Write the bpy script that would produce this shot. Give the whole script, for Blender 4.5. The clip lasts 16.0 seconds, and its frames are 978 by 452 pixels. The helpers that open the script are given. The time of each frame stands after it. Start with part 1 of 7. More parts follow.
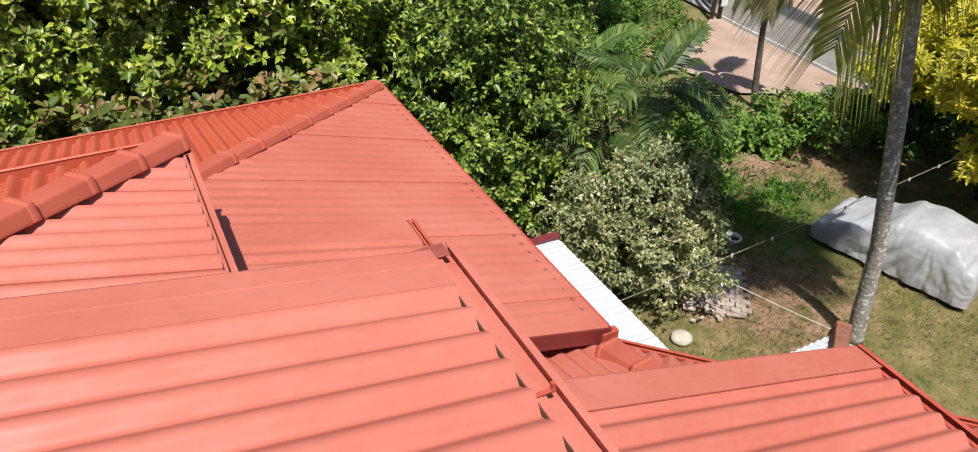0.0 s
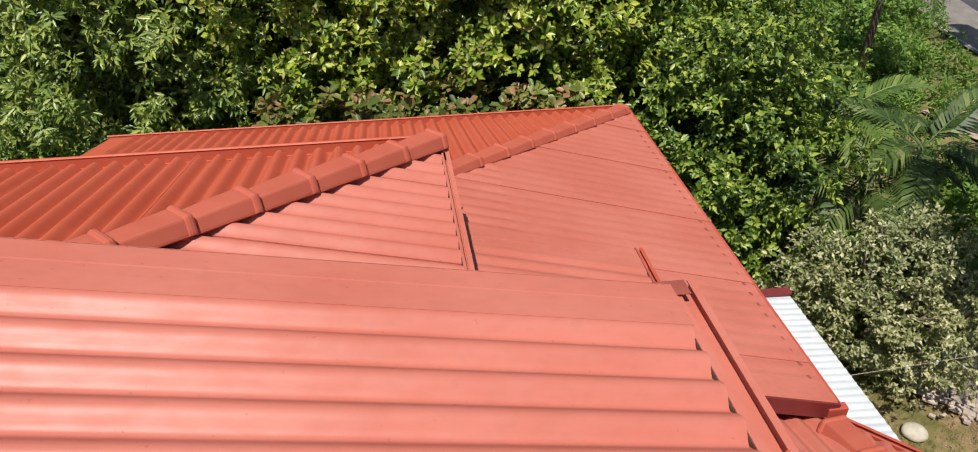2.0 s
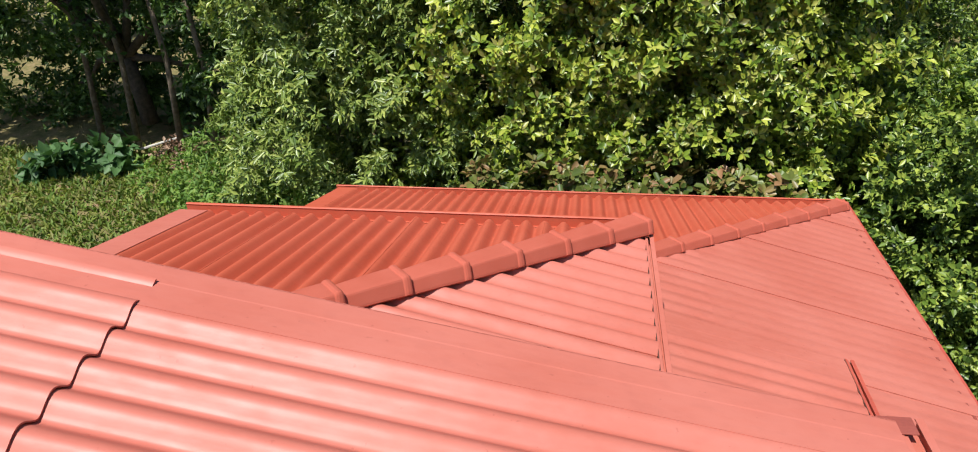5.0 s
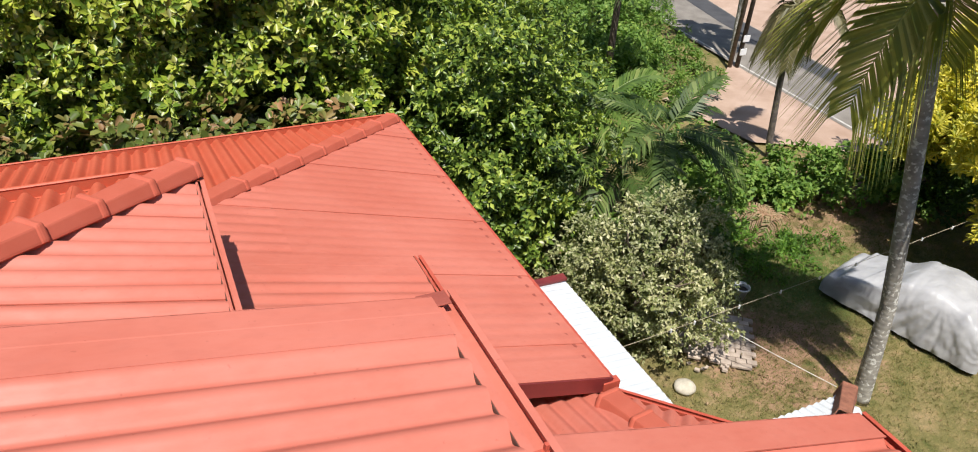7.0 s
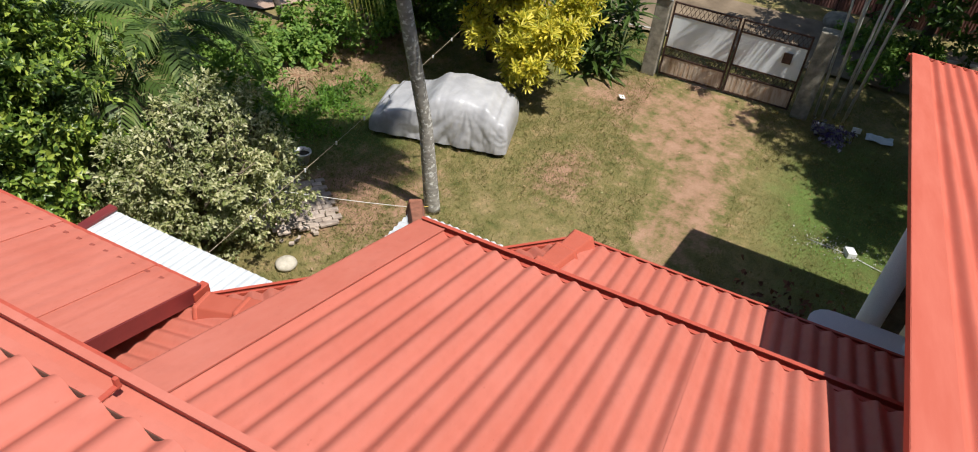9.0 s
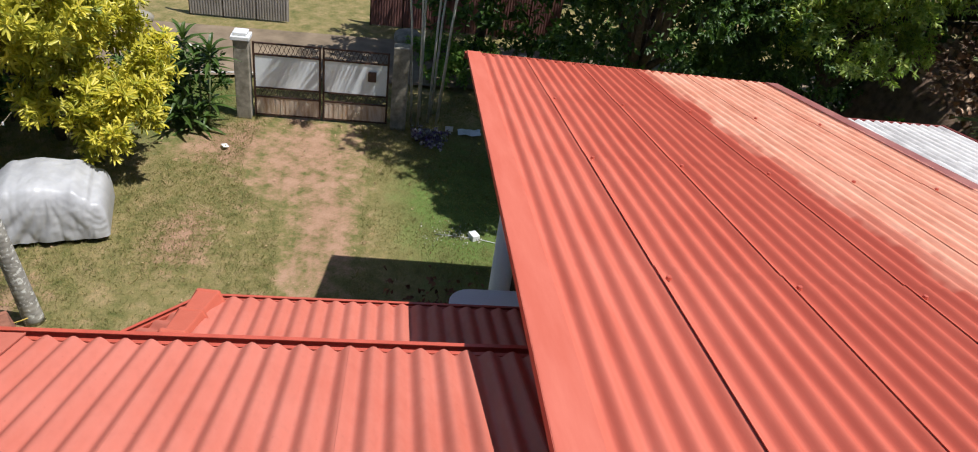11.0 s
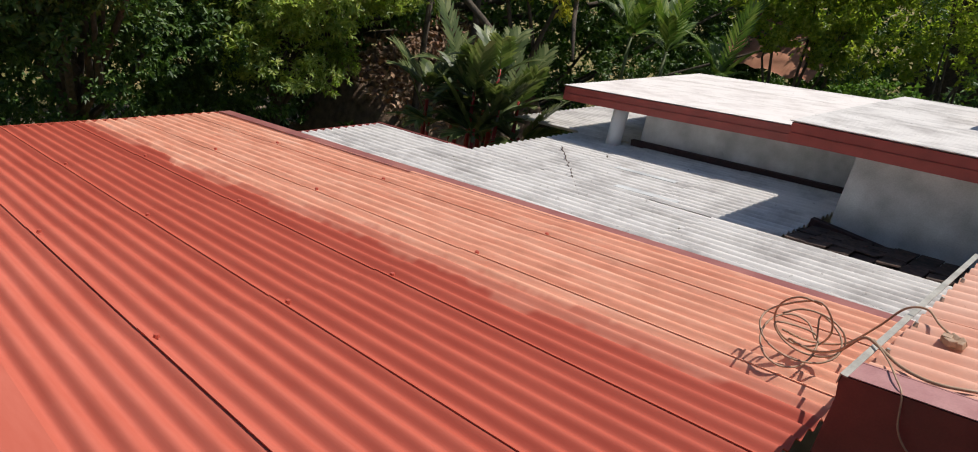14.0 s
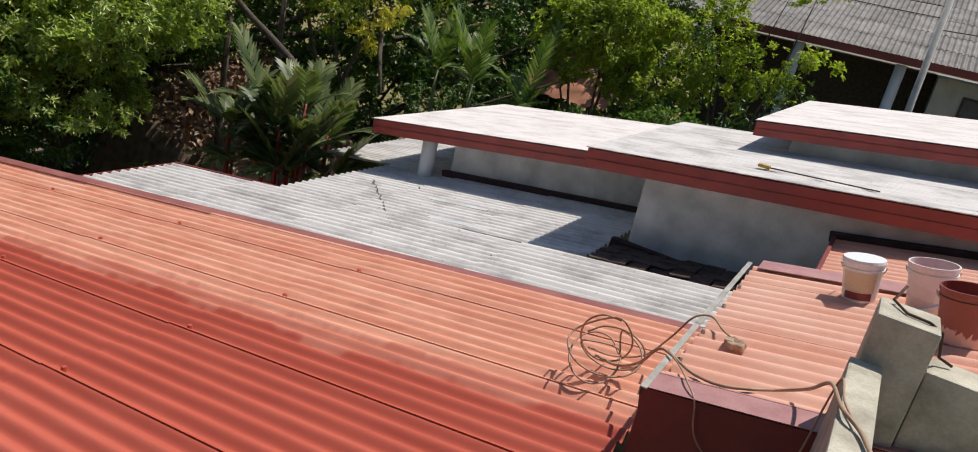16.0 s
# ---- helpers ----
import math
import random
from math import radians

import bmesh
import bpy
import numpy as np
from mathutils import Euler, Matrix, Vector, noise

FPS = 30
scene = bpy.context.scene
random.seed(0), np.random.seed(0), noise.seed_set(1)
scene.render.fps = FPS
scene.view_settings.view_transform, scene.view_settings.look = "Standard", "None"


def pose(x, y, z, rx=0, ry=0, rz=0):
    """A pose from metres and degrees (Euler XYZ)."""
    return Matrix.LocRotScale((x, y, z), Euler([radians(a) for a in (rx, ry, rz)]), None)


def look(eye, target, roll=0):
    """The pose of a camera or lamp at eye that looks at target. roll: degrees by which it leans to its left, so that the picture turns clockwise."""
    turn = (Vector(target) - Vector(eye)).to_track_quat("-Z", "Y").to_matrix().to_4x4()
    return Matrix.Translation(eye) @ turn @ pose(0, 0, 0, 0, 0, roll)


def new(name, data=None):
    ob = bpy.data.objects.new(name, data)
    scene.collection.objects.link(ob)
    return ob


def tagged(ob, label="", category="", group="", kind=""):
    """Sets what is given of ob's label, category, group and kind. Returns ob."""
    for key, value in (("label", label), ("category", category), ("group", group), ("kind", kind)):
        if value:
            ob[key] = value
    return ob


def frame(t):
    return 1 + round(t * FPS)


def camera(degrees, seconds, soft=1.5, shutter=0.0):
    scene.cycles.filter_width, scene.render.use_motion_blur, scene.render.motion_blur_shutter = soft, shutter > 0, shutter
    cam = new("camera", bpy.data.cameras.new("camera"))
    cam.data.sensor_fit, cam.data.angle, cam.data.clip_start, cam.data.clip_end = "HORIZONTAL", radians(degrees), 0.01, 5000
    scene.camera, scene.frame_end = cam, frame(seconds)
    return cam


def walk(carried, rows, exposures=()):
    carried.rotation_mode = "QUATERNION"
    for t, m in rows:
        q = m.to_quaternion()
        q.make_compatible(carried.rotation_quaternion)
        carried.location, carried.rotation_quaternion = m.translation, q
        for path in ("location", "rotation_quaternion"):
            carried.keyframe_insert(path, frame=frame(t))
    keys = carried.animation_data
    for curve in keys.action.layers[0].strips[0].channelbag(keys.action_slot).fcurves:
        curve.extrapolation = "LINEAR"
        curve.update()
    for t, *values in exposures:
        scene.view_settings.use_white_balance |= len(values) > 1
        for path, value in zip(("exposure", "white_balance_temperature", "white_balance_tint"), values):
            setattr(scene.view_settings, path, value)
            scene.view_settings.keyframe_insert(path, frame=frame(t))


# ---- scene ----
# camera: seconds, eye, yaw, pitch, roll
cam = camera(66.66, 16.0, soft=1.0)
ROWS = [
    (0.0, -0.0, -0.0, 7.95, -28.49, -35.24, 1.57),
    (0.5, -0.021, 0.005, 7.943, -25.65, -34.36, 1.53),
    (1.0, -0.051, 0.014, 7.953, -20.27, -33.69, 0.84),
    (1.5, -0.098, 0.044, 7.935, -13.87, -33.79, 0.22),
    (2.0, -0.122, 0.045, 7.956, -8.58, -33.86, 0.22),
    (2.5, -0.148, 0.06, 7.952, -5.11, -34.7, -0.49),
    (3.0, -0.189, 0.07, 7.963, 1.11, -35.04, -1.5),
    (3.5, -0.225, 0.082, 7.99, 8.32, -34.04, -3.47),
    (3.7, -0.244, 0.084, 8.003, 10.42, -33.76, -3.34),
    (5.8, -0.16, 0.022, 8.11, 1.74, -26.77, 1.05),
    (6.0, -0.133, 0.025, 8.104, -3.03, -27.2, 1.41),
    (6.5, -0.051, -0.003, 8.046, -14.9, -30.08, 2.51),
    (7.0, 0.039, 0.036, 8.009, -27.43, -32.81, 4.2),
    (7.5, 0.051, 0.01, 7.993, -35.87, -35.57, 4.72),
    (8.0, 0.105, -0.014, 7.984, -50.62, -37.06, 5.46),
    (8.5, 0.14, -0.077, 7.955, -60.48, -37.87, 6.52),
    (9.0, 0.179, -0.098, 7.943, -67.22, -39.09, 6.15),
    (9.5, 0.272, -0.177, 7.887, -78.78, -37.36, 8.43),
    (9.7, 0.285, -0.187, 7.877, -82.38, -36.73, 8.83),
    (12.0, 0.209, -0.429, 7.813, -113.42, -30.8, 8.56),
    (12.5, 0.191, -0.463, 7.843, -122.42, -29.91, 9.84),
    (13.0, 0.192, -0.477, 7.88, -129.62, -27.29, 11.15),
    (13.5, 0.16, -0.454, 7.935, -135.15, -25.72, 10.82),
    (14.0, 0.151, -0.502, 7.921, -139.88, -24.26, 11.17),
    (14.5, 0.148, -0.537, 7.942, -142.91, -21.9, 11.74),
    (15.0, 0.143, -0.581, 7.937, -148.32, -18.74, 12.99),
    (15.5, 0.131, -0.606, 7.93, -152.18, -18.53, 13.44),
    (16.0, 0.13, -0.618, 7.926, -153.78, -19.03, 12.75),
]
walk(cam, [(t, pose(x, y, z, 90 + pitch, 0, yaw) @ pose(0, 0, 0, 0, 0, roll)) for t, x, y, z, yaw, pitch, roll in ROWS],
     exposures=[(0.0, 0.25, 6350, 10), (2.0, 0.05, 6500, 10), (3.5, -0.12, 6500, 10), (5.8, 0.42, 6050, 10), (7.0, 0.34, 6450, 10), (9.0, 0.25, 6400, 10), (12.0, 0.28, 6050, 10), (12.5, 0.15, 6250, 10),
                (14.0, -0.13, 6500, 10), (16.0, -0.17, 6450, 10)])

# ---- world, sun ----
SUN_TO = Vector((-0.195, -0.445, 1.0)).normalized()
world = bpy.data.worlds.new("sky")
scene.world = world
world.use_nodes = True
wn = world.node_tree
wn.nodes.clear()
sky = wn.nodes.new("ShaderNodeTexSky")
sky.sky_type = "NISHITA"
sky.sun_disc = False
sky.sun_elevation = math.asin(SUN_TO.z)
sky.sun_rotation = math.atan2(SUN_TO.x, SUN_TO.y)
bg = wn.nodes.new("ShaderNodeBackground")
bg.inputs["Strength"].default_value = 0.088
wout = wn.nodes.new("ShaderNodeOutputWorld")
wn.links.new(sky.outputs[0], bg.inputs[0])
wn.links.new(bg.outputs[0], wout.inputs[0])
sun_data = bpy.data.lights.new("sun", "SUN")
sun_data.energy = 5.2
sun_data.angle = radians(0.5)
sun_data.color = (1.0, 0.95, 0.87)
sun = new("sun", sun_data)
sun.matrix_world = look(SUN_TO * 60, (0, 0, 0))


# ---- materials ----
def mat_nodes(name):
    m = bpy.data.materials.new(name)
    m.use_nodes = True
    nt = m.node_tree
    return m, nt, nt.nodes["Principled BSDF"], nt.links


def coords(nt, scale=1.0, kind="Object"):
    tc = nt.nodes.new("ShaderNodeTexCoord")
    mp = nt.nodes.new("ShaderNodeMapping")
    mp.inputs["Scale"].default_value = scale if isinstance(scale, tuple) else (scale,) * 3
    nt.links.new(tc.outputs[kind], mp.inputs[0])
    return mp.outputs[0]


def noise_tex(nt, vec, scale, detail=4.0, rough=0.55):
    n = nt.nodes.new("ShaderNodeTexNoise")
    n.inputs["Scale"].default_value = scale
    n.inputs["Detail"].default_value = detail
    n.inputs["Roughness"].default_value = rough
    nt.links.new(vec, n.inputs["Vector"])
    return n.outputs["Fac"]


def ramp(nt, fac, stops):
    r = nt.nodes.new("ShaderNodeValToRGB")
    el = r.color_ramp.elements
    while len(el) < len(stops):
        el.new(0.5)
    for e, (p, c) in zip(el, stops):
        e.position = p
        e.color = (*c, 1) if len(c) == 3 else c
    nt.links.new(fac, r.inputs[0])
    return r.outputs[0]


def mix(nt, fac, a, b, mode="MIX"):
    n = nt.nodes.new("ShaderNodeMix")
    n.data_type = "RGBA"
    n.blend_type = mode
    for sock, v in ((n.inputs[0], fac), (n.inputs[6], a), (n.inputs[7], b)):
        if hasattr(v, "links"):
            nt.links.new(v, sock)
        elif isinstance(v, (int, float)):
            sock.default_value = v
        else:
            sock.default_value = (*v, 1)
    return n.outputs[2]


def bump(nt, bsdf, height, strength=0.3, dist=0.01):
    b = nt.nodes.new("ShaderNodeBump")
    b.inputs["Strength"].default_value = strength
    b.inputs["Distance"].default_value = dist
    nt.links.new(height, b.inputs["Height"])
    nt.links.new(b.outputs[0], bsdf.inputs["Normal"])


def surface(name, dark, light, scale=6.0, fine=90.0, rough=0.6, metal=0.0, bump_s=0.2, spec=0.5, stretch=(1, 1, 1), vary=0.0, bump_d=0.004):
    """Two-scale mottled surface: broad patches between two colours, fine grain and relief."""
    m, nt, bsdf, ln = mat_nodes(name)
    v = coords(nt, stretch)
    broad = noise_tex(nt, v, scale, 5)
    grain = noise_tex(nt, v, fine, 3)
    c = ramp(nt, broad, [(0.3, dark), (0.72, light)])
    c = mix(nt, 0.22, c, ramp(nt, grain, [(0.3, (0.25, 0.25, 0.25)), (0.7, (1, 1, 1))]), "MULTIPLY")
    if vary:
        oi = nt.nodes.new("ShaderNodeObjectInfo")
        hs = nt.nodes.new("ShaderNodeHueSaturation")
        mr = nt.nodes.new("ShaderNodeMapRange")
        mr.inputs[3].default_value, mr.inputs[4].default_value = 1 - vary, 1 + vary
        ln.new(oi.outputs["Random"], mr.inputs[0])
        ln.new(mr.outputs[0], hs.inputs["Value"])
        ln.new(c, hs.inputs["Color"])
        c = hs.outputs[0]
    ln.new(c, bsdf.inputs["Base Color"])
    bsdf.inputs["Roughness"].default_value = rough
    bsdf.inputs["Metallic"].default_value = metal
    bsdf.inputs["Specular IOR Level"].default_value = spec
    bump(nt, bsdf, grain, bump_s, bump_d)
    return m


def leaf_material(name, colors, rough=0.45, glow=0.35, spec=0.4):
    """Leaves that differ one by one, glossy on top, with light passing through."""
    m, nt, bsdf, ln = mat_nodes(name)
    geo = nt.nodes.new("ShaderNodeNewGeometry")
    c = ramp(nt, geo.outputs["Random Per Island"], [(i / (len(colors) - 1), k) for i, k in enumerate(colors)])
    patch = noise_tex(nt, coords(nt, 1.0), 0.9, 3)
    c = mix(nt, 0.55, c, ramp(nt, patch, [(0.3, (0.30, 0.36, 0.28)), (0.68, (1.2, 1.08, 1.1))]), "MULTIPLY")
    ln.new(c, bsdf.inputs["Base Color"])
    bsdf.inputs["Roughness"].default_value = rough
    bsdf.inputs["Specular IOR Level"].default_value = spec
    tr = nt.nodes.new("ShaderNodeBsdfTranslucent")
    ln.new(mix(nt, 1.0, c, (1.0, 1.12, 0.60), "MULTIPLY"), tr.inputs[0])
    ms = nt.nodes.new("ShaderNodeMixShader")
    ms.inputs[0].default_value = glow
    ln.new(bsdf.outputs[0], ms.inputs[1])
    ln.new(tr.outputs[0], ms.inputs[2])
    ln.new(ms.outputs[0], nt.nodes["Material Output"].inputs[0])
    return m


def satin(nt, bsdf, share, rough):
    """A matt coat with a small, even share of soft gloss."""
    bsdf.inputs["Specular IOR Level"].default_value = 0.0
    gl = nt.nodes.new("ShaderNodeBsdfGlossy")
    gl.inputs["Color"].default_value = (1, 1, 1, 1)
    gl.inputs["Roughness"].default_value = rough
    ms = nt.nodes.new("ShaderNodeMixShader")
    ms.inputs[0].default_value = share
    nt.links.new(bsdf.outputs[0], ms.inputs[1])
    nt.links.new(gl.outputs[0], ms.inputs[2])
    nt.links.new(ms.outputs[0], nt.nodes["Material Output"].inputs[0])
    return ms


def roof_paint(name, fresh, dusty, rough=0.42, gloss=0.030):
    """Painted fibre-cement: even coat with dust washed down the slope and faint scuffs."""
    m, nt, bsdf, ln = mat_nodes(name)
    v = coords(nt, (0.8, 1.3, 1.0))
    dust = noise_tex(nt, v, 1.1, 6, 0.6)
    scuff = noise_tex(nt, coords(nt, (3.0, 5.0, 4.0)), 4.0, 6)
    grain = noise_tex(nt, coords(nt, 1.0), 160, 2)
    c = ramp(nt, dust, [(0.35, fresh), (0.75, dusty)])
    c = mix(nt, 0.10, c, ramp(nt, scuff, [(0.32, (0.55, 0.5, 0.5)), (0.5, (1, 1, 1))]), "MULTIPLY")
    spot = noise_tex(nt, coords(nt, 1.0), 34, 2)
    c = mix(nt, 0.35, c, ramp(nt, spot, [(0.24, (0.55, 0.45, 0.42)), (0.29, (1, 1, 1))]), "MULTIPLY")
    ln.new(c, bsdf.inputs["Base Color"])
    ln.new(ramp(nt, scuff, [(0.3, (rough - 0.03,) * 3), (0.7, (rough + 0.05,) * 3)]), bsdf.inputs["Roughness"])
    ms = satin(nt, bsdf, gloss, rough + 0.06)
    streak = noise_tex(nt, coords(nt, (3.0, 9.0, 5.0)), 2.2, 6)
    ln.new(ramp(nt, streak, [(0.34, (gloss * 0.75,) * 3), (0.68, (gloss * 1.4,) * 3)]), ms.inputs[0])
    bump(nt, bsdf, grain, 0.12, 0.002)
    return m


def stained_sheet(name, dull, clean, lanes=0.28):
    """Whitewashed fibre-cement: dust in the grooves' direction, grey patches and small dark spots."""
    m, nt, bsdf, ln = mat_nodes(name)
    v = coords(nt, 1.0)
    wash = noise_tex(nt, coords(nt, (0.9, 1.3, 1.0)), 1.7, 7, 0.66)
    lane = noise_tex(nt, coords(nt, (0.5, 7.0, 1.0)), 1.4, 4)
    spot = noise_tex(nt, v, 17, 3)
    grain = noise_tex(nt, v, 90, 3)
    c = ramp(nt, wash, [(0.32, dull), (0.55, clean)])
    c = mix(nt, lanes, c, ramp(nt, lane, [(0.36, (0.62, 0.60, 0.58)), (0.56, (1, 1, 1))]), "MULTIPLY")
    c = mix(nt, 0.55, c, ramp(nt, spot, [(0.27, (0.35, 0.32, 0.30)), (0.33, (1, 1, 1))]), "MULTIPLY")
    ln.new(c, bsdf.inputs["Base Color"])
    bsdf.inputs["Roughness"].default_value = 0.85
    bsdf.inputs["Specular IOR Level"].default_value = 0.25
    bump(nt, bsdf, grain, 0.3, 0.003)
    return m


RED = roof_paint("red_roof_paint", (0.455, 0.128, 0.088), (0.52, 0.170, 0.124))
# Copy of RED for back slopes; their missing sky sheen is put into the colour.
RED_NOSHEEN = roof_paint("red_roof_without_sky_sheen", (0.455, 0.092, 0.048), (0.50, 0.118, 0.068), gloss=0.012)
RED_TRIM = surface("red_trim_paint", (0.42, 0.075, 0.045), (0.50, 0.10, 0.062), rough=0.38, bump_s=0.08)
SHADE_TRIM = surface("shaded_brownish_red_trim", (0.27, 0.062, 0.042), (0.34, 0.085, 0.058), rough=0.5, bump_s=0.08)
MAROON = surface("maroon_paint", (0.15, 0.022, 0.022), (0.23, 0.035, 0.032), rough=0.5, scale=3)
RIDGE = surface("ridge_tile_paint", (0.455, 0.105, 0.066), (0.50, 0.128, 0.084), rough=0.5, scale=4, fine=400, vary=0.04, spec=0.1, bump_s=0.05)
FADED = surface("faded_maroon_flashing", (0.34, 0.15, 0.15), (0.48, 0.25, 0.24), scale=5, rough=0.6, bump_s=0.1)
PLASTER = surface("grey_cement_plaster", (0.36, 0.365, 0.37), (0.70, 0.71, 0.715), scale=2.2, fine=60, rough=0.85, bump_s=0.35)
CREAM = surface("cream_wall_paint", (0.55, 0.50, 0.40), (0.68, 0.62, 0.52), scale=2, rough=0.8)
CONCRETE = surface("weathered_concrete", (0.33, 0.30, 0.23), (0.66, 0.61, 0.49), scale=5, fine=70, rough=0.9, bump_s=0.6, bump_d=0.008)
WHITE_PAINT = surface("white_paint", (0.74, 0.75, 0.76), (0.82, 0.82, 0.82), scale=2, rough=0.5, bump_s=0.1)
ZINC = surface("white_steel_sheet", (0.56, 0.59, 0.62), (0.68, 0.70, 0.72), scale=2.5, rough=0.4, bump_s=0.05)
GREYSHEET = stained_sheet("weathered_white_fibre_cement", (0.46, 0.43, 0.413), (0.72, 0.688, 0.662))
GALV = surface("galvanised_steel", (0.33, 0.31, 0.27), (0.55, 0.52, 0.46), scale=7, rough=0.45, metal=0.6)
GALV_DARK = surface("dull_brown_flashing", (0.085, 0.048, 0.034), (0.15, 0.085, 0.062), scale=9, rough=0.8)
BARK = surface("tree_bark", (0.10, 0.075, 0.05), (0.24, 0.19, 0.14), scale=9, fine=60, rough=0.95, bump_s=0.8, bump_d=0.02)
DARKBARK = surface("dark_bark_and_porch_shade", (0.05, 0.038, 0.028), (0.13, 0.10, 0.075), scale=9, fine=60, rough=0.95, bump_s=0.8, bump_d=0.02)
RUST = surface("rusty_black_iron", (0.035, 0.022, 0.018), (0.12, 0.06, 0.04), scale=20, rough=0.7, metal=0.3)
TARP = surface("silver_car_cover", (0.36, 0.36, 0.375), (0.49, 0.49, 0.505), scale=2.5, fine=300, rough=0.38, bump_s=0.1)


# ---- helpers for meshes ----
SITE = None
EYE_AT = Vector((0, 0, 7.95))
GARDEN = Matrix.Translation(EYE_AT) @ Matrix.Scale(1.1635, 4) @ Matrix.Translation(-EYE_AT)


def thing(name, label, category, group="", kind="", at=(0, 0, 0)):
    ob = new(name)
    ob.location = SITE @ Vector(at) if SITE else at
    ob.empty_display_size = 0.2
    return tagged(ob, label, category, group, kind)


def finish(ob, parent, label, smooth):
    """Lays the mesh out, hangs it under its thing and labels it."""
    if SITE:
        ob.data.transform(SITE)
    if smooth:
        ob.data.shade_smooth()
    if parent:
        ob.parent = parent
        if not parent.parent:
            ob.matrix_parent_inverse = Matrix.Translation(-parent.location)
    if label:
        ob["label"] = label
    return ob


def raw(name, verts, faces, material, parent=None, label="", smooth=False):
    me = bpy.data.meshes.new(name)
    me.from_pydata([tuple(v) for v in verts], [], faces)
    me.materials.append(material)
    return finish(new(name, me), parent, label, smooth)


def part(name, bm, material, parent=None, label="", smooth=False):
    me = bpy.data.meshes.new(name)
    bmesh.ops.recalc_face_normals(bm, faces=bm.faces)
    bm.to_mesh(me)
    bm.free()
    me.materials.append(material)
    return finish(new(name, me), parent, label, smooth)


def block(bm, lo, hi, m=None, bevel=0.0):
    """A box between two corners, turned by m, its edges eased by bevel."""
    vs = [bm.verts.new((x, y, z)) for x in (lo[0], hi[0]) for y in (lo[1], hi[1]) for z in (lo[2], hi[2])]
    fs = [bm.faces.new([vs[i] for i in f]) for f in ((0, 1, 3, 2), (4, 6, 7, 5), (0, 4, 5, 1), (2, 3, 7, 6), (0, 2, 6, 4), (1, 5, 7, 3))]
    if bevel:
        es = list({e for f in fs for e in f.edges})
        out = bmesh.ops.bevel(bm, geom=es, offset=bevel, segments=2, affect="EDGES", profile=0.6)
        vs = list({v for f in out["faces"] for v in f.verts} | {v for v in vs if v.is_valid})
    if m is not None:
        bmesh.ops.transform(bm, matrix=m, verts=[v for v in vs if v.is_valid])
    return bm


def boxed(name, lo, hi, material, parent=None, label="", bevel=0.006, m=None):
    return part(name, block(bmesh.new(), lo, hi, m, bevel), material, parent, label)


def axes(origin, a, b):
    """The matrix whose x is along a, whose y is near b, at origin."""
    a = Vector(a).normalized()
    n = a.cross(Vector(b)).normalized()
    b = n.cross(a)
    m = Matrix((a, b, n)).transposed().to_4x4()
    m.translation = origin
    return m


def extrude(profile, p0, p1, up=(0, 0, 1), bm=None):
    """A closed cross-section (side, height) carried from p0 to p1."""
    bm = bm or bmesh.new()
    p0, p1 = Vector(p0), Vector(p1)
    d = (p1 - p0).normalized()
    side = d.cross(Vector(up)).normalized()
    up = side.cross(d)
    rings = [[bm.verts.new(p + side * s + up * h) for s, h in profile] for p in (p0, p1)]
    n = len(profile)
    for i in range(n):
        bm.faces.new((rings[0][i], rings[0][(i + 1) % n], rings[1][(i + 1) % n], rings[1][i]))
    bm.faces.new(rings[0][::-1])
    bm.faces.new(rings[1])
    return bm


def tube(bm, pts, radii, sides=8):
    """A round limb through points, with a radius at each."""
    pts = [Vector(p) for p in pts]
    rings = []
    ref = Vector((0.3, 0.9, 0.2))
    for i, p in enumerate(pts):
        d = (pts[min(i + 1, len(pts) - 1)] - pts[max(i - 1, 0)]).normalized()
        a = d.cross(ref).normalized()
        b = d.cross(a)
        r = radii[i] if hasattr(radii, "__len__") else radii
        rings.append([bm.verts.new(p + (a * math.cos(k * math.tau / sides) + b * math.sin(k * math.tau / sides)) * r) for k in range(sides)])
    for r0, r1 in zip(rings, rings[1:]):
        for k in range(sides):
            bm.faces.new((r0[k], r0[(k + 1) % sides], r1[(k + 1) % sides], r1[k]))
    bm.faces.new(rings[0][::-1])
    bm.faces.new(rings[-1])
    return bm


def smooth_path(pts, n=6):
    """Points along a smooth curve through the given ones."""
    P = [Vector(p) for p in pts]
    P = [P[0] * 2 - P[1]] + P + [P[-1] * 2 - P[-2]]
    out = []
    for a, b, c, d in zip(P, P[1:], P[2:], P[3:]):
        for k in range(n):
            t = k / n
            out.append(0.5 * (2 * b + (c - a) * t + (2 * a - 5 * b + 4 * c - d) * t * t + (3 * b - a - 3 * c + d) * t ** 3))
    return out + [P[-2]]


# ---- roofs ----
PITCH = 0.15


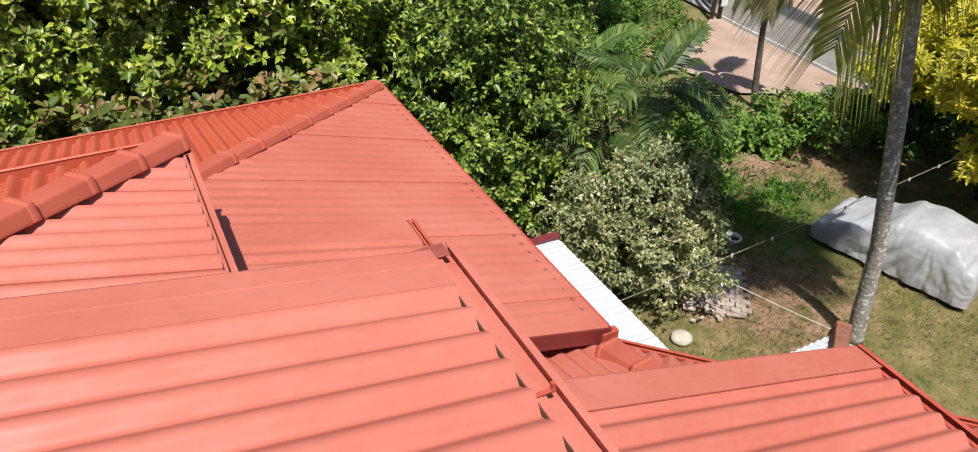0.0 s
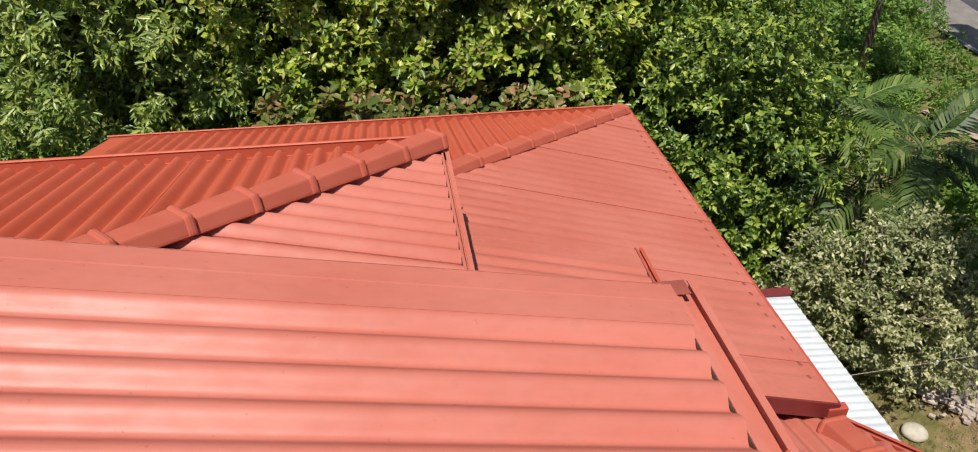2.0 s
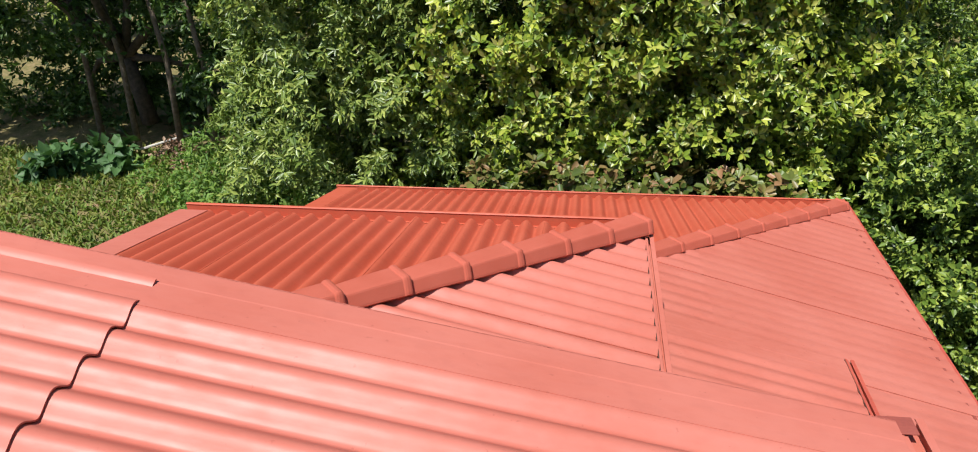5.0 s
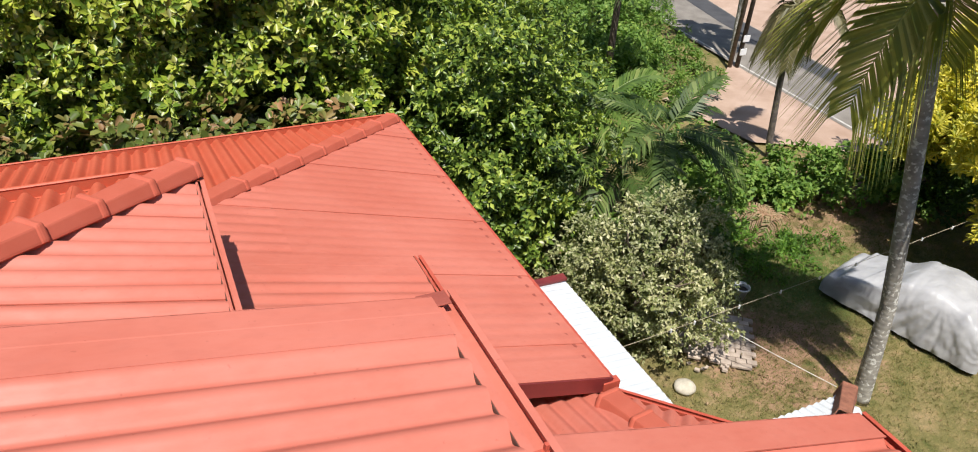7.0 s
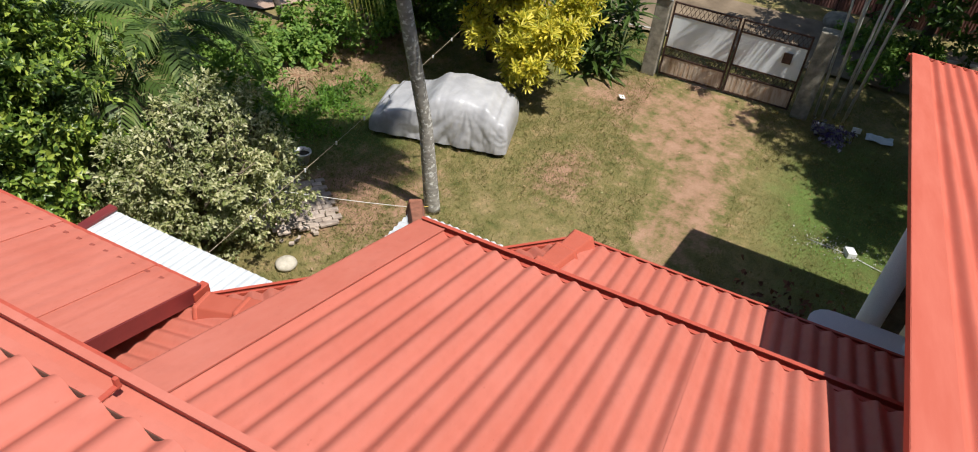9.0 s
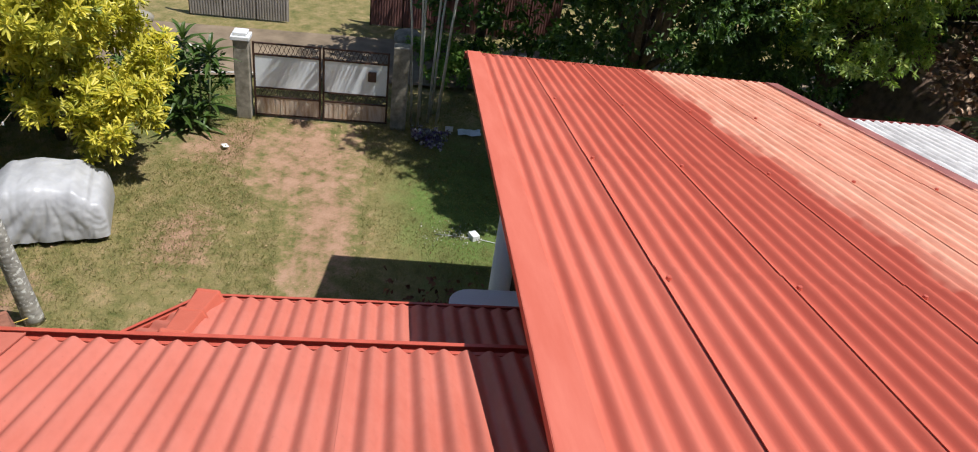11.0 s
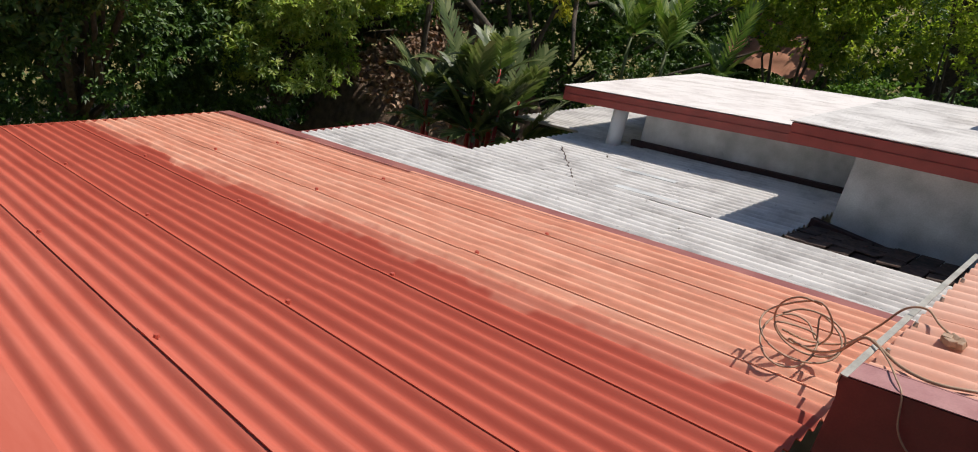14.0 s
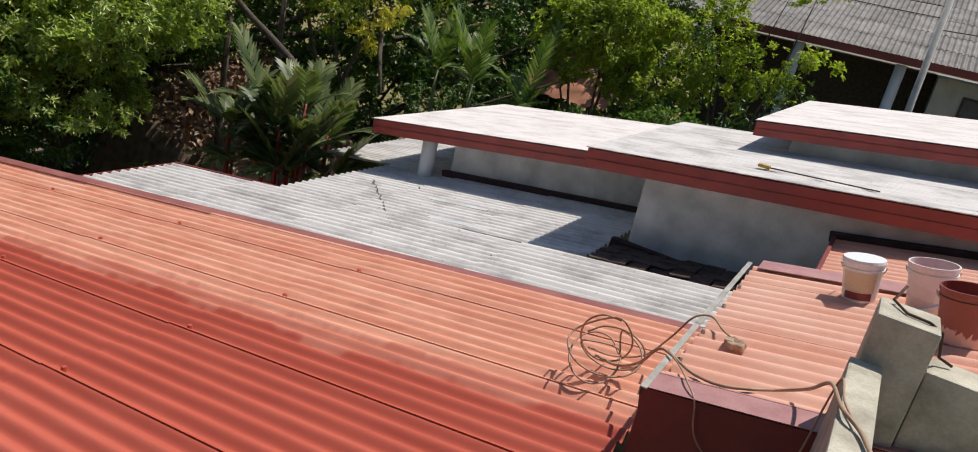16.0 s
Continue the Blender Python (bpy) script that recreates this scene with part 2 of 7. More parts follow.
def sheet(parent, material, top, across, down, waves, length, lift=(0.0, 0.0), clips=(), amp=0.021, pitch=PITCH, label="", power=0.76):
    """One corrugated sheet: top corner, unit way across, unit way down the slope, number of waves, length."""
    top, across, down = Vector(top), Vector(across).normalized(), Vector(down).normalized()
    n = across.cross(down)
    n = n if n.z > 0 else -n
    steps = max(2, round(waves * 12))
    verts, faces = [], []
    rows = []
    for layer in (0.0, -0.007):
        row = []
        for k in range(steps + 1):
            u = k / 12 * pitch
            wave = 2 * (0.5 + 0.5 * math.cos(k / 12 * math.tau)) ** power - 1
            h = amp * wave + layer + lift[0] + (lift[1] - lift[0]) * k / steps
            row.append([top + across * u + down * v + n * h for v in (0.0, length)])
        rows.append(row)
    for row, flip in ((rows[0], False), (rows[1], True)):
        o = len(verts)
        verts += [p for pair in row for p in pair]
        for k in range(steps):
            f = (o + 2 * k, o + 2 * k + 1, o + 2 * k + 3, o + 2 * k + 2)
            faces.append(f[::-1] if flip else f)
    for v in (0, 1):
        o = len(verts)
        verts += [p for k in range(steps + 1) for p in (rows[0][k][v], rows[1][k][v])]
        faces += [(o + 2 * k, o + 2 * k + 1, o + 2 * k + 3, o + 2 * k + 2) for k in range(steps)]
    for k in (0, steps):
        o = len(verts)
        verts += [rows[0][k][0], rows[0][k][1], rows[1][k][1], rows[1][k][0]]
        faces.append((o, o + 1, o + 2, o + 3))
    ob = raw("sheet", verts, faces, material, parent, label)
    if clips:
        bm = bmesh.new()
        bm.from_mesh(ob.data)
        for co, no in clips:
            r = bmesh.ops.bisect_plane(bm, geom=[*bm.verts, *bm.edges, *bm.faces], plane_co=SITE @ Vector(co) if SITE else co, plane_no=no, clear_inner=True)
        if not bm.faces:
            bm.free()
            bpy.data.objects.remove(ob)
            return None
        bm.to_mesh(ob.data)
        bm.free()
    for p in ob.data.polygons:
        p.use_smooth = abs(p.normal.dot(n)) > 0.5
    return ob


def roof_face(parent, material, top, across, down, width, length, cuts=(), clips=(), waves=7, pick=None, pitch=PITCH, step=0.014, seam=0.003, amp=0.021, power=0.76, turned=False):
    """A slope of overlapping sheets. cuts: distances down the slope where a lower row begins. turned: the other long edge of each sheet lies on top."""
    across, down, top = Vector(across).normalized(), Vector(down).normalized(), Vector(top)
    n = across.cross(down)
    n = n if n.z > 0 else -n
    bounds = [0.0, *cuts, length]
    cols = math.ceil(width / (waves * pitch) - 1e-6)
    for c in range(cols):
        w = min(waves, (width - c * waves * pitch) / pitch)
        for r in range(len(bounds) - 1):
            a, b = bounds[r], bounds[r + 1] + (0.12 if r < len(bounds) - 2 else 0)
            high = step * (len(bounds) - 2 - r)
            start = top + across * (c * waves * pitch) + down * a + n * high
            wide = w + (0.5 if w == waves else 0)
            sheet(parent, pick(c, r) if pick else material, start, across, down, wide, b - a, (0.0, seam) if turned else (seam, 0.0), clips, pitch=pitch, amp=amp, power=power)


def gutter(parent, p0, p1, material, width=0.125, depth=0.085, side=1, back=0.05):
    """An open box gutter: folded flange at the sheet ends, stepped lip, channel and beaded outer wall. The line p0 p1 is the flange's edge."""
    s, w = side, width
    prof = [(0, -depth), (w, -depth), (w, -0.004), (w + 0.012, -0.004), (w + 0.012, 0.006), (w - 0.018, 0.006), (w - 0.018, 0.0), (w - 0.006, 0.0), (w - 0.006, -depth + 0.006),
            (w * 0.36, -depth + 0.006), (w * 0.36, 0.005), (w * 0.22, 0.005), (w * 0.22, 0.013), (0, 0.013)]
    ob = part("gutter", extrude([(s * a, b) for a, b in prof], p0, p1), material, parent)
    if back:
        part("gutter_back", extrude([(-s * 0.003, -back), (-s * 0.001, -back), (-s * 0.001, 0.010), (-s * 0.003, 0.010)], p0, p1), GALV_DARK, ob)
    return ob


def eave_gutter(parent, p0, p1, material, width=0.1, depth=0.09):
    """An open gutter hung below the sheet ends: back, floor and an outer wall with a rolled rim. The line p0 p1 is the foot of the back wall's top."""
    w, d = width, depth
    prof = [(0, -d), (w, -d), (w, -0.014), (w + 0.014, -0.014), (w + 0.018, -0.004), (w + 0.014, 0.006), (w - 0.004, 0.008), (w - 0.012, 0.0), (w - 0.006, -0.012), (w - 0.006, -d + 0.006), (0.006, -d + 0.006), (0.006, -0.045), (0, -0.045)]
    return part("gutter", extrude(prof, p0, p1), material, parent)


def ridge_tiles(parent, low, high, count, material, half=0.155, rise=0.052):
    """Angular hip tiles laid from the low end up, each with a raised collar at its lower end."""
    low, high = Vector(low), Vector(high)
    step = (high - low) / count
    d = step.normalized()
    side = d.cross(Vector((0, 0, 1))).normalized()
    up = side.cross(d)
    prof = [(-1.0, -1.0), (-0.97, -0.7), (-0.72, 0.74), (-0.66, 0.94), (-0.58, 1.0), (0.58, 1.0), (0.66, 0.94), (0.72, 0.74), (0.97, -0.7), (1.0, -1.0)]
    for i in range(count):
        bm = bmesh.new()
        o = low + step * i + up * 0.012
        L = step.length
        stations = [(-0.052, 1.03, 0.004), (-0.048, 1.07, 0.013), (-0.036, 1.10, 0.019), (-0.018, 1.105, 0.020), (-0.004, 1.08, 0.016), (0.004, 1.03, 0.010), (0.03, 1.03, 0.010), (L * 0.5, 0.96, 0.002), (L + 0.03, 0.86, -0.016)]
        rings = []
        for x, k, lift in stations:
            outer = [bm.verts.new(o + d * x + side * (a * half * k) + up * (b * rise * k + lift)) for a, b in prof]
            inner = [bm.verts.new(o + d * x + side * (a * half * k * 0.9) + up * (b * rise * k - 0.014 + lift)) for a, b in prof]
            rings.append(outer + inner[::-1])
        m = len(rings[0])
        for r0, r1 in zip(rings, rings[1:]):
            for k in range(m):
                bm.faces.new((r0[k], r0[(k + 1) % m], r1[(k + 1) % m], r1[k]))
        h = m // 2
        for r in (rings[0], rings[-1]):
            for k in range(h - 1):
                bm.faces.new((r[k], r[k + 1], r[m - 2 - k], r[m - 1 - k]))
        part("ridge_tile", bm, material, parent)


def plate(parent, name, origin, along, across, length, width, material, thick=0.004, drop=0.0, lip=0.0, label="", far_drop=0.0):
    """A folded metal strip: flat top, with a drop along its outer edge and a small lip along the inner one."""
    m = axes(origin, along, across)
    bm = bmesh.new()
    block(bm, (0, 0, 0), (length, width, thick), m)
    if drop:
        block(bm, (0, width - thick, -drop), (length, width + thick * 0.5, thick), m)
    if lip:
        block(bm, (0, -0.006, -lip), (length, thick, thick + 0.002), m)
    if far_drop:
        block(bm, (length, 0, -far_drop), (length + thick, width, thick), m)
    return part(name, bm, material, parent, label)


# ---- ground ----
def ground_material():
    m, nt, bsdf, ln = mat_nodes("lawn_and_earth")
    v = coords(nt, 1.0)
    broad = noise_tex(nt, v, 0.35, 5)
    mid = noise_tex(nt, v, 2.2, 6, 0.65)
    fine = noise_tex(nt, v, 45, 4, 0.7)
    tuft = noise_tex(nt, v, 9.0, 5, 0.7)
    grass = ramp(nt, mid, [(0.28, (0.115, 0.125, 0.042)), (0.5, (0.230, 0.195, 0.090)), (0.75, (0.37, 0.270, 0.165))])
    grass = mix(nt, 0.6, grass, ramp(nt, fine, [(0.25, (0.25, 0.3, 0.18)), (0.75, (1.25, 1.2, 1.0))]), "MULTIPLY")
    grass = mix(nt, 0.5, grass, ramp(nt, tuft, [(0.34, (0.52, 0.62, 0.40)), (0.5, (1, 1, 1)), (0.66, (1.3, 1.15, 1.1))]), "MULTIPLY")
    soil = ramp(nt, mid, [(0.3, (0.28, 0.150, 0.098)), (0.7, (0.44, 0.265, 0.185))])
    soil = mix(nt, 0.3, soil, ramp(nt, fine, [(0.3, (0.5, 0.5, 0.5)), (0.7, (1, 1, 1))]), "MULTIPLY")
    sep = nt.nodes.new("ShaderNodeSeparateXYZ")
    ln.new(v, sep.inputs[0])

    def math_node(op, a, b=None):
        n = nt.nodes.new("ShaderNodeMath")
        n.operation = op
        n.use_clamp = False
        for i, s in enumerate((a, b)):
            if s is None:
                continue
            if hasattr(s, "links"):
                ln.new(s, n.inputs[i])
            else:
                n.inputs[i].default_value = s
        return n.outputs[0]

    def spot(cx, cy, rx, ry):
        dx = math_node("DIVIDE", math_node("SUBTRACT", sep.outputs[0], cx), rx)
        dy = math_node("DIVIDE", math_node("SUBTRACT", sep.outputs[1], cy), ry)
        r2 = math_node("ADD", math_node("MULTIPLY", dx, dx), math_node("MULTIPLY", dy, dy))
        return math_node("SUBTRACT", 1.0, r2)

    worn = None
    for s in ((16.99, 1.75, 2.79, 1.51), (13.49, 1.04, 3.03, 0.87), (17.45, 3.72, 1.39, 1.63), (10.13, 6.99, 1.86, 1.51), (15.13, 10.82, 3.49, 2.32), (13.03, 3.72, 1.17, 0.70), (-12.80, 17.45, 3.49, 1.17)):
        f = spot(*s)
        worn = f if worn is None else math_node("MAXIMUM", worn, f)
    lush = None
    for s in ((12.6, 9.3, 2.5, 2.2), (15.2, -2.3, 4.2, 2.2), (11.8, 8.2, 1.9, 1.3), (19.3, 5.2, 2.6, 1.6)):
        f = spot(*s)
        lush = f if lush is None else math_node("MAXIMUM", lush, f)
    lush = math_node("ADD", math_node("MULTIPLY", lush, 0.7), math_node("MULTIPLY", math_node("SUBTRACT", mid, 0.5), 1.6))
    green = ramp(nt, mid, [(0.3, (0.05, 0.10, 0.02)), (0.7, (0.13, 0.20, 0.05))])
    green = mix(nt, 0.6, green, ramp(nt, fine, [(0.25, (0.25, 0.3, 0.18)), (0.75, (1.25, 1.2, 1.0))]), "MULTIPLY")
    grass = mix(nt, ramp(nt, lush, [(0.0, (0, 0, 0)), (0.6, (0.9, 0.9, 0.9))]), grass, green)
    edge = math_node("ADD", math_node("MULTIPLY", worn, 0.55), math_node("MULTIPLY", math_node("SUBTRACT", mid, 0.5), 2.4))
    edge = math_node("ADD", edge, math_node("MULTIPLY", math_node("SUBTRACT", broad, 0.5), 0.8))
    edge = math_node("ADD", edge, math_node("MULTIPLY", math_node("SUBTRACT", tuft, 0.5), 1.6))
    fac = ramp(nt, edge, [(0.0, (0, 0, 0)), (0.7, (0.85, 0.85, 0.85))])
    ln.new(mix(nt, fac, grass, soil), bsdf.inputs["Base Color"])
    bsdf.inputs["Roughness"].default_value = 0.95
    bsdf.inputs["Specular IOR Level"].default_value = 0.2
    bump(nt, bsdf, fine, 0.7, 0.03)
    return m


GROUND = ground_material()
bm = bmesh.new()
N = 60
grid = [[None] * (N + 1) for _ in range(N + 1)]
for i in range(N + 1):
    for j in range(N + 1):
        u, w = (i / N * 2 - 1), (j / N * 2 - 1)
        x, y = 6 + 24 * u + 360 * u ** 5, 2 + 24 * w + 360 * w ** 5
        z = -1.3 + (0.05 * (noise.noise((x * 0.25, y * 0.25, 0.0))) if 7 < math.hypot(x, y) < 60 else 0.0)
        z += 1.0 * max(0.0, min(1.0, (y - 12.4) / 11)) * max(0.0, min(1.0, (-x - 3.4) / 6.7))
        grid[i][j] = bm.verts.new((x, y, z))
for i in range(N):
    for j in range(N):
        bm.faces.new((grid[i][j], grid[i + 1][j], grid[i + 1][j + 1], grid[i][j + 1]))
tagged(part("ground", bm, GROUND, smooth=True), "patchy lawn worn to bare reddish earth", "ground", kind="structure")

# ---- main upper roof, on which the camera stands ----
roof = thing("corrugated_roof", "salmon-red painted corrugated upper roof with flat verge flashing", "roof")
sl = -0.197
zA = lambda x: 6.05 + sl * (x - 0.96)
roof_face(roof, RED, (-4.0, 2.185, zA(-4.0)), (0, -1, 0), (1, 0, sl), 3.87, 4.955 * math.hypot(1, sl), cuts=(2.10 * math.hypot(1, sl),), pitch=0.152, amp=0.0235, power=0.78)
plate(roof, "verge_flashing", (-4.0, 2.045, zA(-4.0) + 0.0215), (1, 0, sl), (0, 1, 0), 4.965 * math.hypot(1, sl), 0.245, RED, thick=0.004, drop=0.16, lip=0.006)
gutter(roof, (0.957, -1.7, 6.043), (0.957, 2.34, 6.043), RED, width=0.118, depth=0.05)
boxed("fascia", (0.925, -1.7, 5.82), (0.953, 2.26, 5.99), RED_TRIM, roof)
# Brown plate, its colour also darkened for the shadow on it.
boxed("end_plate", (0.905, 2.235, 6.060), (1.035, 2.325, 6.066), SHADE_TRIM, roof, bevel=0.002)
for y in (1.41, -0.3):
    bm = bmesh.new()
    block(bm, (0.95, y - 0.009, 6.062), (1.035, y + 0.009, 6.068))
    block(bm, (1.018, y - 0.008, 6.055), (1.032, y + 0.008, 6.098))
    part("gutter_bracket", bm, RED_TRIM, roof)

# ---- hipped roof behind it ----
roof = thing("corrugated_roof", "salmon-red corrugated hip roof with angular ridge tiles", "roof")
zE = 5.35
hyp = math.hypot(1, 0.25)
hip_a = ((0.23, 4.98, 0), (1, -1, 0))
hip_b = ((0.23, 4.98, 0), (-1, 1, 0))
roof_face(roof, RED, (-4.3, 5.41, zE + 0.25 * 4.53), (0, -1, 0), (1, 0, -0.25), 3.41, 4.545 * hyp, clips=[hip_a], waves=6, seam=0.011, turned=True, power=0.9)
roof_face(roof, RED_NOSHEEN, (0.501, 1.9, zE + 0.012 + 0.25 * 3.1), (-1, 0, 0), (0, 1, -0.25), 3.85, 3.13 * hyp, clips=[hip_b], pitch=0.1425, amp=0.030, step=0.01)
ridge_tiles(roof, (0.197, 4.967, zE + 0.058), (-3.019, 1.751, zE + 0.058 + 0.25 * 3.216), 11, RIDGE, half=0.112, rise=0.044)
gutter(roof, (0.248, 2.2, zE - 0.002), (0.248, 5.05, zE - 0.002), RED, width=0.05)
eave_gutter(roof, (0.29, 5.036, zE + 0.022), (-3.45, 5.036, zE + 0.03), RED_NOSHEEN)
boxed("fascia", (0.20, 2.2, zE - 0.24), (0.245, 5.0, zE - 0.05), RED_TRIM, roof)
boxed("fascia", (-3.5, 5.0, zE - 0.24), (0.19, 5.035, zE - 0.05), RED_TRIM, roof)
plate(roof, "verge_flashing", (-3.195, 1.9, zE + 0.25 * 3.1 + 0.043), (0, 1, -0.25), (-1, 0, 0), 3.1 * hyp, 0.24, RED, drop=0.14)

# ---- lower hipped roof towards the hedge ----
roof = thing("corrugated_roof", "red-orange corrugated hip roof stepping down towards the hedge", "roof")
zB, mB = 3.68, 0.282
hyp = math.hypot(1, mB)
hip_a = ((3.08, 8.88, 0), (1, -1, 0))
hip_b = ((3.08, 8.88, 0), (-1, 1, 0))
roof_face(roof, RED, (0.25, 9.335, zB + mB * 2.83 + 0.007), (0, -1, 0), (1, 0, -mB), 5.755, 0.68 * hyp, clips=[hip_a], amp=0.0065, seam=0.008, turned=True)
roof_face(roof, RED, (0.91, 9.335, zB + mB * 2.17), (0, -1, 0), (1, 0, -mB), 5.755, 2.20 * hyp, clips=[hip_a], amp=0.0028, seam=0.010, turned=True)
# Small dark blocks added where only shaded gaps lie under the sheet ends.
bm = bmesh.new()
for i in range(34):
    block(bm, (2.995, 3.665 + i * 0.15, zB), (3.02, 3.705 + i * 0.15, zB + 0.0285))
part("rib_gap_shade", bm, SHADE_TRIM, roof, "dark blocks standing in for shaded gaps under the sheet ends")
roof_face(roof, RED_NOSHEEN, (3.15, 5.1, zB + mB * 3.78), (-1, 0, 0), (0, 1, -mB), 6.6, 3.80 * hyp, clips=[hip_b], amp=0.027)
ridge_tiles(roof, (2.97, 8.77, zB + 0.045), (0.35, 6.15, zB + 0.035 + mB * 2.67), 8, RIDGE, half=0.112, rise=0.038)
gutter(roof, (3.085, 3.56, zB - 0.03), (3.085, 8.96, zB - 0.03), RED_TRIM, width=0.055, back=0)
eave_gutter(roof, (3.10, 8.9, zB + 0.012), (-3.6, 8.9, zB + 0.012), RED_NOSHEEN, width=0.095)
boxed("fascia", (3.05, 3.58, zB - 0.22), (3.085, 8.86, zB - 0.05), RED_TRIM, roof)
boxed("fascia", (-3.5, 8.86, zB - 0.22), (3.05, 8.895, zB - 0.05), RED_TRIM, roof)
plate(roof, "verge_flashing", (0.9, 3.80, zB + mB * 2.15 + 0.026), (1, 0, -mB), (0, -1, 0), 2.2 * hyp, 0.24, RED, drop=0.0)
bm = bmesh.new()
block(bm, (0, 0, -0.13), (2.2 * hyp, 0.035, 0.02), axes((0.92, 3.545, zB + mB * 2.13), (1, 0, -mB), (0, 1, 0)))
part("barge_board", bm, MAROON, roof)
boxed("gutter_stop", (3.03, 3.53, zB - 0.2), (3.19, 3.6, zB - 0.03), RED_TRIM, roof)
plate(roof, "verge_flashing", (-3.3, 5.1, zB + mB * 3.78 + 0.028), (0, 1, -mB), (-1, 0, 0), 3.8 * hyp, 0.24, RED_NOSHEEN, drop=0.14)

# ---- small lean-to between the two ----
roof = thing("corrugated_roof", "small red corrugated lean-to roof between two higher roofs", "roof")
mF = 0.27
hyp = math.hypot(1, mF)
zF = lambda x: 4.01 - mF * (x - 2.0)
roof_face(roof, RED, (0.25, 5.14, zF(0.25)), (0, -1, 0), (1, 0, -mF), 3.04, 1.77 * hyp, amp=0.010)
plate(roof, "verge_flashing", (0.27, 4.995, zF(0.27) + 0.0085), (1, 0, -mF), (0, 1, 0), 1.75 * hyp, 0.285, RED, thick=0.003, drop=0.0)
gutter(roof, (2.015, 2.3, 4.012), (2.015, 5.30, 4.012), RED_TRIM, width=0.06)

# ---- roof over the front room ----
roof = thing("corrugated_roof", "salmon-red corrugated lean-to roof over the front room", "roof")
mC = 0.339
hyp = math.hypot(1, mC)
zC = lambda x: 4.63 - mC * (x - 3.68)
roof_face(roof, RED, (1.10, 1.895, zC(1.10)), (0, -1, 0), (1, 0, -mC), 3.19, 2.61 * hyp, pitch=0.145, power=0.9)
plate(roof, "verge_flashing", (1.10, 1.725, zC(1.10) + 0.028), (1, 0, -mC), (0, 1, 0), 2.62 * hyp, 0.2, RED, drop=0.18, lip=0.004)
gutter(roof, (3.715, -1.5, 4.59), (3.715, 1.95, 4.59), RED_TRIM, width=0.10, depth=0.1, back=0)
boxed("fascia", (3.65, -1.5, 4.38), (3.685, 1.9, 4.57), RED_TRIM, roof)


# ---- long roof of the wing, half repainted ----
def half_painted():
    m, nt, bsdf, ln = mat_nodes("half_repainted_roof")
    v = coords(nt, 1.0)
    dust = noise_tex(nt, coords(nt, (0.5, 3.5, 1.0)), 1.8, 6, 0.65)
    wob = noise_tex(nt, v, 1.3, 4)
    grain = noise_tex(nt, v, 140, 2)
    dry = ramp(nt, dust, [(0.35, (0.475, 0.112, 0.073)), (0.75, (0.545, 0.152, 0.105))])
    wet = ramp(nt, dust, [(0.35, (0.41, 0.080, 0.050)), (0.75, (0.49, 0.112, 0.071))])
    old = ramp(nt, dust, [(0.30, (0.69, 0.285, 0.185)), (0.55, (0.775, 0.385, 0.265)), (0.8, (0.83, 0.50, 0.375))])
    streak = noise_tex(nt, coords(nt, (0.35, 14.0, 1.0)), 2.0, 4)
    old = mix(nt, 0.35, old, ramp(nt, streak, [(0.35, (0.62, 0.55, 0.5)), (0.65, (1.1, 1.1, 1.1))]), "MULTIPLY")
    blot = noise_tex(nt, coords(nt, (1.0, 1.6, 1.0)), 3.2, 5, 0.65)
    old = mix(nt, 0.30, old, ramp(nt, blot, [(0.34, (0.70, 0.62, 0.58)), (0.52, (1.02, 1.02, 1.02)), (0.70, (1.12, 1.12, 1.12))]), "MULTIPLY")
    sep = nt.nodes.new("ShaderNodeSeparateXYZ")
    ln.new(v, sep.inputs[0])

    def brushed(fac, reach, at, soft):
        """1 where the coat lies: beyond a ragged line across the slope."""
        a = nt.nodes.new("ShaderNodeMath")
        a.operation = "MULTIPLY_ADD"
        ln.new(fac, a.inputs[0])
        a.inputs[1].default_value = reach
        ln.new(sep.outputs[1], a.inputs[2])
        r = nt.nodes.new("ShaderNodeMapRange")
        ln.new(a.outputs[0], r.inputs[0])
        r.inputs[1].default_value, r.inputs[2].default_value = at + reach * 0.5, at + reach * 0.5 + soft
        return r

    ragged = noise_tex(nt, coords(nt, (0.62, 0.1, 0.1)), 1.0, 5, 0.62)
    second = noise_tex(nt, coords(nt, (0.9, 0.1, 0.4)), 1.0, 4, 0.6)
    n2 = brushed(ragged, 1.0, PAINT_EDGE, 0.07)
    over = brushed(second, 0.8, PAINT_EDGE + 0.20, 0.06)
    dried = brushed(wob, 0.9, -2.9, 1.1)
    coat = mix(nt, over.outputs[0], mix(nt, 0.42, wet, old), wet)
    fresh = mix(nt, dried.outputs[0], coat, dry)
    ln.new(mix(nt, n2.outputs[0], old, fresh), bsdf.inputs["Base Color"])
    r = nt.nodes.new("ShaderNodeMapRange")
    ln.new(n2.outputs[0], r.inputs[0])
    r.inputs[3].default_value, r.inputs[4].default_value = 0.72, 0.42
    ln.new(r.outputs[0], bsdf.inputs["Roughness"])
    satin(nt, bsdf, 0.028, 0.5)
    bump(nt, bsdf, grain, 0.15, 0.002)
    return m


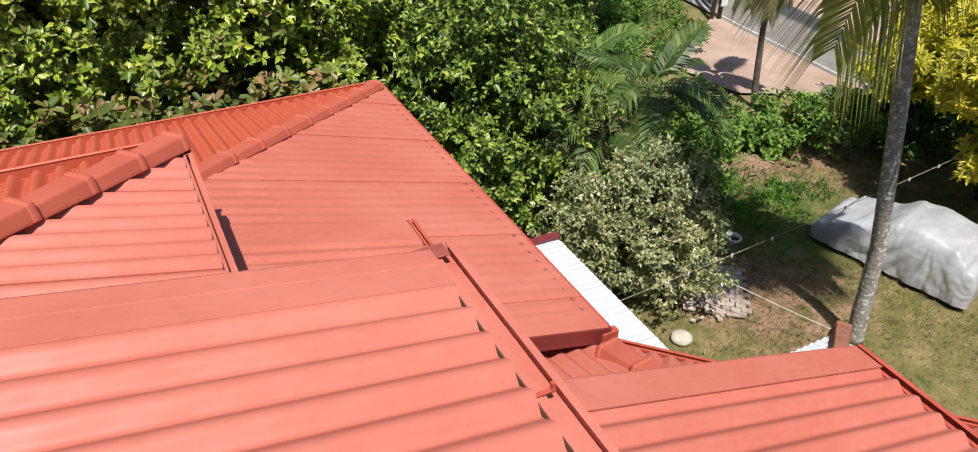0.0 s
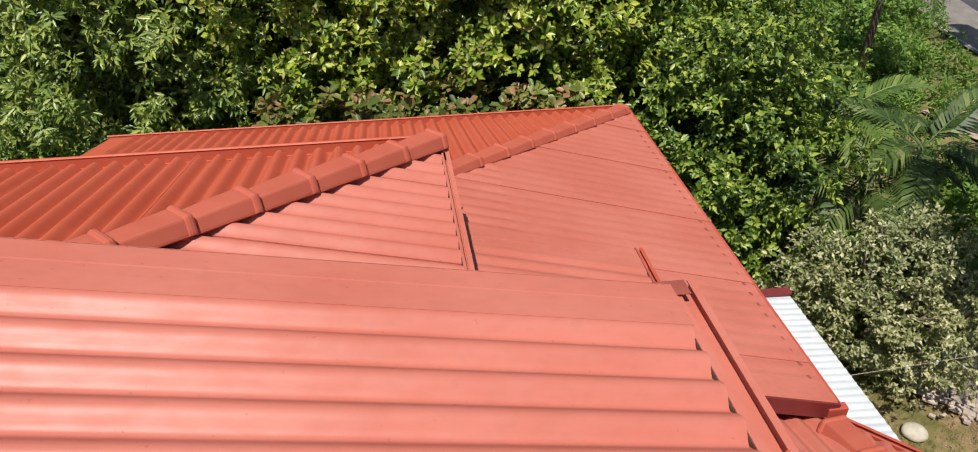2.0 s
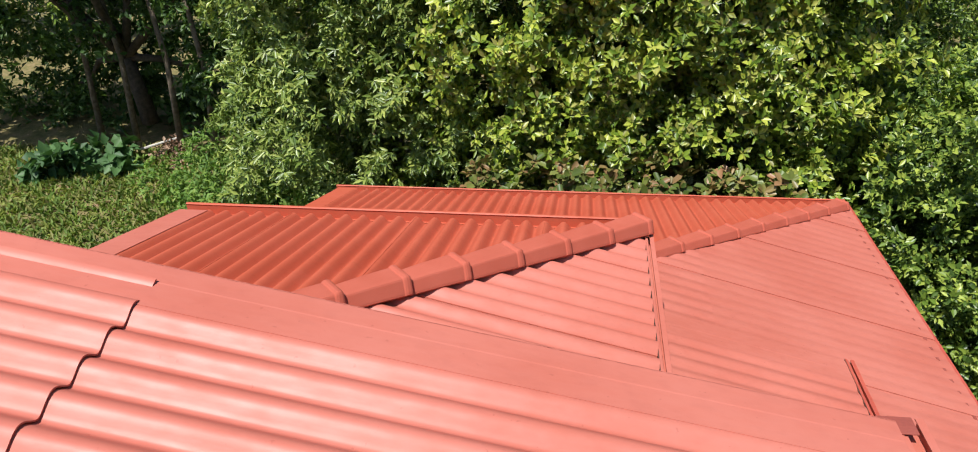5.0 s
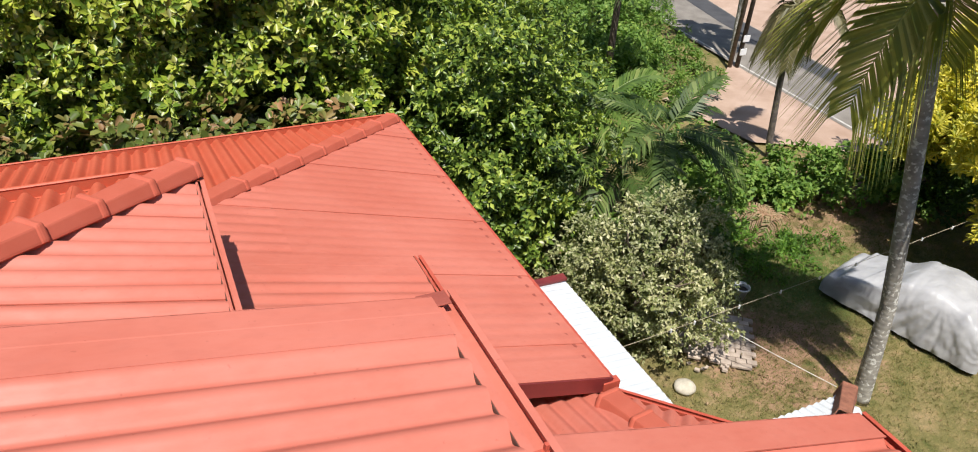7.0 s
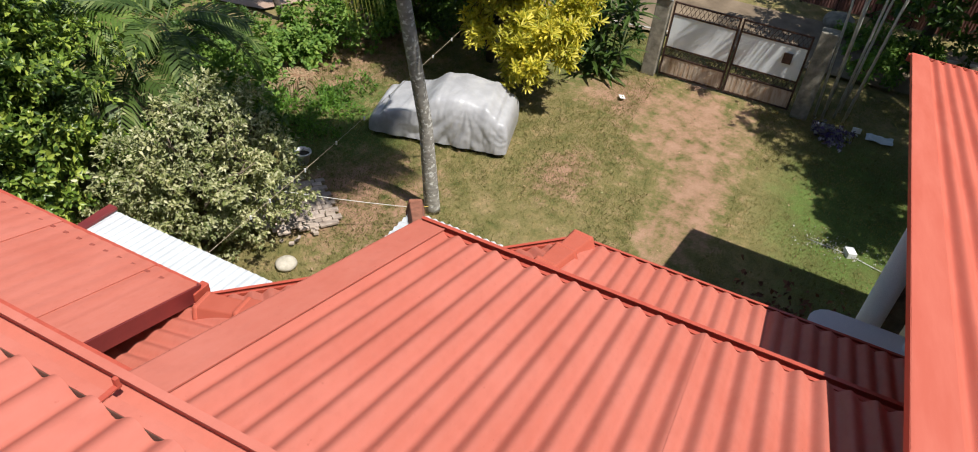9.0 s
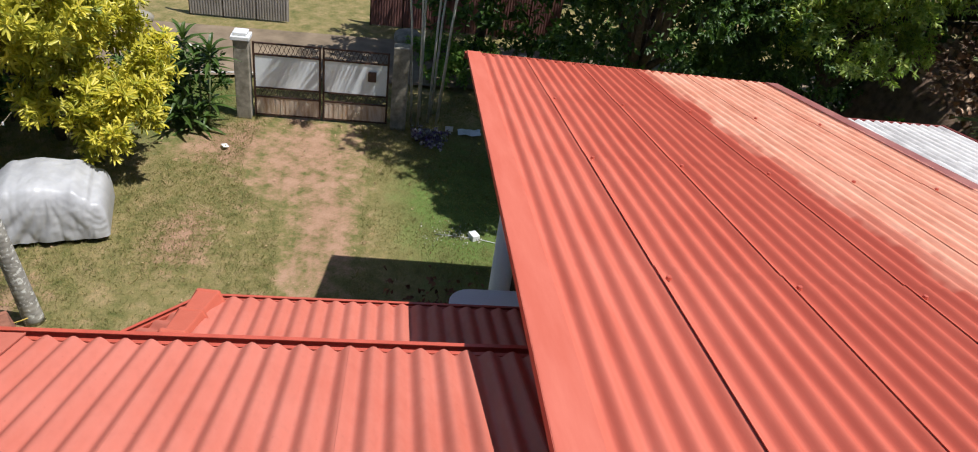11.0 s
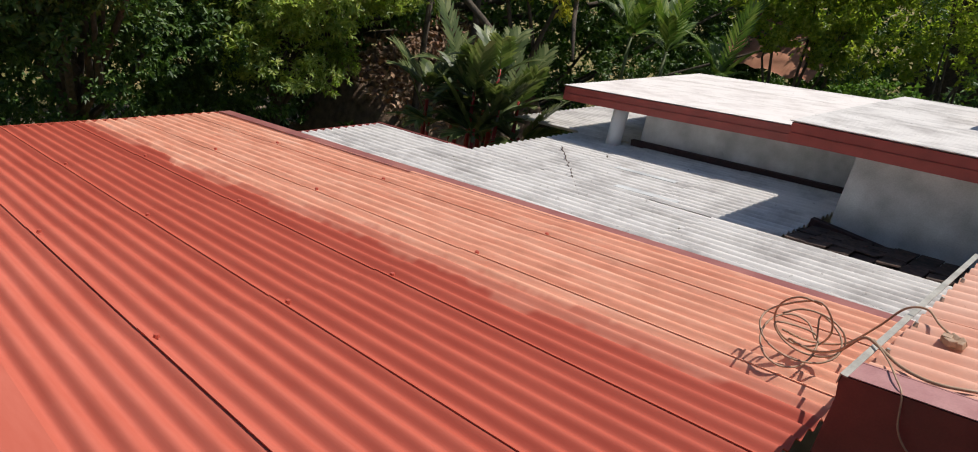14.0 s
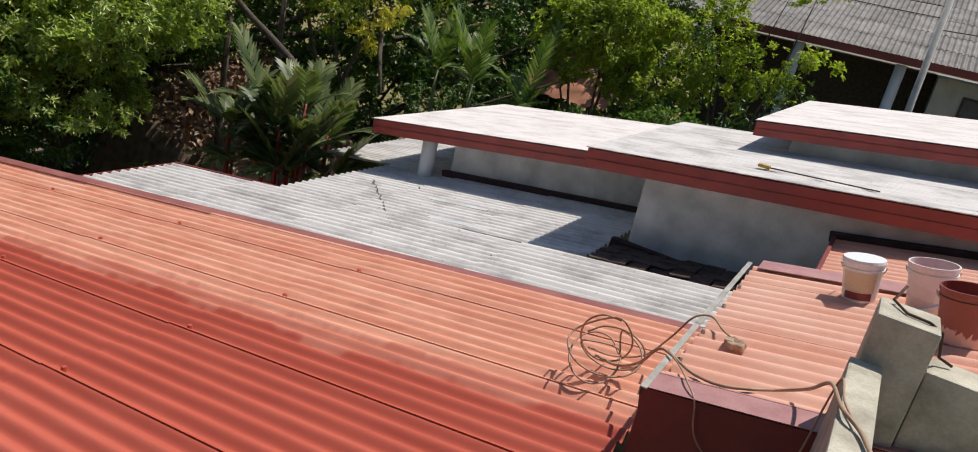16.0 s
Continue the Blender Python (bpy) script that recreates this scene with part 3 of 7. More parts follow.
PAINT_EDGE = -4.49
DRED = half_painted()
OLD = roof_paint("faded_old_roof_paint", (0.64, 0.30, 0.205), (0.76, 0.475, 0.37), rough=0.7)
DUSTY = surface("dusty_maroon_flashing", (0.24, 0.075, 0.07), (0.36, 0.14, 0.12), scale=3, rough=0.6)
roof = thing("corrugated_roof", "long corrugated wing roof, freshly red on one half and faded orange on the other", "roof")
far, near = Vector((11.78, -1.44, 3.635)), Vector((0.95, -1.0, 5.64))
down = (far - near).normalized()
side = Vector((down.y, -down.x, 0)).normalized()
full = (far - near).length
k = (far - near).length / 10.83
roof_face(roof, DRED, near + side * 0.2075, side, down, 5 * 0.1475, full, cuts=(3.05 * k, 5.55 * k, 7.98 * k), pitch=0.1475, waves=5, step=0.005, seam=0.002, amp=0.0220, power=0.9)
roof_face(roof, DRED, near + side * 0.945, side, down, 4.2175, full, cuts=(3.05 * k, 5.55 * k, 7.98 * k), pitch=0.1475, waves=6, step=0.007, seam=0.010, amp=0.0220, power=0.9)
plate(roof, "verge_flashing", near + side * 0.225 + Vector((0, 0, 0.0365)), down, -side, full, 0.225, DRED, drop=0.06)
plate(roof, "verge_flashing", near + side * 5.05 + Vector((0, 0, 0.026)), down, -side, full, -0.2, DUSTY, drop=0.0)
gutter(roof, far + Vector((-0.21, -5.25, -0.02)), far + Vector((0.012, 0.03, -0.02)), RED_TRIM, width=0.08, back=0)
for d in (3.05, 5.55, 7.98):
    for c in range(1, 6):
        p = near + down * (d * k - 0.02) + side * (0.06 + c * 6 * 0.1475 + 0.06)
        bm = bmesh.new()
        bmesh.ops.create_cone(bm, cap_ends=True, segments=8, radius1=0.022, radius2=0.016, depth=0.02, matrix=Matrix.Translation(p + Vector((0, 0, 0.04))))
        part("roof_bolt", bm, RED_TRIM, roof)

# ---- lowest roof with an angled bay ----
SITE = Matrix.Translation(EYE_AT) @ Matrix.Scale(0.87, 4) @ Matrix.Translation(-EYE_AT)
roof = thing("corrugated_roof", "low red corrugated roof round an angled bay with ridge tiles", "roof")
zL, mL = 2.85, 0.28
c1, c2 = Vector((6.3, 1.35, 0)), Vector((3.45, 4.2, 0))
hyp = math.hypot(1, mL)
q = math.sqrt(0.5)
roof_face(roof, RED, (6.31 - 3.0, 2.626, zL + mL * 3.0), (0, -1, 0), (1, 0, -mL), 5.6, 3.0 * hyp, clips=[(c1, (-0.0995, -0.995, 0))], pitch=0.1684)
mY = 0.40
start = c1 + Vector((q, -q, 0)) * 1.3 - Vector((q, q, 0)) * 2.0
roof_face(roof, RED, (start.x, start.y, zL + mY * 2.0), (-q, q, 0), (q, q, -mY), 6.6, 2.0 * math.hypot(1, mY), pitch=0.1684, clips=[(c1, (0.0995, 0.995, 0)), (c2, (0.995, 0.0995, 0))])
roof_face(roof, RED, (4.4, 4.2 - 2.0, zL + mL * 2.0), (-1, 0, 0), (0, 1, -mL), 4.2, 2.25 * hyp, pitch=0.1684, clips=[(c2, (-0.995, -0.0995, 0))])
for c, h in ((c1, Vector((-0.995, 0.0995, 0))), (c2, Vector((0.0995, -0.995, 0)))):
    lo = c + Vector((0, 0, zL + 0.03)) - h * 0.02
    if c is c2:
        lo += h * 0.30 + Vector((0, 0, mL * 0.30 - 0.02))
    else:
        lo += h * 0.06 + Vector((0, 0, mL * 0.06 - 0.02))
    ridge_tiles(roof, lo, lo + h * 2.2 + Vector((0, 0, mL * 2.2)), 5, RIDGE, half=0.148, rise=0.05)
gutter(roof, (6.315, -3.0, zL - 0.03), (6.315, 1.36, zL - 0.03), RED_TRIM, width=0.08, back=0)
gutter(roof, c1 + Vector((0.015, 0.015, zL - 0.015)), c2 + Vector((0.015, 0.015, zL - 0.015)), RED_TRIM, width=0.08, back=0)

SITE = None
# ---- white awnings below ----
awning = thing("white_awning", "white painted corrugated steel awning below the red roof", "awning")
roof_face(awning, ZINC, (2.9, 6.55, 2.32), (0, -1, 0), (1, 0, -0.09), 2.5, 1.7, pitch=0.1, waves=10, amp=0.006)
boxed("edge_strip", (4.52, 4.0, 2.10), (4.60, 6.58, 2.165), PLASTER, awning)
boxed("end_strip", (3.0, 6.5, 2.2), (4.6, 6.62, 2.24), MAROON, awning)
awning = thing("white_awning", "white corrugated porch awning with a single clay ridge tile", "awning")
roof_face(awning, ZINC, (5.1, 3.55, 2.58), (0, -1, 0), (1, 0, -0.28), 1.9, 1.4, pitch=0.1, waves=10, amp=0.010, clips=[((6.42, 3.52, 0), (0.55, -0.83, 0))])
roof_face(awning, ZINC, (6.5, 2.4, 2.58), (-1, 0, 0), (0.0, 1, -0.28), 2.2, 1.2, pitch=0.1, waves=10, amp=0.010, clips=[((6.42, 3.52, 0), (-0.55, 0.83, 0))])
CLAY = surface("old_clay_tile", (0.20, 0.075, 0.045), (0.34, 0.14, 0.085), scale=12, rough=0.85)
ridge_tiles(awning, (6.42, 3.52, 2.26), (5.99, 3.23, 2.40), 1, CLAY, half=0.11, rise=0.09)

# ---- house walls under the roofs ----
house = thing("house_walls", "cream plastered house walls beneath the stepped roofs", "house")
for lo, hi in (((-3.9, -1.6), (0.85, 2.1, 5.75)), ((-3.2, 2.11), (0.1, 4.7, 5.0)), ((-3.2, 4.71), (2.5, 8.3, 3.3)), ((0.11, 2.11), (2.0, 4.7, 2.7)), ((0.86, -1.6), (3.2, 1.6, 4.3)),
               ((3.21, -2.4), (5.6, 0.8, 2.5)), ((2.51, 0.81), (3.6, 3.3, 2.5)), ((0.86, -6.3), (11.0, -2.41, 3.2)), ((-3.9, -9.5), (0.35, -4.7, 5.7))):
    boxed("wall", (*lo, -1.35), hi, CREAM, house)

# ---- faded upper roof beyond the stair head ----
roof = thing("corrugated_roof", "faded orange unpainted corrugated roof with maroon fascia", "roof")
hypA = math.hypot(1, sl)
roof_face(roof, OLD, (-3.0, -4.12, zA(-3.0) + 0.01), (0, -1, 0), (1, 0, sl), 2.6, 3.72 * hypA)
plate(roof, "verge_flashing", (-3.0, -4.22, zA(-3.0) + 0.036), (1, 0, sl), (0, 1, 0), 3.78 * hypA, 0.2, FADED, lip=0.008)
boxed("fascia", (-3.0, -4.06, 5.62), (0.76, -4.03, 5.98), MAROON, roof)
bm = bmesh.new()
block(bm, (0, 0, -0.30), (3.78 * hypA, 0.03, 0.0), axes((-3.0, -4.05, zA(-3.0) + 0.03), (1, 0, sl), (0, 1, 0)))
part("barge_board", bm, MAROON, roof)
boxed("fascia", (0.70, -6.75, 5.80), (0.735, -4.06, 6.05), MAROON, roof)
part("edge_angle", extrude([(-0.018, 0.0), (0.012, 0.0), (0.012, -0.05), (0.017, -0.05), (0.017, 0.006), (-0.018, 0.006)], (0.76, -6.72, zA(0.76) + 0.04), (0.76, -4.0, zA(0.76) + 0.04)), GALV, roof, "weathered galvanised edge angle")
boxed("corner_post", (0.60, -4.16, 5.35), (0.74, -4.04, 5.85), MAROON, roof)
for y in (-4.45, -4.95, -5.5, -6.0):
    bm = bmesh.new()
    bmesh.ops.create_cone(bm, cap_ends=True, segments=8, radius1=0.014, radius2=0.01, depth=0.03, matrix=Matrix.Translation((0.70, y, zA(0.70) + 0.045)))
    part("roof_bolt", bm, GALV, roof)

# Flashing coloured near black to hold the shade along the wall foot.
SHADOWFLASH = surface("shadow_dark_flashing", (0.035, 0.018, 0.018), (0.075, 0.035, 0.032), scale=6, rough=0.8)
roof = thing("corrugated_roof", "faded red corrugated roof against a cement wall", "roof")
roof_face(roof, OLD, (-3.0, -6.85, zA(-3.0) - 0.28), (0, -1, 0), (1, 0, sl), 2.6, 3.28 * hypA)
boxed("gutter_board", (0.28, -9.45, 5.72), (0.32, -6.86, 5.95), MAROON, roof)
part("wall_flashing", block(bmesh.new(), (0, -0.06, -0.03), (3.35 * hypA, 0.06, 0.07), axes((-3.0, -9.52, zA(-3.0) - 0.28), (1, 0, sl), (0, 1, 0))), SHADOWFLASH, roof)
part("cross_flashing", block(bmesh.new(), (0, -0.13, 0), (3.68 * hypA, 0.13, 0.006), axes((-3.0, -6.70, zA(-3.0) + 0.045), (1, 0, sl), (0, 1, 0))), FADED, roof)

# ---- weathered white roofs beside the wing ----
mW = 0.15
hypW = math.hypot(1, mW)
zW = lambda x: 5.3 - mW * x
roof = thing("corrugated_roof", "weathered grey-white corrugated fibre-cement roof with a notch", "roof")
roof_face(roof, GREYSHEET, (0.85, -6.30, zW(0.85)), (0, -1, 0), (1, 0, -mW), 2.3, 9.05 * hypW, cuts=(2.6, 5.2, 7.2), pitch=0.15, amp=0.027)
roof_face(roof, GREYSHEET, (2.75, -8.60, zW(2.75)), (0, -1, 0), (1, 0, -mW), 2.85, 4.95 * hypW, cuts=(1.6, 3.4), amp=0.027)
roof_face(roof, GREYSHEET, (5.0, -11.45, zW(5.0)), (0, -1, 0), (1, 0, -mW), 3.2, 4.3 * hypW, cuts=(2.0,), amp=0.027)
part("edge_board", block(bmesh.new(), (0, -0.02, -0.05), (2.2 * hypW, 0.02, 0.03), axes((7.74, -8.62, zW(7.74)), (1, 0, -mW), (0, 1, 0))), MAROON, roof)
boxed("edge_board", (9.9, -8.6, zW(9.9) - 0.06), (9.94, -6.3, zW(9.9) + 0.02), MAROON, roof)
for x, y in ((5.6, -8.1), (4.3, -9.1), (6.2, -10.2), (3.6, -7.9), (7.4, -8.0), (5.0, -10.6)):
    bm = bmesh.new()
    bmesh.ops.create_cone(bm, cap_ends=True, segments=8, radius1=0.02, radius2=0.012, depth=0.04, matrix=Matrix.Translation((x, y, zW(x) + 0.03)))
    part("roof_bolt", bm, GALV, roof)
loose = thing("loose_sheet_strip", "grey loose fibre-cement strip lying on the white roof", "offcut", at=(4.2, -9.3, zW(4.2)))
for x, y, w, l in ((4.15, -8.84, 0.07, 0.95), (4.7, -9.73, 0.06, 1.0)):
    part("strip", block(bmesh.new(), (0, -w, 0), (l, w, 0.012), axes((x, y, zW(x) + 0.036), (1, 0.02, -mW), (0, 1, 0))), PLASTER, loose)

# thin cord lying across the ribs
cord = thing("old_cord", "thin dark cord lying across the white roof's ribs", "cord", at=(6.1, -9.1, zW(6.1) + 0.03))
bm = bmesh.new()
pts = []
for i in range(60):
    t = i / 59
    y = -10.15 + 2.1 * t
    x = 7.08 - 1.95 * t + 0.05 * noise.noise((t * 14, 0.0, 4.0))
    pts.append((x, y, zW(x) + 0.026 + 0.016 * math.cos((y + 6.30) / 0.15 * math.tau)))
tube(bm, pts, 0.008, 5)
part("line", bm, RUST, cord)

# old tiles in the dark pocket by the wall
OLDTILE = surface("dark_clay_tile", (0.035, 0.025, 0.022), (0.12, 0.075, 0.06), scale=14, rough=0.9, vary=0.25)
pocket = thing("tile_patch", "dark old clay tiles in a pocket beside the wall", "roof tiles", at=(1.8, -9.0, 4.9))
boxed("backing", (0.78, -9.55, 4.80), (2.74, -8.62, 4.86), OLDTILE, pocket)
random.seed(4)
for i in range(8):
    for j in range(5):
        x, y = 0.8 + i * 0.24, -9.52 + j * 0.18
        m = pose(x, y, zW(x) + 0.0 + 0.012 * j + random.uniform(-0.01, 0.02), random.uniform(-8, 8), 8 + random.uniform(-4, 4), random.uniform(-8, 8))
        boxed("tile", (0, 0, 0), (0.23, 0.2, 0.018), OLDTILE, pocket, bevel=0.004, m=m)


# ---- flat annexes with maroon fascias ----
def annex(x0, x1, y0, y1, z_at, slope, label, depth=0.24, ribs=True, paint=GREYSHEET):
    """A low-pitched roof between x0 and x1, falling towards +x, with a boxed fascia round it."""
    ob = thing("annex_roof", label, "roof")
    h = math.hypot(1, slope)
    z = lambda x: z_at - slope * (x - x1)
    roof_face(ob, paint, (x0, y1 + 0.03, z(x0) + 0.014), (0, -1, 0), (1, 0, -slope), y1 - y0 + 0.06, (x1 - x0 + 0.04) * h, pitch=0.095, waves=16, amp=0.008 if ribs else 0.0025, seam=0.002)
    for y in (y0, y1):
        bm = bmesh.new()
        block(bm, (0, -0.02, -depth), ((x1 - x0) * h, 0.02, -0.004), axes((x0, y, z(x0)), (1, 0, -slope), (0, 1, 0)))
        block(bm, (0, -0.035, -depth * 0.55), ((x1 - x0) * h, 0.035, -depth * 0.5), axes((x0, y, z(x0)), (1, 0, -slope), (0, 1, 0)))
        part("fascia", bm, REDBOARD, ob)
    boxed("fascia", (x1 - 0.02, y0, z_at - depth), (x1 + 0.02, y1, z_at - 0.006), REDBOARD, ob)
    bm = bmesh.new()
    block(bm, (0, y0 - y1 + 0.05, -depth * 0.8), ((x1 - x0 - 0.05) * h, -0.05, -depth * 0.75), axes((x0, y1, z(x0)), (1, 0, -slope), (0, 1, 0)))
    part("soffit", bm, PLASTER, ob)
    return ob


REDBOARD = surface("maroon_fascia_paint", (0.22, 0.030, 0.026), (0.32, 0.05, 0.042), rough=0.45, scale=4)
OLDWHITE = stained_sheet("stained_white_roof", (0.56, 0.505, 0.48), (0.74, 0.69, 0.665), lanes=0.06)
annex(-3.5, 7.8, -15.6, -10.9, 5.03, 0.16, "wide flat annex roof, stained white top and maroon fascia", paint=OLDWHITE, ribs=False)
annex(-5.0, 3.24, -13.5, -9.2, 6.08, 0.134, "higher flat annex roof, ribbed white top and maroon fascia")
annex(-6.0, 1.75, -17.0, -11.3, 6.71, 0.147, "topmost flat annex roof, white top and maroon fascia", paint=OLDWHITE, ribs=False, depth=0.2)
# Near-black colour holds the shade under the annex overhang.
SHADEFLASH = surface("shade_dark_flashing", (0.035, 0.016, 0.016), (0.075, 0.032, 0.03), scale=6, rough=0.8)
walls = thing("annex_walls", "grey cement plastered walls under the annex roofs", "wall")
for x0, x1, y0, y1, z0, z1 in ((2.58, 6.4, -15.2, -11.4, 5.66, 5.04), (-4.5, 2.56, -12.2, -9.6, 6.95, 5.98), (-5.5, 1.3, -16.8, -11.7, 7.58, 6.58)):
    bm = block(bmesh.new(), (x0, y0, -1.35), (x1, y1, 0))
    for v in bm.verts:
        if v.co.z > -0.5:
            v.co.z = z0 if v.co.x < (x0 + x1) / 2 else z1
    part("wall", bm, PLASTER, walls)
part("wall_flashing", block(bmesh.new(), (0, -0.05, -0.04), (3.9 * hypW, 0.04, 0.13), axes((2.6, -11.35, zW(2.6)), (1, 0, -mW), (0, 1, 0))), SHADEFLASH, walls)
boxed("wall_flashing", (0.9, -9.59, 4.88), (2.75, -9.48, 5.0), SHADEFLASH, walls)
bm = bmesh.new()
tube(bm, [(6.75, -11.15, 3.9), (6.75, -11.15, 4.95)], 0.13, 16)
tagged(part("white_pillar", bm, WHITE_PAINT, smooth=True), "short round white pillar holding up the annex roof", "pillar")
mop = thing("mop", "old broom with yellow head lying on the annex roof", "broom", at=(1.3, -9.9, 6.35))
bm = bmesh.new()
tube(bm, [(1.25, -9.75, 6.40), (0.05, -9.52, 6.54)], 0.008, 6)
part("handle", bm, RUST, mop)
bm = bmesh.new()
block(bm, (1.22, -9.83, 6.38), (1.36, -9.73, 6.42), None, 0.015)
part("head", bm, surface("yellow_bristle", (0.35, 0.2, 0.03), (0.55, 0.36, 0.08), scale=30), mop)

# ---- concrete stair head ----
stair = thing("stair_parapet", "rough concrete stair parapet with stepped blocks", "parapet")
boxed("upper_block", (-0.32, -4.33, 5.7), (-0.07, -4.05, 6.90), CONCRETE, stair, bevel=0.015)
boxed("ledge", (-0.17, -4.04, 5.7), (-0.035, -2.2, 6.68), CONCRETE, stair, bevel=0.012)
boxed("side_wall", (-1.6, -4.30, 5.7), (-0.325, -4.08, 6.72), CONCRETE, stair, bevel=0.012)
boxed("stair_floor", (-1.6, -4.07, 5.5), (-0.175, -2.2, 5.9), CONCRETE, stair, bevel=0.012)


# ---- things left on the faded roof ----
def bucket(x, y, body, rim_mat, label, lid=True, size=1.0, lean=0.0, handle_side=1, tall=1.0, printed=False):
    z = zA(x) + 0.025
    ob = thing("paint_bucket", label, "bucket", group="paint buckets", at=(x, y, z))
    m = pose(x, y, z, lean, 11, 0)
    r0, r1, h = 0.125 * size, 0.15 * size, 0.34 * size * tall
    bm = bmesh.new()
    rings = []
    prof = [(r0 * 0.96, 0.0), (r0, 0.012), (r0 + (r1 - r0) * 0.78, h * 0.80), (r1 + 0.006, h * 0.81), (r1 + 0.006, h * 0.84), (r1 - 0.002, h * 0.85), (r1, h * 0.92), (r1 + 0.007, h * 0.93), (r1 + 0.007, h), (r1 - 0.004, h),
            (r1 - 0.006, h * 0.9), (r0 - 0.004, 0.012)]
    for r, zz in prof:
        rings.append([bm.verts.new(m @ Vector((r * math.cos(k * math.tau / 28), r * math.sin(k * math.tau / 28), zz))) for k in range(28)])
    for a, b in zip(rings, rings[1:]):
        for k in range(28):
            bm.faces.new((a[k], a[(k + 1) % 28], b[(k + 1) % 28], b[k]))
    bm.faces.new(rings[0][::-1])
    bm.faces.new(rings[-1])
    part("body", bm, body, ob)
    if printed:
        for name, lo, hi, half, mat_l, lab in (("label", 0.27, 0.76, 52, LABEL_TAN, "tan printed label"), ("label_strip", 0.07, 0.26, 46, MAROON, "dark maroon label strip")):
            bm = bmesh.new()
            rows = [[bm.verts.new(m @ Vector(((r0 + (r1 - r0) * f + 0.0025) * math.cos(math.radians(86 + a)), (r0 + (r1 - r0) * f + 0.0025) * math.sin(math.radians(86 + a)), h * f))) for a in range(-half, half + 1, 4)] for f in (lo, hi)]
            for k in range(len(rows[0]) - 1):
                bm.faces.new((rows[0][k], rows[0][k + 1], rows[1][k + 1], rows[1][k]))
            part(name, bm, mat_l, ob, lab)
    if lid:
        bm = bmesh.new()
        bmesh.ops.create_cone(bm, cap_ends=True, segments=28, radius1=r1 + 0.010, radius2=r1 + 0.004, depth=0.02, matrix=m @ Matrix.Translation((0, 0, h + 0.008)))
        part("lid", bm, rim_mat, ob, "white plastic lid")
    else:
        bm = bmesh.new()
        bmesh.ops.create_cone(bm, cap_ends=True, segments=28, radius1=r1 - 0.012, radius2=r1 - 0.012, depth=0.01, matrix=m @ Matrix.Translation((0, 0, h * 0.72)))
        part("paint", bm, PAINTWET, ob, "thick red paint inside")
    bm = bmesh.new()
    pts = [m @ Vector((math.cos(a) * (r1 + 0.012), -0.02 - math.sin(a) * 0.03 * handle_side - 0.12 * math.sin(a), h * 0.86 - 0.13 * math.sin(a))) for a in [i * math.pi / 12 for i in range(13)]]
    tube(bm, pts, 0.004, 6)
    part("handle", bm, GALV, ob, "thin wire handle")
    return ob


def label_material(name, base, band, split, drip=0.04):
    """White pail with printed band, and red paint run down its lower part."""
    m, nt, bsdf, ln = mat_nodes(name)
    tc = nt.nodes.new("ShaderNodeTexCoord")
    sep = nt.nodes.new("ShaderNodeSeparateXYZ")
    ln.new(tc.outputs["Generated"], sep.inputs[0])
    n = noise_tex(nt, coords(nt, (9, 9, 1.5)), 3.0, 4)
    add = nt.nodes.new("ShaderNodeMath")
    add.operation = "MULTIPLY_ADD"
    ln.new(n, add.inputs[0])
    add.inputs[1].default_value = drip
    ln.new(sep.outputs[2], add.inputs[2])
    stops = [(0.0, band), (split, band), (split + 0.03, base[0]), (0.62, base[0]), (0.66, base[1]), (0.8, base[1])]
    ln.new(ramp(nt, add.outputs[0], stops), bsdf.inputs["Base Color"])
    bsdf.inputs["Roughness"].default_value = 0.35
    return m


PAINTWET = surface("wet_red_paint", (0.33, 0.05, 0.03), (0.40, 0.07, 0.045), rough=0.25)
LABEL_TAN = surface("tan_printed_paper", (0.60, 0.47, 0.30), (0.68, 0.56, 0.40), scale=6, rough=0.5)
PAIL_A = surface("white_pail_plastic", (0.72, 0.71, 0.69), (0.80, 0.79, 0.77), scale=8, rough=0.35)
PAIL_B = label_material("smeared_pail", ((0.72, 0.60, 0.56), (0.76, 0.66, 0.63)), (0.66, 0.50, 0.45), 0.4, 0.2)
PAIL_C = label_material("painted_over_pail", ((0.30, 0.085, 0.055), (0.22, 0.05, 0.035)), (0.58, 0.36, 0.30), 0.74, 1.0)
bucket(-0.05, -6.30, PAIL_A, WHITE_PAINT, "white plastic paint bucket with lid and tan label", size=0.89, tall=0.95, printed=True)
bucket(-0.46, -6.30, PAIL_B, WHITE_PAINT, "pinkish smeared paint bucket without lid", lid=False, size=1.0)
bucket(-0.635, -5.76, PAIL_C, WHITE_PAINT, "open bucket crusted with red paint", lid=False, size=1.02)

hose = thing("extension_cable", "tangled brown cable coiled on the roof edge", "cable", at=(1.0, -4.8, 5.9))
CABLE = surface("brown_rubber_cable", (0.34, 0.21, 0.13), (0.46, 0.31, 0.21), scale=20, rough=0.55)
coil_at, coil_side, coil_way = Vector((1.17, -4.86, 5.632)), Vector((-0.970, -0.241, 0)), Vector((-0.241, 0.970, 0))
pts = []
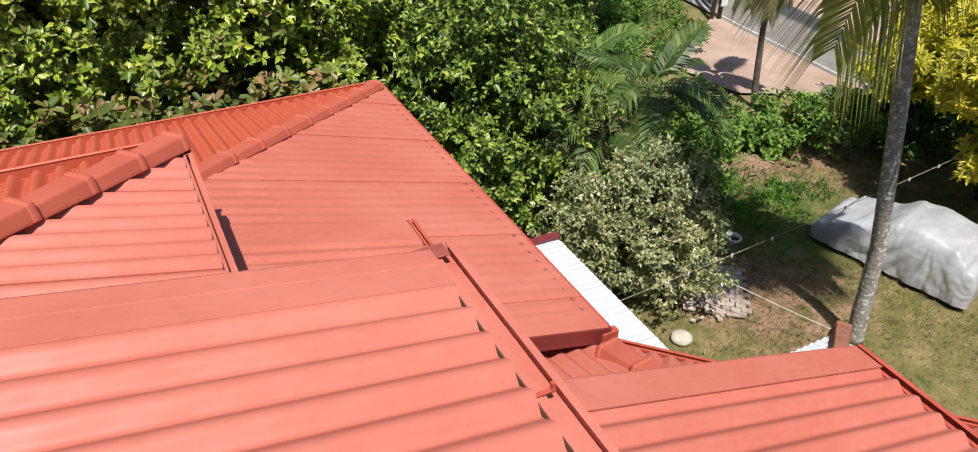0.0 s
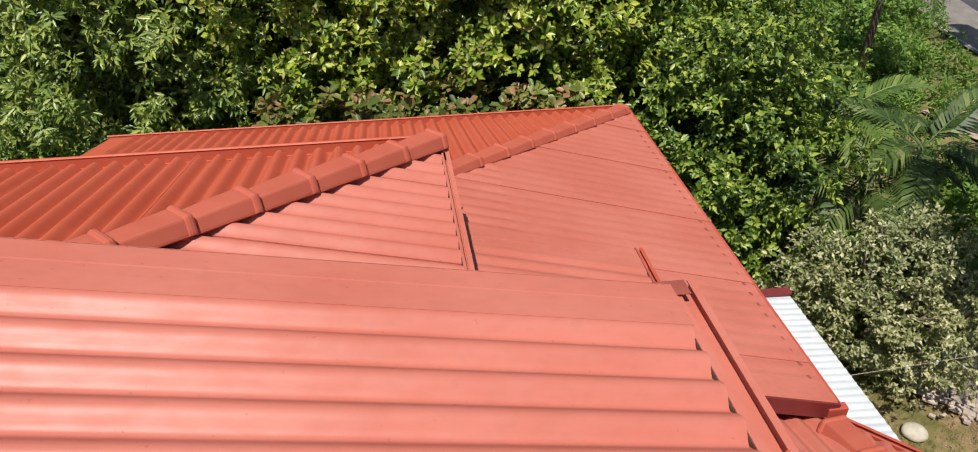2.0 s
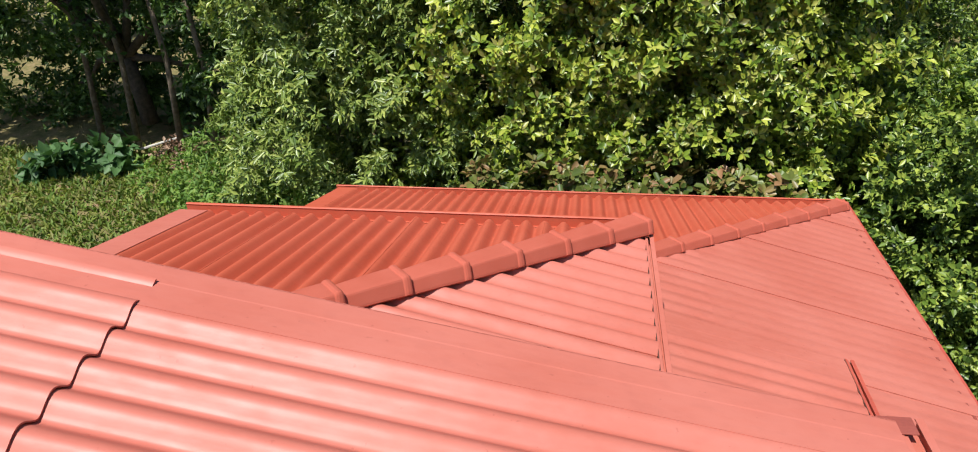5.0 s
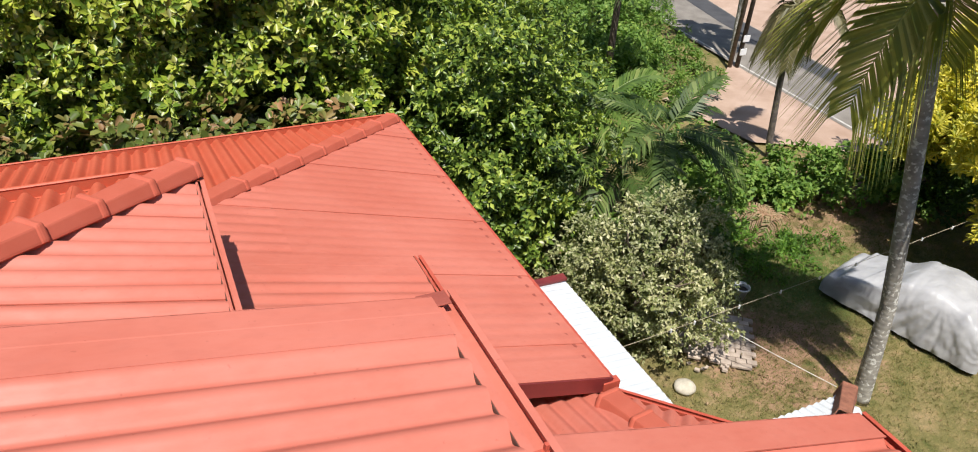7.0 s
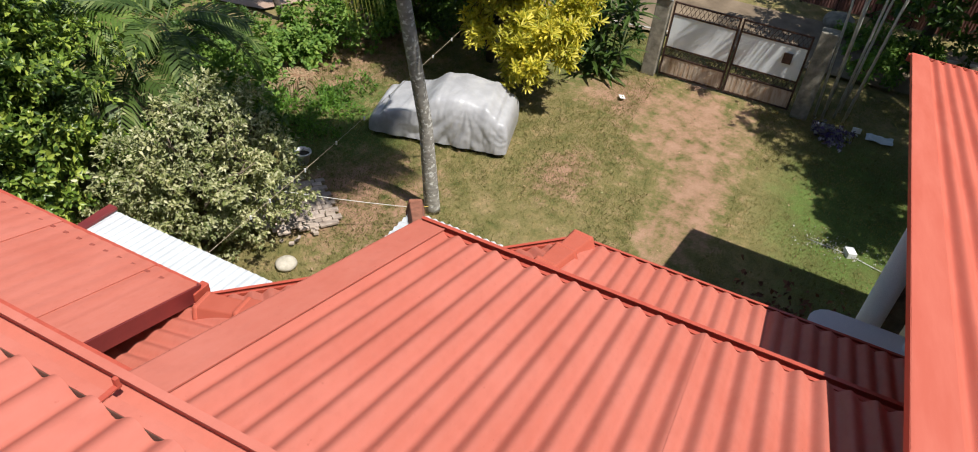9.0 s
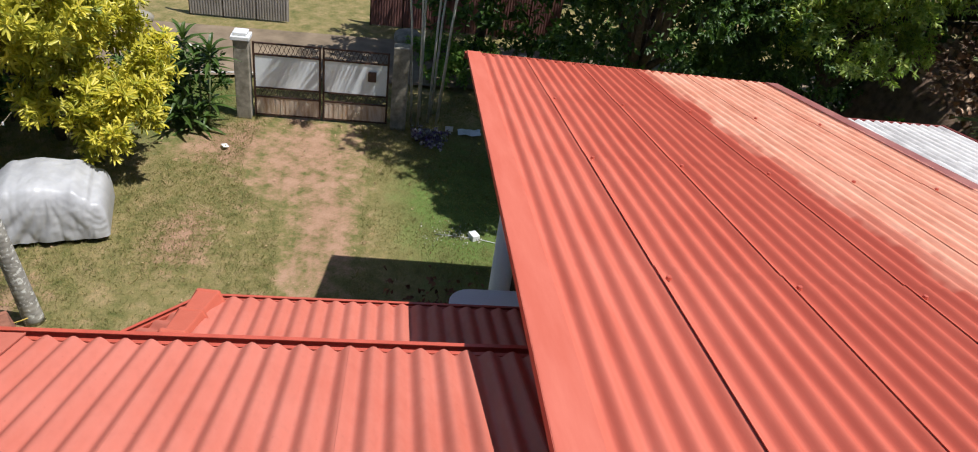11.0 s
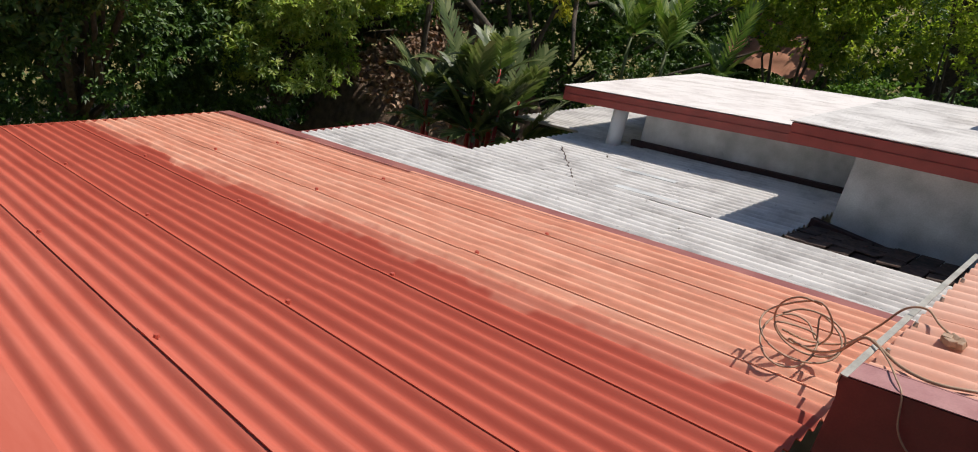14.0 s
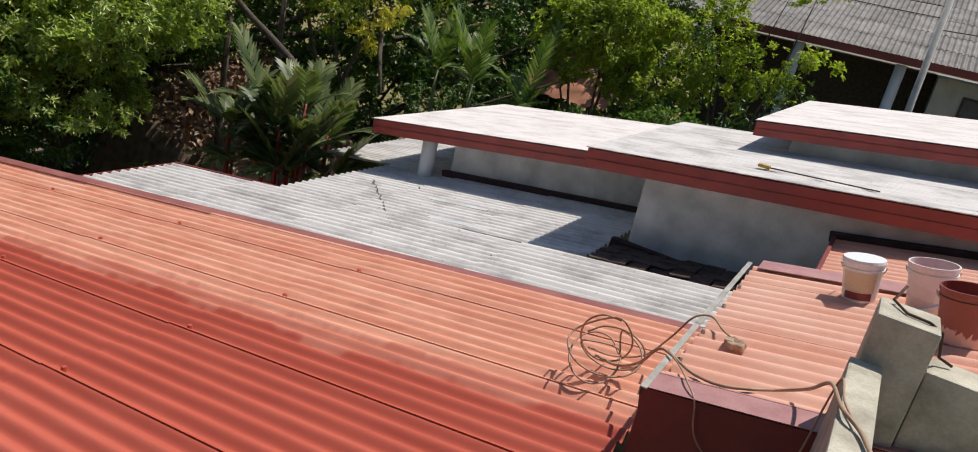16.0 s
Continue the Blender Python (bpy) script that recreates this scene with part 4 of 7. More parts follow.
# loops: centre sideways and up, half width, half height, lean away, turns
for cx, cz, rw, rh, lean, a0, turns in ((-0.06, 0.235, 0.165, 0.205, -0.10, 1.2, 1.1), (-0.05, 0.16, 0.24, 0.10, 0.16, 2.0, 1.0), (-0.10, 0.09, 0.16, 0.075, 0.22, 0.4, 1.15), (0.0, 0.19, 0.20, 0.12, 0.05, 3.0, 1.0)):
    for i in range(int(26 * turns)):
        a = a0 + i * math.tau / 26
        up = cz + rh * math.sin(a)
        pts.append(coil_at + coil_side * (cx + rw * math.cos(a)) + coil_way * (-lean * math.sin(a)) + Vector((0, 0, up + 0.02)))
part("coil", tube(bmesh.new(), smooth_path(pts[::3], 4), 0.0065, 6), CABLE, hose, smooth=True)
run = [coil_at + coil_side * -0.15 + Vector((0, 0, 0.16)), (1.22, -5.12, 5.66), (1.04, -5.2, 5.72), (0.90, -5.12, 5.95), (0.80, -5.08, 6.15), (0.70, -5.09, 6.20), (0.60, -4.98, 6.19), (0.53, -4.89, 6.20)]
part("plug_lead", tube(bmesh.new(), smooth_path(run), 0.007, 6), CABLE, hose, smooth=True)
run = [(1.30, -4.98, 5.68), (1.12, -4.86, 5.74), (0.95, -4.66, 5.92), (0.84, -4.52, 6.12), (0.74, -4.42, 6.16), (0.60, -4.29, 6.175), (0.45, -4.235, 6.20), (0.31, -4.27, 6.23), (0.16, -4.36, 6.26), (0.06, -4.22, 6.38), (0.0, -3.85, 6.60), (-0.045, -3.42, 6.705), (-0.115, -3.31, 6.70), (-0.155, -3.19, 6.70), (-0.19, -3.06, 6.70), (-0.16, -2.7, 6.70)]
part("main_run", tube(bmesh.new(), smooth_path(run), 0.0088, 7), CABLE, hose, smooth=True)
run = [(0.78, -4.47, 6.16), (0.66, -4.3, 6.17), (0.58, -4.13, 6.19), (0.51, -4.02, 6.17), (0.46, -3.99, 6.02), (0.36, -3.985, 5.94), (0.24, -3.99, 5.99), (0.14, -3.985, 5.90), (0.04, -3.98, 5.96), (0.0, -3.99, 6.2), (-0.02, -4.0, 6.45), (-0.03, -3.8, 6.66), (-0.05, -3.5, 6.70), (-0.10, -3.34, 6.70)]
part("twisted_flex", tube(bmesh.new(), smooth_path(run), 0.005, 6), CABLE, hose, smooth=True)
bm = bmesh.new()
for k in range(5):
    a = k * 1.3
    block(bm, (-0.02, -0.03, 0), (0.03, 0.03, 0.035), pose(0.49 + 0.035 * math.cos(a), -4.85 + 0.04 * math.sin(a), zA(0.49) + 0.03, 10 * k, 5, 40 * k), 0.008)
part("plug", bm, CABLE, hose, "brown socket block")
cord = thing("black_cord", "black cord with plug lying over the concrete block", "cord", at=(-0.25, -4.2, 6.89))
bm = bmesh.new()
tube(bm, [(-0.15, -4.30, 6.99), (-0.12, -4.26, 6.92), (-0.18, -4.16, 6.91), (-0.27, -4.14, 6.91), (-0.33, -4.16, 6.88), (-0.36, -4.2, 6.76), (-0.42, -4.22, 6.735)], 0.007, 7)
part("lead", bm, RUST, cord, smooth=True)
pole_l = thing("paint_pole", "pale blue painting pole leaning against a bucket", "pole", at=(-0.5, -6.0, 6.4))
bm = bmesh.new()
tube(bm, [(-0.35, -6.15, 6.33), (-1.7, -5.9, 7.6)], 0.011, 8)
part("shaft", bm, surface("pale_blue_pole", (0.45, 0.55, 0.65), (0.55, 0.65, 0.75), rough=0.4), pole_l)

# ---- white columns and ledge by the wing ----
cols = thing("porch_columns", "white round porch columns on a curved white ledge", "column")
for x, y in ((7.35, -1.72), (6.75, -2.1)):
    bm = bmesh.new()
    tube(bm, [(x, y, -1.3), (x, y, 4.3)], 0.13, 20)
    part("column", bm, WHITE_PAINT, cols, smooth=True)
bm = bmesh.new()
n = 10
prof = [(6.42, -2.6)] + [(6.42, -1.35)] + [(6.67 - 0.25 * math.cos(i * math.pi / n), -1.30 + 0.25 * math.sin(i * math.pi / n)) for i in range(n + 1)] + [(6.92, -2.6)]
lo = [bm.verts.new((x, y, 2.42)) for x, y in prof]
hi = [bm.verts.new((x, y, 2.62)) for x, y in prof]
bm.faces.new(lo[::-1])
bm.faces.new(hi)
for i in range(len(prof)):
    bm.faces.new((lo[i], lo[(i + 1) % len(prof)], hi[(i + 1) % len(prof)], hi[i]))
part("ledge", bm, WHITE_PAINT, cols)
boxed("trunk_post", (7.5, -2.1, -1.3), (7.75, -1.85, 3.9), BARK, cols, bevel=0.05)

# ---- garden and surroundings, laid out about the eye ----
SITE = GARDEN


# ---- road ----
ASPHALT = surface("worn_asphalt", (0.17, 0.15, 0.13), (0.27, 0.245, 0.215), scale=1.5, fine=120, rough=0.9, bump_s=0.4)
DARK_STRIP = surface("dark_road_surface", (0.045, 0.045, 0.05), (0.075, 0.075, 0.08), scale=2, fine=120, rough=0.85)
SAND = surface("sandy_verge", (0.36, 0.245, 0.18), (0.49, 0.355, 0.28), scale=1.2, fine=90, rough=0.95, bump_s=0.4)


def ribbon(name, pts, z, material):
    """A strip of ground cover between pairs of edge points."""
    bm = bmesh.new()
    rows = [[bm.verts.new((*a, z)), bm.verts.new((*b, z))] for a, b in pts]
    for r0, r1 in zip(rows, rows[1:]):
        bm.faces.new((r0[0], r1[0], r1[1], r0[1]))
    ob = part(name, bm, material)
    for p in ob.data.polygons:
        if p.normal.z < 0:
            p.flip()
    return ob


edge = [((19.5, 34), (25.0, 35)), ((18.2, 25), (23.6, 26)), ((17.2, 20), (22.5, 21)), ((16.9, 16), (21.8, 16.5)), ((16.7, 12), (21.4, 12)), ((17.6, 8), (21.8, 8)), ((18.6, 3), (22.0, 3)), ((19.0, -6), (22.3, -6)), ((19.0, -30), (22.3, -30))]
DIRT = surface("dirt_track", (0.13, 0.095, 0.06), (0.26, 0.195, 0.13), scale=1.4, fine=60, rough=0.95, bump_s=0.6)
tagged(ribbon("dirt_road", edge[5:], 0.08, DIRT), "brown dirt track past the gate", "road", kind="structure")
narrow = [(a, (a[0] + (b[0] - a[0]) * 0.61, a[1] + (b[1] - a[1]) * 0.61)) for a, b in edge[:6]]
shoulder = [((a[0] + (b[0] - a[0]) * 0.58, a[1] + (b[1] - a[1]) * 0.58), (b[0] + 1.0, b[1])) for a, b in edge[:6]]
tagged(ribbon("road_shoulder", shoulder, 0.082, SAND), "wide sandy shoulder beside the lane", "ground", kind="structure")
tagged(ribbon("road", narrow, 0.085, ASPHALT), "worn grey asphalt lane past the garden", "road", kind="structure")
mid = [((a[0] + (b[0] - a[0]) * 0.42, a[1] + (b[1] - a[1]) * 0.42), (a[0] + (b[0] - a[0]) * 0.60, a[1] + (b[1] - a[1]) * 0.60)) for a, b in edge[:5]]
tagged(ribbon("road_strip", mid, 0.089, DARK_STRIP), "dark strip along the lane", "road", kind="structure")
WHITE_LINE = surface("faded_road_line", (0.32, 0.30, 0.27), (0.62, 0.6, 0.56), scale=3, rough=0.85)
line = [((a[0] + 0.12, a[1]), (a[0] + 0.20, a[1])) for a, b in edge[:7]]
tagged(ribbon("road_line", line, 0.09, WHITE_LINE), "faded white edge line on the lane", "road", kind="structure")
sand = [((13.0, 15.2), (13.6, 12.2)), ((14.4, 15.5), (14.6, 11.7)), ((15.8, 16.0), (15.6, 11.0)), ((17.0, 17.0), (16.9, 10.6))]
tagged(ribbon("pavement", sand, 0.075, SAND), "pinkish sandy drive joining the lane", "ground", kind="structure")
tagged(ribbon("far_verge", [((22.6, 36), (48, 40)), ((21.7, 20), (48, 20)), ((21.3, 13.0), (48, 13.0)), ((21.7, 9), (48, 9))], 0.078, SAND), "bare sandy verge across the lane", "ground", kind="structure")


# ---- plants ----
def leaves_mesh(name, pos, out, length, width, material, parent=None, jitter=0.8, seed=1, label="", droop=0.2, per=7, fold=0.25, face=0.0, cup=0.45):
    """Sprays of leaves round twig ends. face 0: loose small leaves; towards 1: rosettes that open to the light."""
    rng = np.random.default_rng(seed)
    n = len(pos)
    ax = out * 0.75 + np.array([-0.05, -0.25, 0.62]) + rng.normal(size=(n, 3)) * 0.38
    ax /= np.linalg.norm(ax, axis=1)[:, None]
    e1 = np.cross(ax, rng.normal(size=(n, 3)))
    e1 /= np.linalg.norm(e1, axis=1)[:, None]
    e2 = np.cross(ax, e1)
    pos, out, ax, e1, e2 = (np.repeat(a, per, 0) for a in (pos, out, ax, e1, e2))
    m = len(pos)
    turn = (np.tile(np.arange(per), n) * (math.tau / per) + rng.normal(0, 0.35, m))[:, None]
    rise = rng.normal(cup, 0.3, (m, 1))
    ros = e1 * np.cos(turn) + e2 * np.sin(turn) + ax * rise
    loose = out * 0.55 + rng.normal(size=(m, 3)) * jitter * 0.62 + np.array([0, 0, 0.12])
    d = ros * face + loose * (1 - face) - np.array([0, 0, droop])
    d /= np.linalg.norm(d, axis=1)[:, None]
    up = ax * face + (out * 0.6 + np.array([0, 0, 0.7]) + rng.normal(size=(m, 3)) * 0.45) * (1 - face)
    side = np.cross(d, up)
    side /= np.linalg.norm(side, axis=1)[:, None] + 1e-9
    nor = np.cross(side, d)
    size = rng.uniform(0.62, 1.25, (m, 1))
    L, W = length * size, width * size * rng.uniform(0.8, 1.15, (m, 1))
    base = pos + rng.normal(size=(m, 3)) * length * (0.18 * (1 - face) + 0.05) + d * length * 0.1
    if face < 0.65 or length < 0.135:
        v = np.empty((m, 4, 3))
        v[:, 0] = base
        v[:, 1] = base + d * L * 0.5 + side * W * 0.5 + nor * W * fold
        v[:, 2] = base + d * L - nor * L * 0.12
        v[:, 3] = base + d * L * 0.5 - side * W * 0.5 + nor * W * fold
        tris = np.array([[0, 1, 2], [0, 2, 3]])
    else:
        v = np.empty((m, 6, 3))
        v[:, 0] = base
        for k, s in ((1, 1), (5, -1)):
            v[:, k] = base + d * L * 0.36 + side * W * 0.40 * s + nor * (W * fold * 0.7)
        for k, s in ((2, 1), (4, -1)):
            v[:, k] = base + d * L * 0.80 + side * W * 0.46 * s + nor * (W * fold * 0.6 - L * 0.03)
        v[:, 3] = base + d * L - nor * L * 0.13
        tris = np.array([[0, 1, 3], [1, 2, 3], [0, 3, 5], [3, 4, 5]])
    nv, nt = v.shape[1], len(tris)
    me = bpy.data.meshes.new(name)
    me.vertices.add(m * nv)
    me.vertices.foreach_set("co", v.reshape(-1).astype(np.float32))
    loops = (np.arange(m)[:, None, None] * nv + tris[None]).reshape(-1)
    me.loops.add(m * nt * 3)
    me.loops.foreach_set("vertex_index", loops.astype(np.int32))
    me.polygons.add(m * nt)
    me.polygons.foreach_set("loop_start", (np.arange(m * nt) * 3).astype(np.int32))
    me.polygons.foreach_set("loop_total", np.full(m * nt, 3, np.int32))
    me.update(calc_edges=True)
    me.materials.append(material)
    return finish(new(name, me), parent, label, False)


def crown_points(blobs, density, seed, inner=0.4, lump=0.28, floor=0.15, pit=0.32):
    """Twig ends over lumpy ellipsoids, gathered into boughs with hollows between them."""
    rng = np.random.default_rng(seed)
    P, O = [], []
    clump, spread = 9, 0.036
    waves = rng.normal(size=(6, 3)) * np.array([2.8, 3.6, 5.0, 7.0, 8.0, 9.5])[:, None]
    phase = rng.uniform(0, math.tau, 6)
    for c, r in blobs:
        c, r = np.array(c, float), np.array(r, float)
        area = 4 * math.pi * ((r[0] * r[1]) ** 1.6 / 3 + (r[0] * r[2]) ** 1.6 / 3 + (r[1] * r[2]) ** 1.6 / 3) ** (1 / 1.6)
        n = max(1, int(area * density / clump))
        d = rng.normal(size=(n, 3))
        d /= np.linalg.norm(d, axis=1)[:, None]
        k1, k2 = rng.normal(size=(2, 3)) * 2.2
        k3 = rng.normal(size=3) * 5
        wob = 1 + lump * 0.5 * (np.sin(d @ k1 + 1.0) * np.cos(d @ k2 + 2.0)) + lump * 0.45 * np.sin(d @ k3 * 1.4)
        depth = np.where(rng.random(n) < inner, rng.uniform(0.55, 0.9, n), rng.uniform(0.92, 1.05, n))
        p = c + d * r * (wob * depth)[:, None]
        hollow = np.sin(p @ waves.T + phase).sum(1) / 6 ** 0.5
        p -= d * (np.minimum(pit * np.clip(hollow, 0, 1.6), 0.45 * r.min()))[:, None]
        size = spread * (2.0 + r.mean())
        p = np.repeat(p, clump, 0) + rng.normal(size=(n * clump, 3)) * size
        d = np.repeat(d, clump, 0)
        o = d / r
        o /= np.linalg.norm(o, axis=1)[:, None]
        keep = p[:, 2] > floor
        P.append(p[keep])
        O.append(o[keep])
    return np.concatenate(P), np.concatenate(O)


def branches(bm, base, tips, r0=0.12, seed=0, sides=6):
    """A trunk that forks into limbs towards the given points."""
    rng = random.Random(seed)
    base = Vector(base)
    fork = base + (sum((Vector(t) for t in tips), Vector()) / len(tips) - base) * 0.38
    tube(bm, [base, base.lerp(fork, 0.5) + Vector((rng.uniform(-.08, .08), rng.uniform(-.08, .08), 0)), fork], [r0 * 1.15, r0, r0 * 0.8], sides)
    for t in tips:
        t = Vector(t)
        a = fork.lerp(t, 0.35) + Vector([rng.uniform(-.25, .25) for _ in range(3)])
        b = fork.lerp(t, 0.7) + Vector([rng.uniform(-.25, .25) for _ in range(3)])
        tube(bm, [fork, a, b, t], [r0 * 0.62, r0 * 0.45, r0 * 0.28, r0 * 0.08], sides)


def tree(name, label, category, base, blobs, density, leaf, material, bark=BARK, seed=1, r0=0.14, per=7, group="", droop=0.2, jitter=0.8, inner=0.4, lump=0.28, floor=0.15, fold=0.25, face=0.5, cup=0.45, pit=0.32):
    ob = thing(name, label, category, group=group, at=base)
    bm = bmesh.new()
    branches(bm, base, [(c[0], c[1], c[2] + 0.3 * r[2]) for c, r in blobs], r0, seed)
    part("trunk", bm, bark, ob, smooth=True)
    P, O = crown_points(blobs, density, seed, inner, lump, floor, pit)
    leaves_mesh("crown", P, O, leaf[0], leaf[1], material, ob, seed=seed + 5, per=per, droop=droop, jitter=jitter, fold=fold, face=face, cup=cup)
    return ob


L_BIG = leaf_material("large_glossy_leaf", [(0.066, 0.128, 0.018), (0.165, 0.262, 0.026), (0.295, 0.390, 0.040), (0.480, 0.545, 0.080), (0.230, 0.225, 0.070)], rough=0.36, glow=0.22, spec=0.45)
L_LONG = leaf_material("long_leaf", [(0.082, 0.145, 0.028), (0.205, 0.290, 0.055), (0.390, 0.460, 0.110)], rough=0.36, glow=0.22)
L_FINE = leaf_material("small_green_leaf", [(0.034, 0.072, 0.016), (0.150, 0.245, 0.036), (0.400, 0.490, 0.085)], rough=0.36, glow=0.2)
L_DARK = leaf_material("dark_green_leaf", [(0.042, 0.092, 0.022), (0.074, 0.150, 0.030), (0.130, 0.220, 0.042)], rough=0.45, glow=0.3)
L_TINT = leaf_material("pink_tinged_leaf", [(0.075, 0.12, 0.022), (0.16, 0.205, 0.045), (0.36, 0.20, 0.10), (0.115, 0.18, 0.03), (0.24, 0.26, 0.07)], rough=0.4, glow=0.2)
L_PALE = leaf_material("variegated_pale_leaf", [(0.15, 0.19, 0.055), (0.36, 0.38, 0.165), (0.68, 0.67, 0.42), (0.16, 0.21, 0.06), (0.45, 0.46, 0.235)], rough=0.42, glow=0.25)
L_GOLD = leaf_material("golden_leaf", [(0.48, 0.45, 0.05), (0.70, 0.62, 0.075), (0.84, 0.74, 0.12), (0.34, 0.40, 0.06)], rough=0.38, glow=0.4)
L_LIME = leaf_material("lime_leaf", [(0.170, 0.270, 0.035), (0.330, 0.420, 0.055), (0.500, 0.520, 0.100)], rough=0.4, glow=0.6)
L_WEED = leaf_material("weedy_green", [(0.110, 0.220, 0.040), (0.180, 0.320, 0.060), (0.280, 0.400, 0.080)], rough=0.6, glow=0.35)
L_DRY = leaf_material("dry_pinkish_leaf", [(0.350, 0.213, 0.125), (0.475, 0.338, 0.213), (0.312, 0.325, 0.150)], rough=0.7, glow=0.2)
L_PALM = leaf_material("palm_leaflet", [(0.070, 0.140, 0.026), (0.140, 0.230, 0.045), (0.270, 0.340, 0.100)], rough=0.45, glow=0.3, spec=0.4)
L_ARECA = leaf_material("dark_glossy_palm_leaflet", [(0.040, 0.078, 0.018), (0.080, 0.135, 0.030), (0.200, 0.260, 0.085)], rough=0.45, glow=0.25, spec=0.35)
L_LIP = leaf_material("dark_palm_leaflet", [(0.055, 0.090, 0.026), (0.115, 0.160, 0.048), (0.250, 0.285, 0.115)], rough=0.45, glow=0.3)
L_STRAP = leaf_material("glossy_strap_leaf", [(0.030, 0.062, 0.016), (0.062, 0.115, 0.024), (0.150, 0.215, 0.050)], rough=0.3, glow=0.25, spec=0.5)
L_LUSH = leaf_material("lush_weed_leaf", [(0.07, 0.17, 0.02), (0.12, 0.26, 0.03), (0.20, 0.35, 0.05)], rough=0.5, glow=0.35)
L_SPRAY = leaf_material("thin_bright_leaf", [(0.240, 0.360, 0.080), (0.420, 0.540, 0.120), (0.640, 0.700, 0.200)], rough=0.35, glow=0.5, spec=0.6)
L_COCO = leaf_material("coconut_leaflet", [(0.170, 0.205, 0.032), (0.330, 0.345, 0.062), (0.510, 0.480, 0.125)], rough=0.35, glow=0.35)

L_TARO = leaf_material("blue_green_broad_leaf", [(0.045, 0.115, 0.035), (0.075, 0.165, 0.050), (0.110, 0.215, 0.070)], rough=0.55, glow=0.2)

# hedge of tall trees behind the lower roof
tree("broadleaf_tree", "tall dense tree of large glossy leaves behind the roof", "tree", (0.6, 12.4, 0.0),
     [((1.4, 11.6, 3.0), (2.3, 1.7, 3.0)), ((0.0, 11.7, 5.6), (2.6, 1.7, 2.4)), ((2.6, 11.9, 5.4), (1.9, 1.7, 2.6)), ((-1.2, 11.4, 3.0), (1.8, 1.5, 2.6)), ((1.0, 12.2, 8.2), (3.4, 2.0, 2.4)), ((3.2, 11.0, 2.2), (1.2, 1.2, 2.0))],
     62, (0.134, 0.07), L_BIG, seed=3, r0=0.2, per=8, face=0.9, droop=0.0, lump=0.45, inner=0.15, pit=0.26)
tree("low_shrub", "low pinkish-tinged shrub row against the roof edge", "shrub", (0.2, 9.9, 0.0),
     [((0.8, 9.75, 2.85), (1.5, 0.5, 0.85)), ((-0.8, 9.8, 2.85), (1.3, 0.5, 0.8)), ((2.3, 9.8, 2.6), (0.9, 0.5, 0.9))], 60, (0.15, 0.09), L_TINT, seed=9, r0=0.05, per=7, face=0.9, droop=0.0, pit=0.15)
tree("long_leaved_tree", "leafy tree with long drooping leaves beside the hedge", "tree", (-3.6, 12.6, 0.3),
     [((-3.2, 11.8, 3.4), (2.0, 1.6, 3.0)), ((-4.4, 12.4, 6.0), (2.2, 1.8, 2.6)), ((-2.2, 12.2, 6.6), (1.9, 1.8, 2.6)), ((-5.6, 12.6, 3.0), (1.7, 1.6, 2.2)), ((-4.0, 13.0, 8.6), (3.4, 2.0, 2.2))],
     44, (0.15, 0.05), L_LONG, seed=5, r0=0.16, per=9, droop=0.35, face=0.64, lump=0.45, inner=0.15, pit=0.26)
tree("green_thicket", "weedy green bushes along the bank", "shrub", (-6.4, 11.8, 0.3),
     [((-6.6, 11.6, 1.3), (1.4, 1.2, 1.2)), ((-5.2, 10.6, 1.2), (1.5, 1.0, 1.3)), ((-8.0, 13.4, 1.6), (1.4, 1.2, 0.9)), ((-3.8, 10.3, 1.4), (1.4, 0.8, 1.3))], 34, (0.12, 0.05), L_WEED, seed=6, r0=0.05, per=7)
tree("taro_clump", "broad-leaved taro clump on the weedy bank", "plant", (-12.9, 15.8, 0.35),
     [((-13.3, 15.7, 0.75), (0.95, 0.5, 0.42)), ((-12.1, 16.0, 0.8), (0.7, 0.5, 0.42))], 34, (0.34, 0.24), L_TARO, seed=8, r0=0.03, per=2, jitter=0.9)
# The last two crowns are unseen, added overhead to shade the wood's edge.
tree("dark_tree", "shaded dark woodland trees beyond the bank", "tree", (-12.0, 18.0, 1.0),
     [((-11.0, 18.0, 6.5), (3.4, 2.2, 3.2)), ((-15.5, 17.2, 6.0), (3.2, 2.2, 3.6)), ((-7.5, 17.2, 6.0), (2.6, 2.2, 3.8)), ((-13.0, 19.5, 3.0), (5.0, 1.6, 2.6)), ((-14.5, 18.6, 1.4), (4.4, 0.9, 1.5)), ((-9.6, 19.0, 1.8), (2.6, 0.9, 1.8)), ((-15.5, 14.9, 8.6), (3.4, 1.7, 1.3)), ((-11.2, 14.9, 8.8), (2.8, 1.7, 1.3))], 13, (0.2, 0.09), L_DARK, DARKBARK, seed=12, r0=0.2, per=7)
tree("dark_tree", "tall woodland trees behind the hedge", "tree", (-3.0, 18.5, 0.5),
     [((-3.0, 17.5, 7.5), (4.0, 2.2, 3.6)), ((3.0, 17.5, 7.5), (3.8, 2.2, 3.6)), ((-1, 17.0, 3.5), (5.0, 1.8, 3.2)), ((5.5, 18.0, 4.5), (3.2, 2.0, 4.0))], 11, (0.19, 0.09), L_DARK, DARKBARK, seed=13, r0=0.2, per=7)
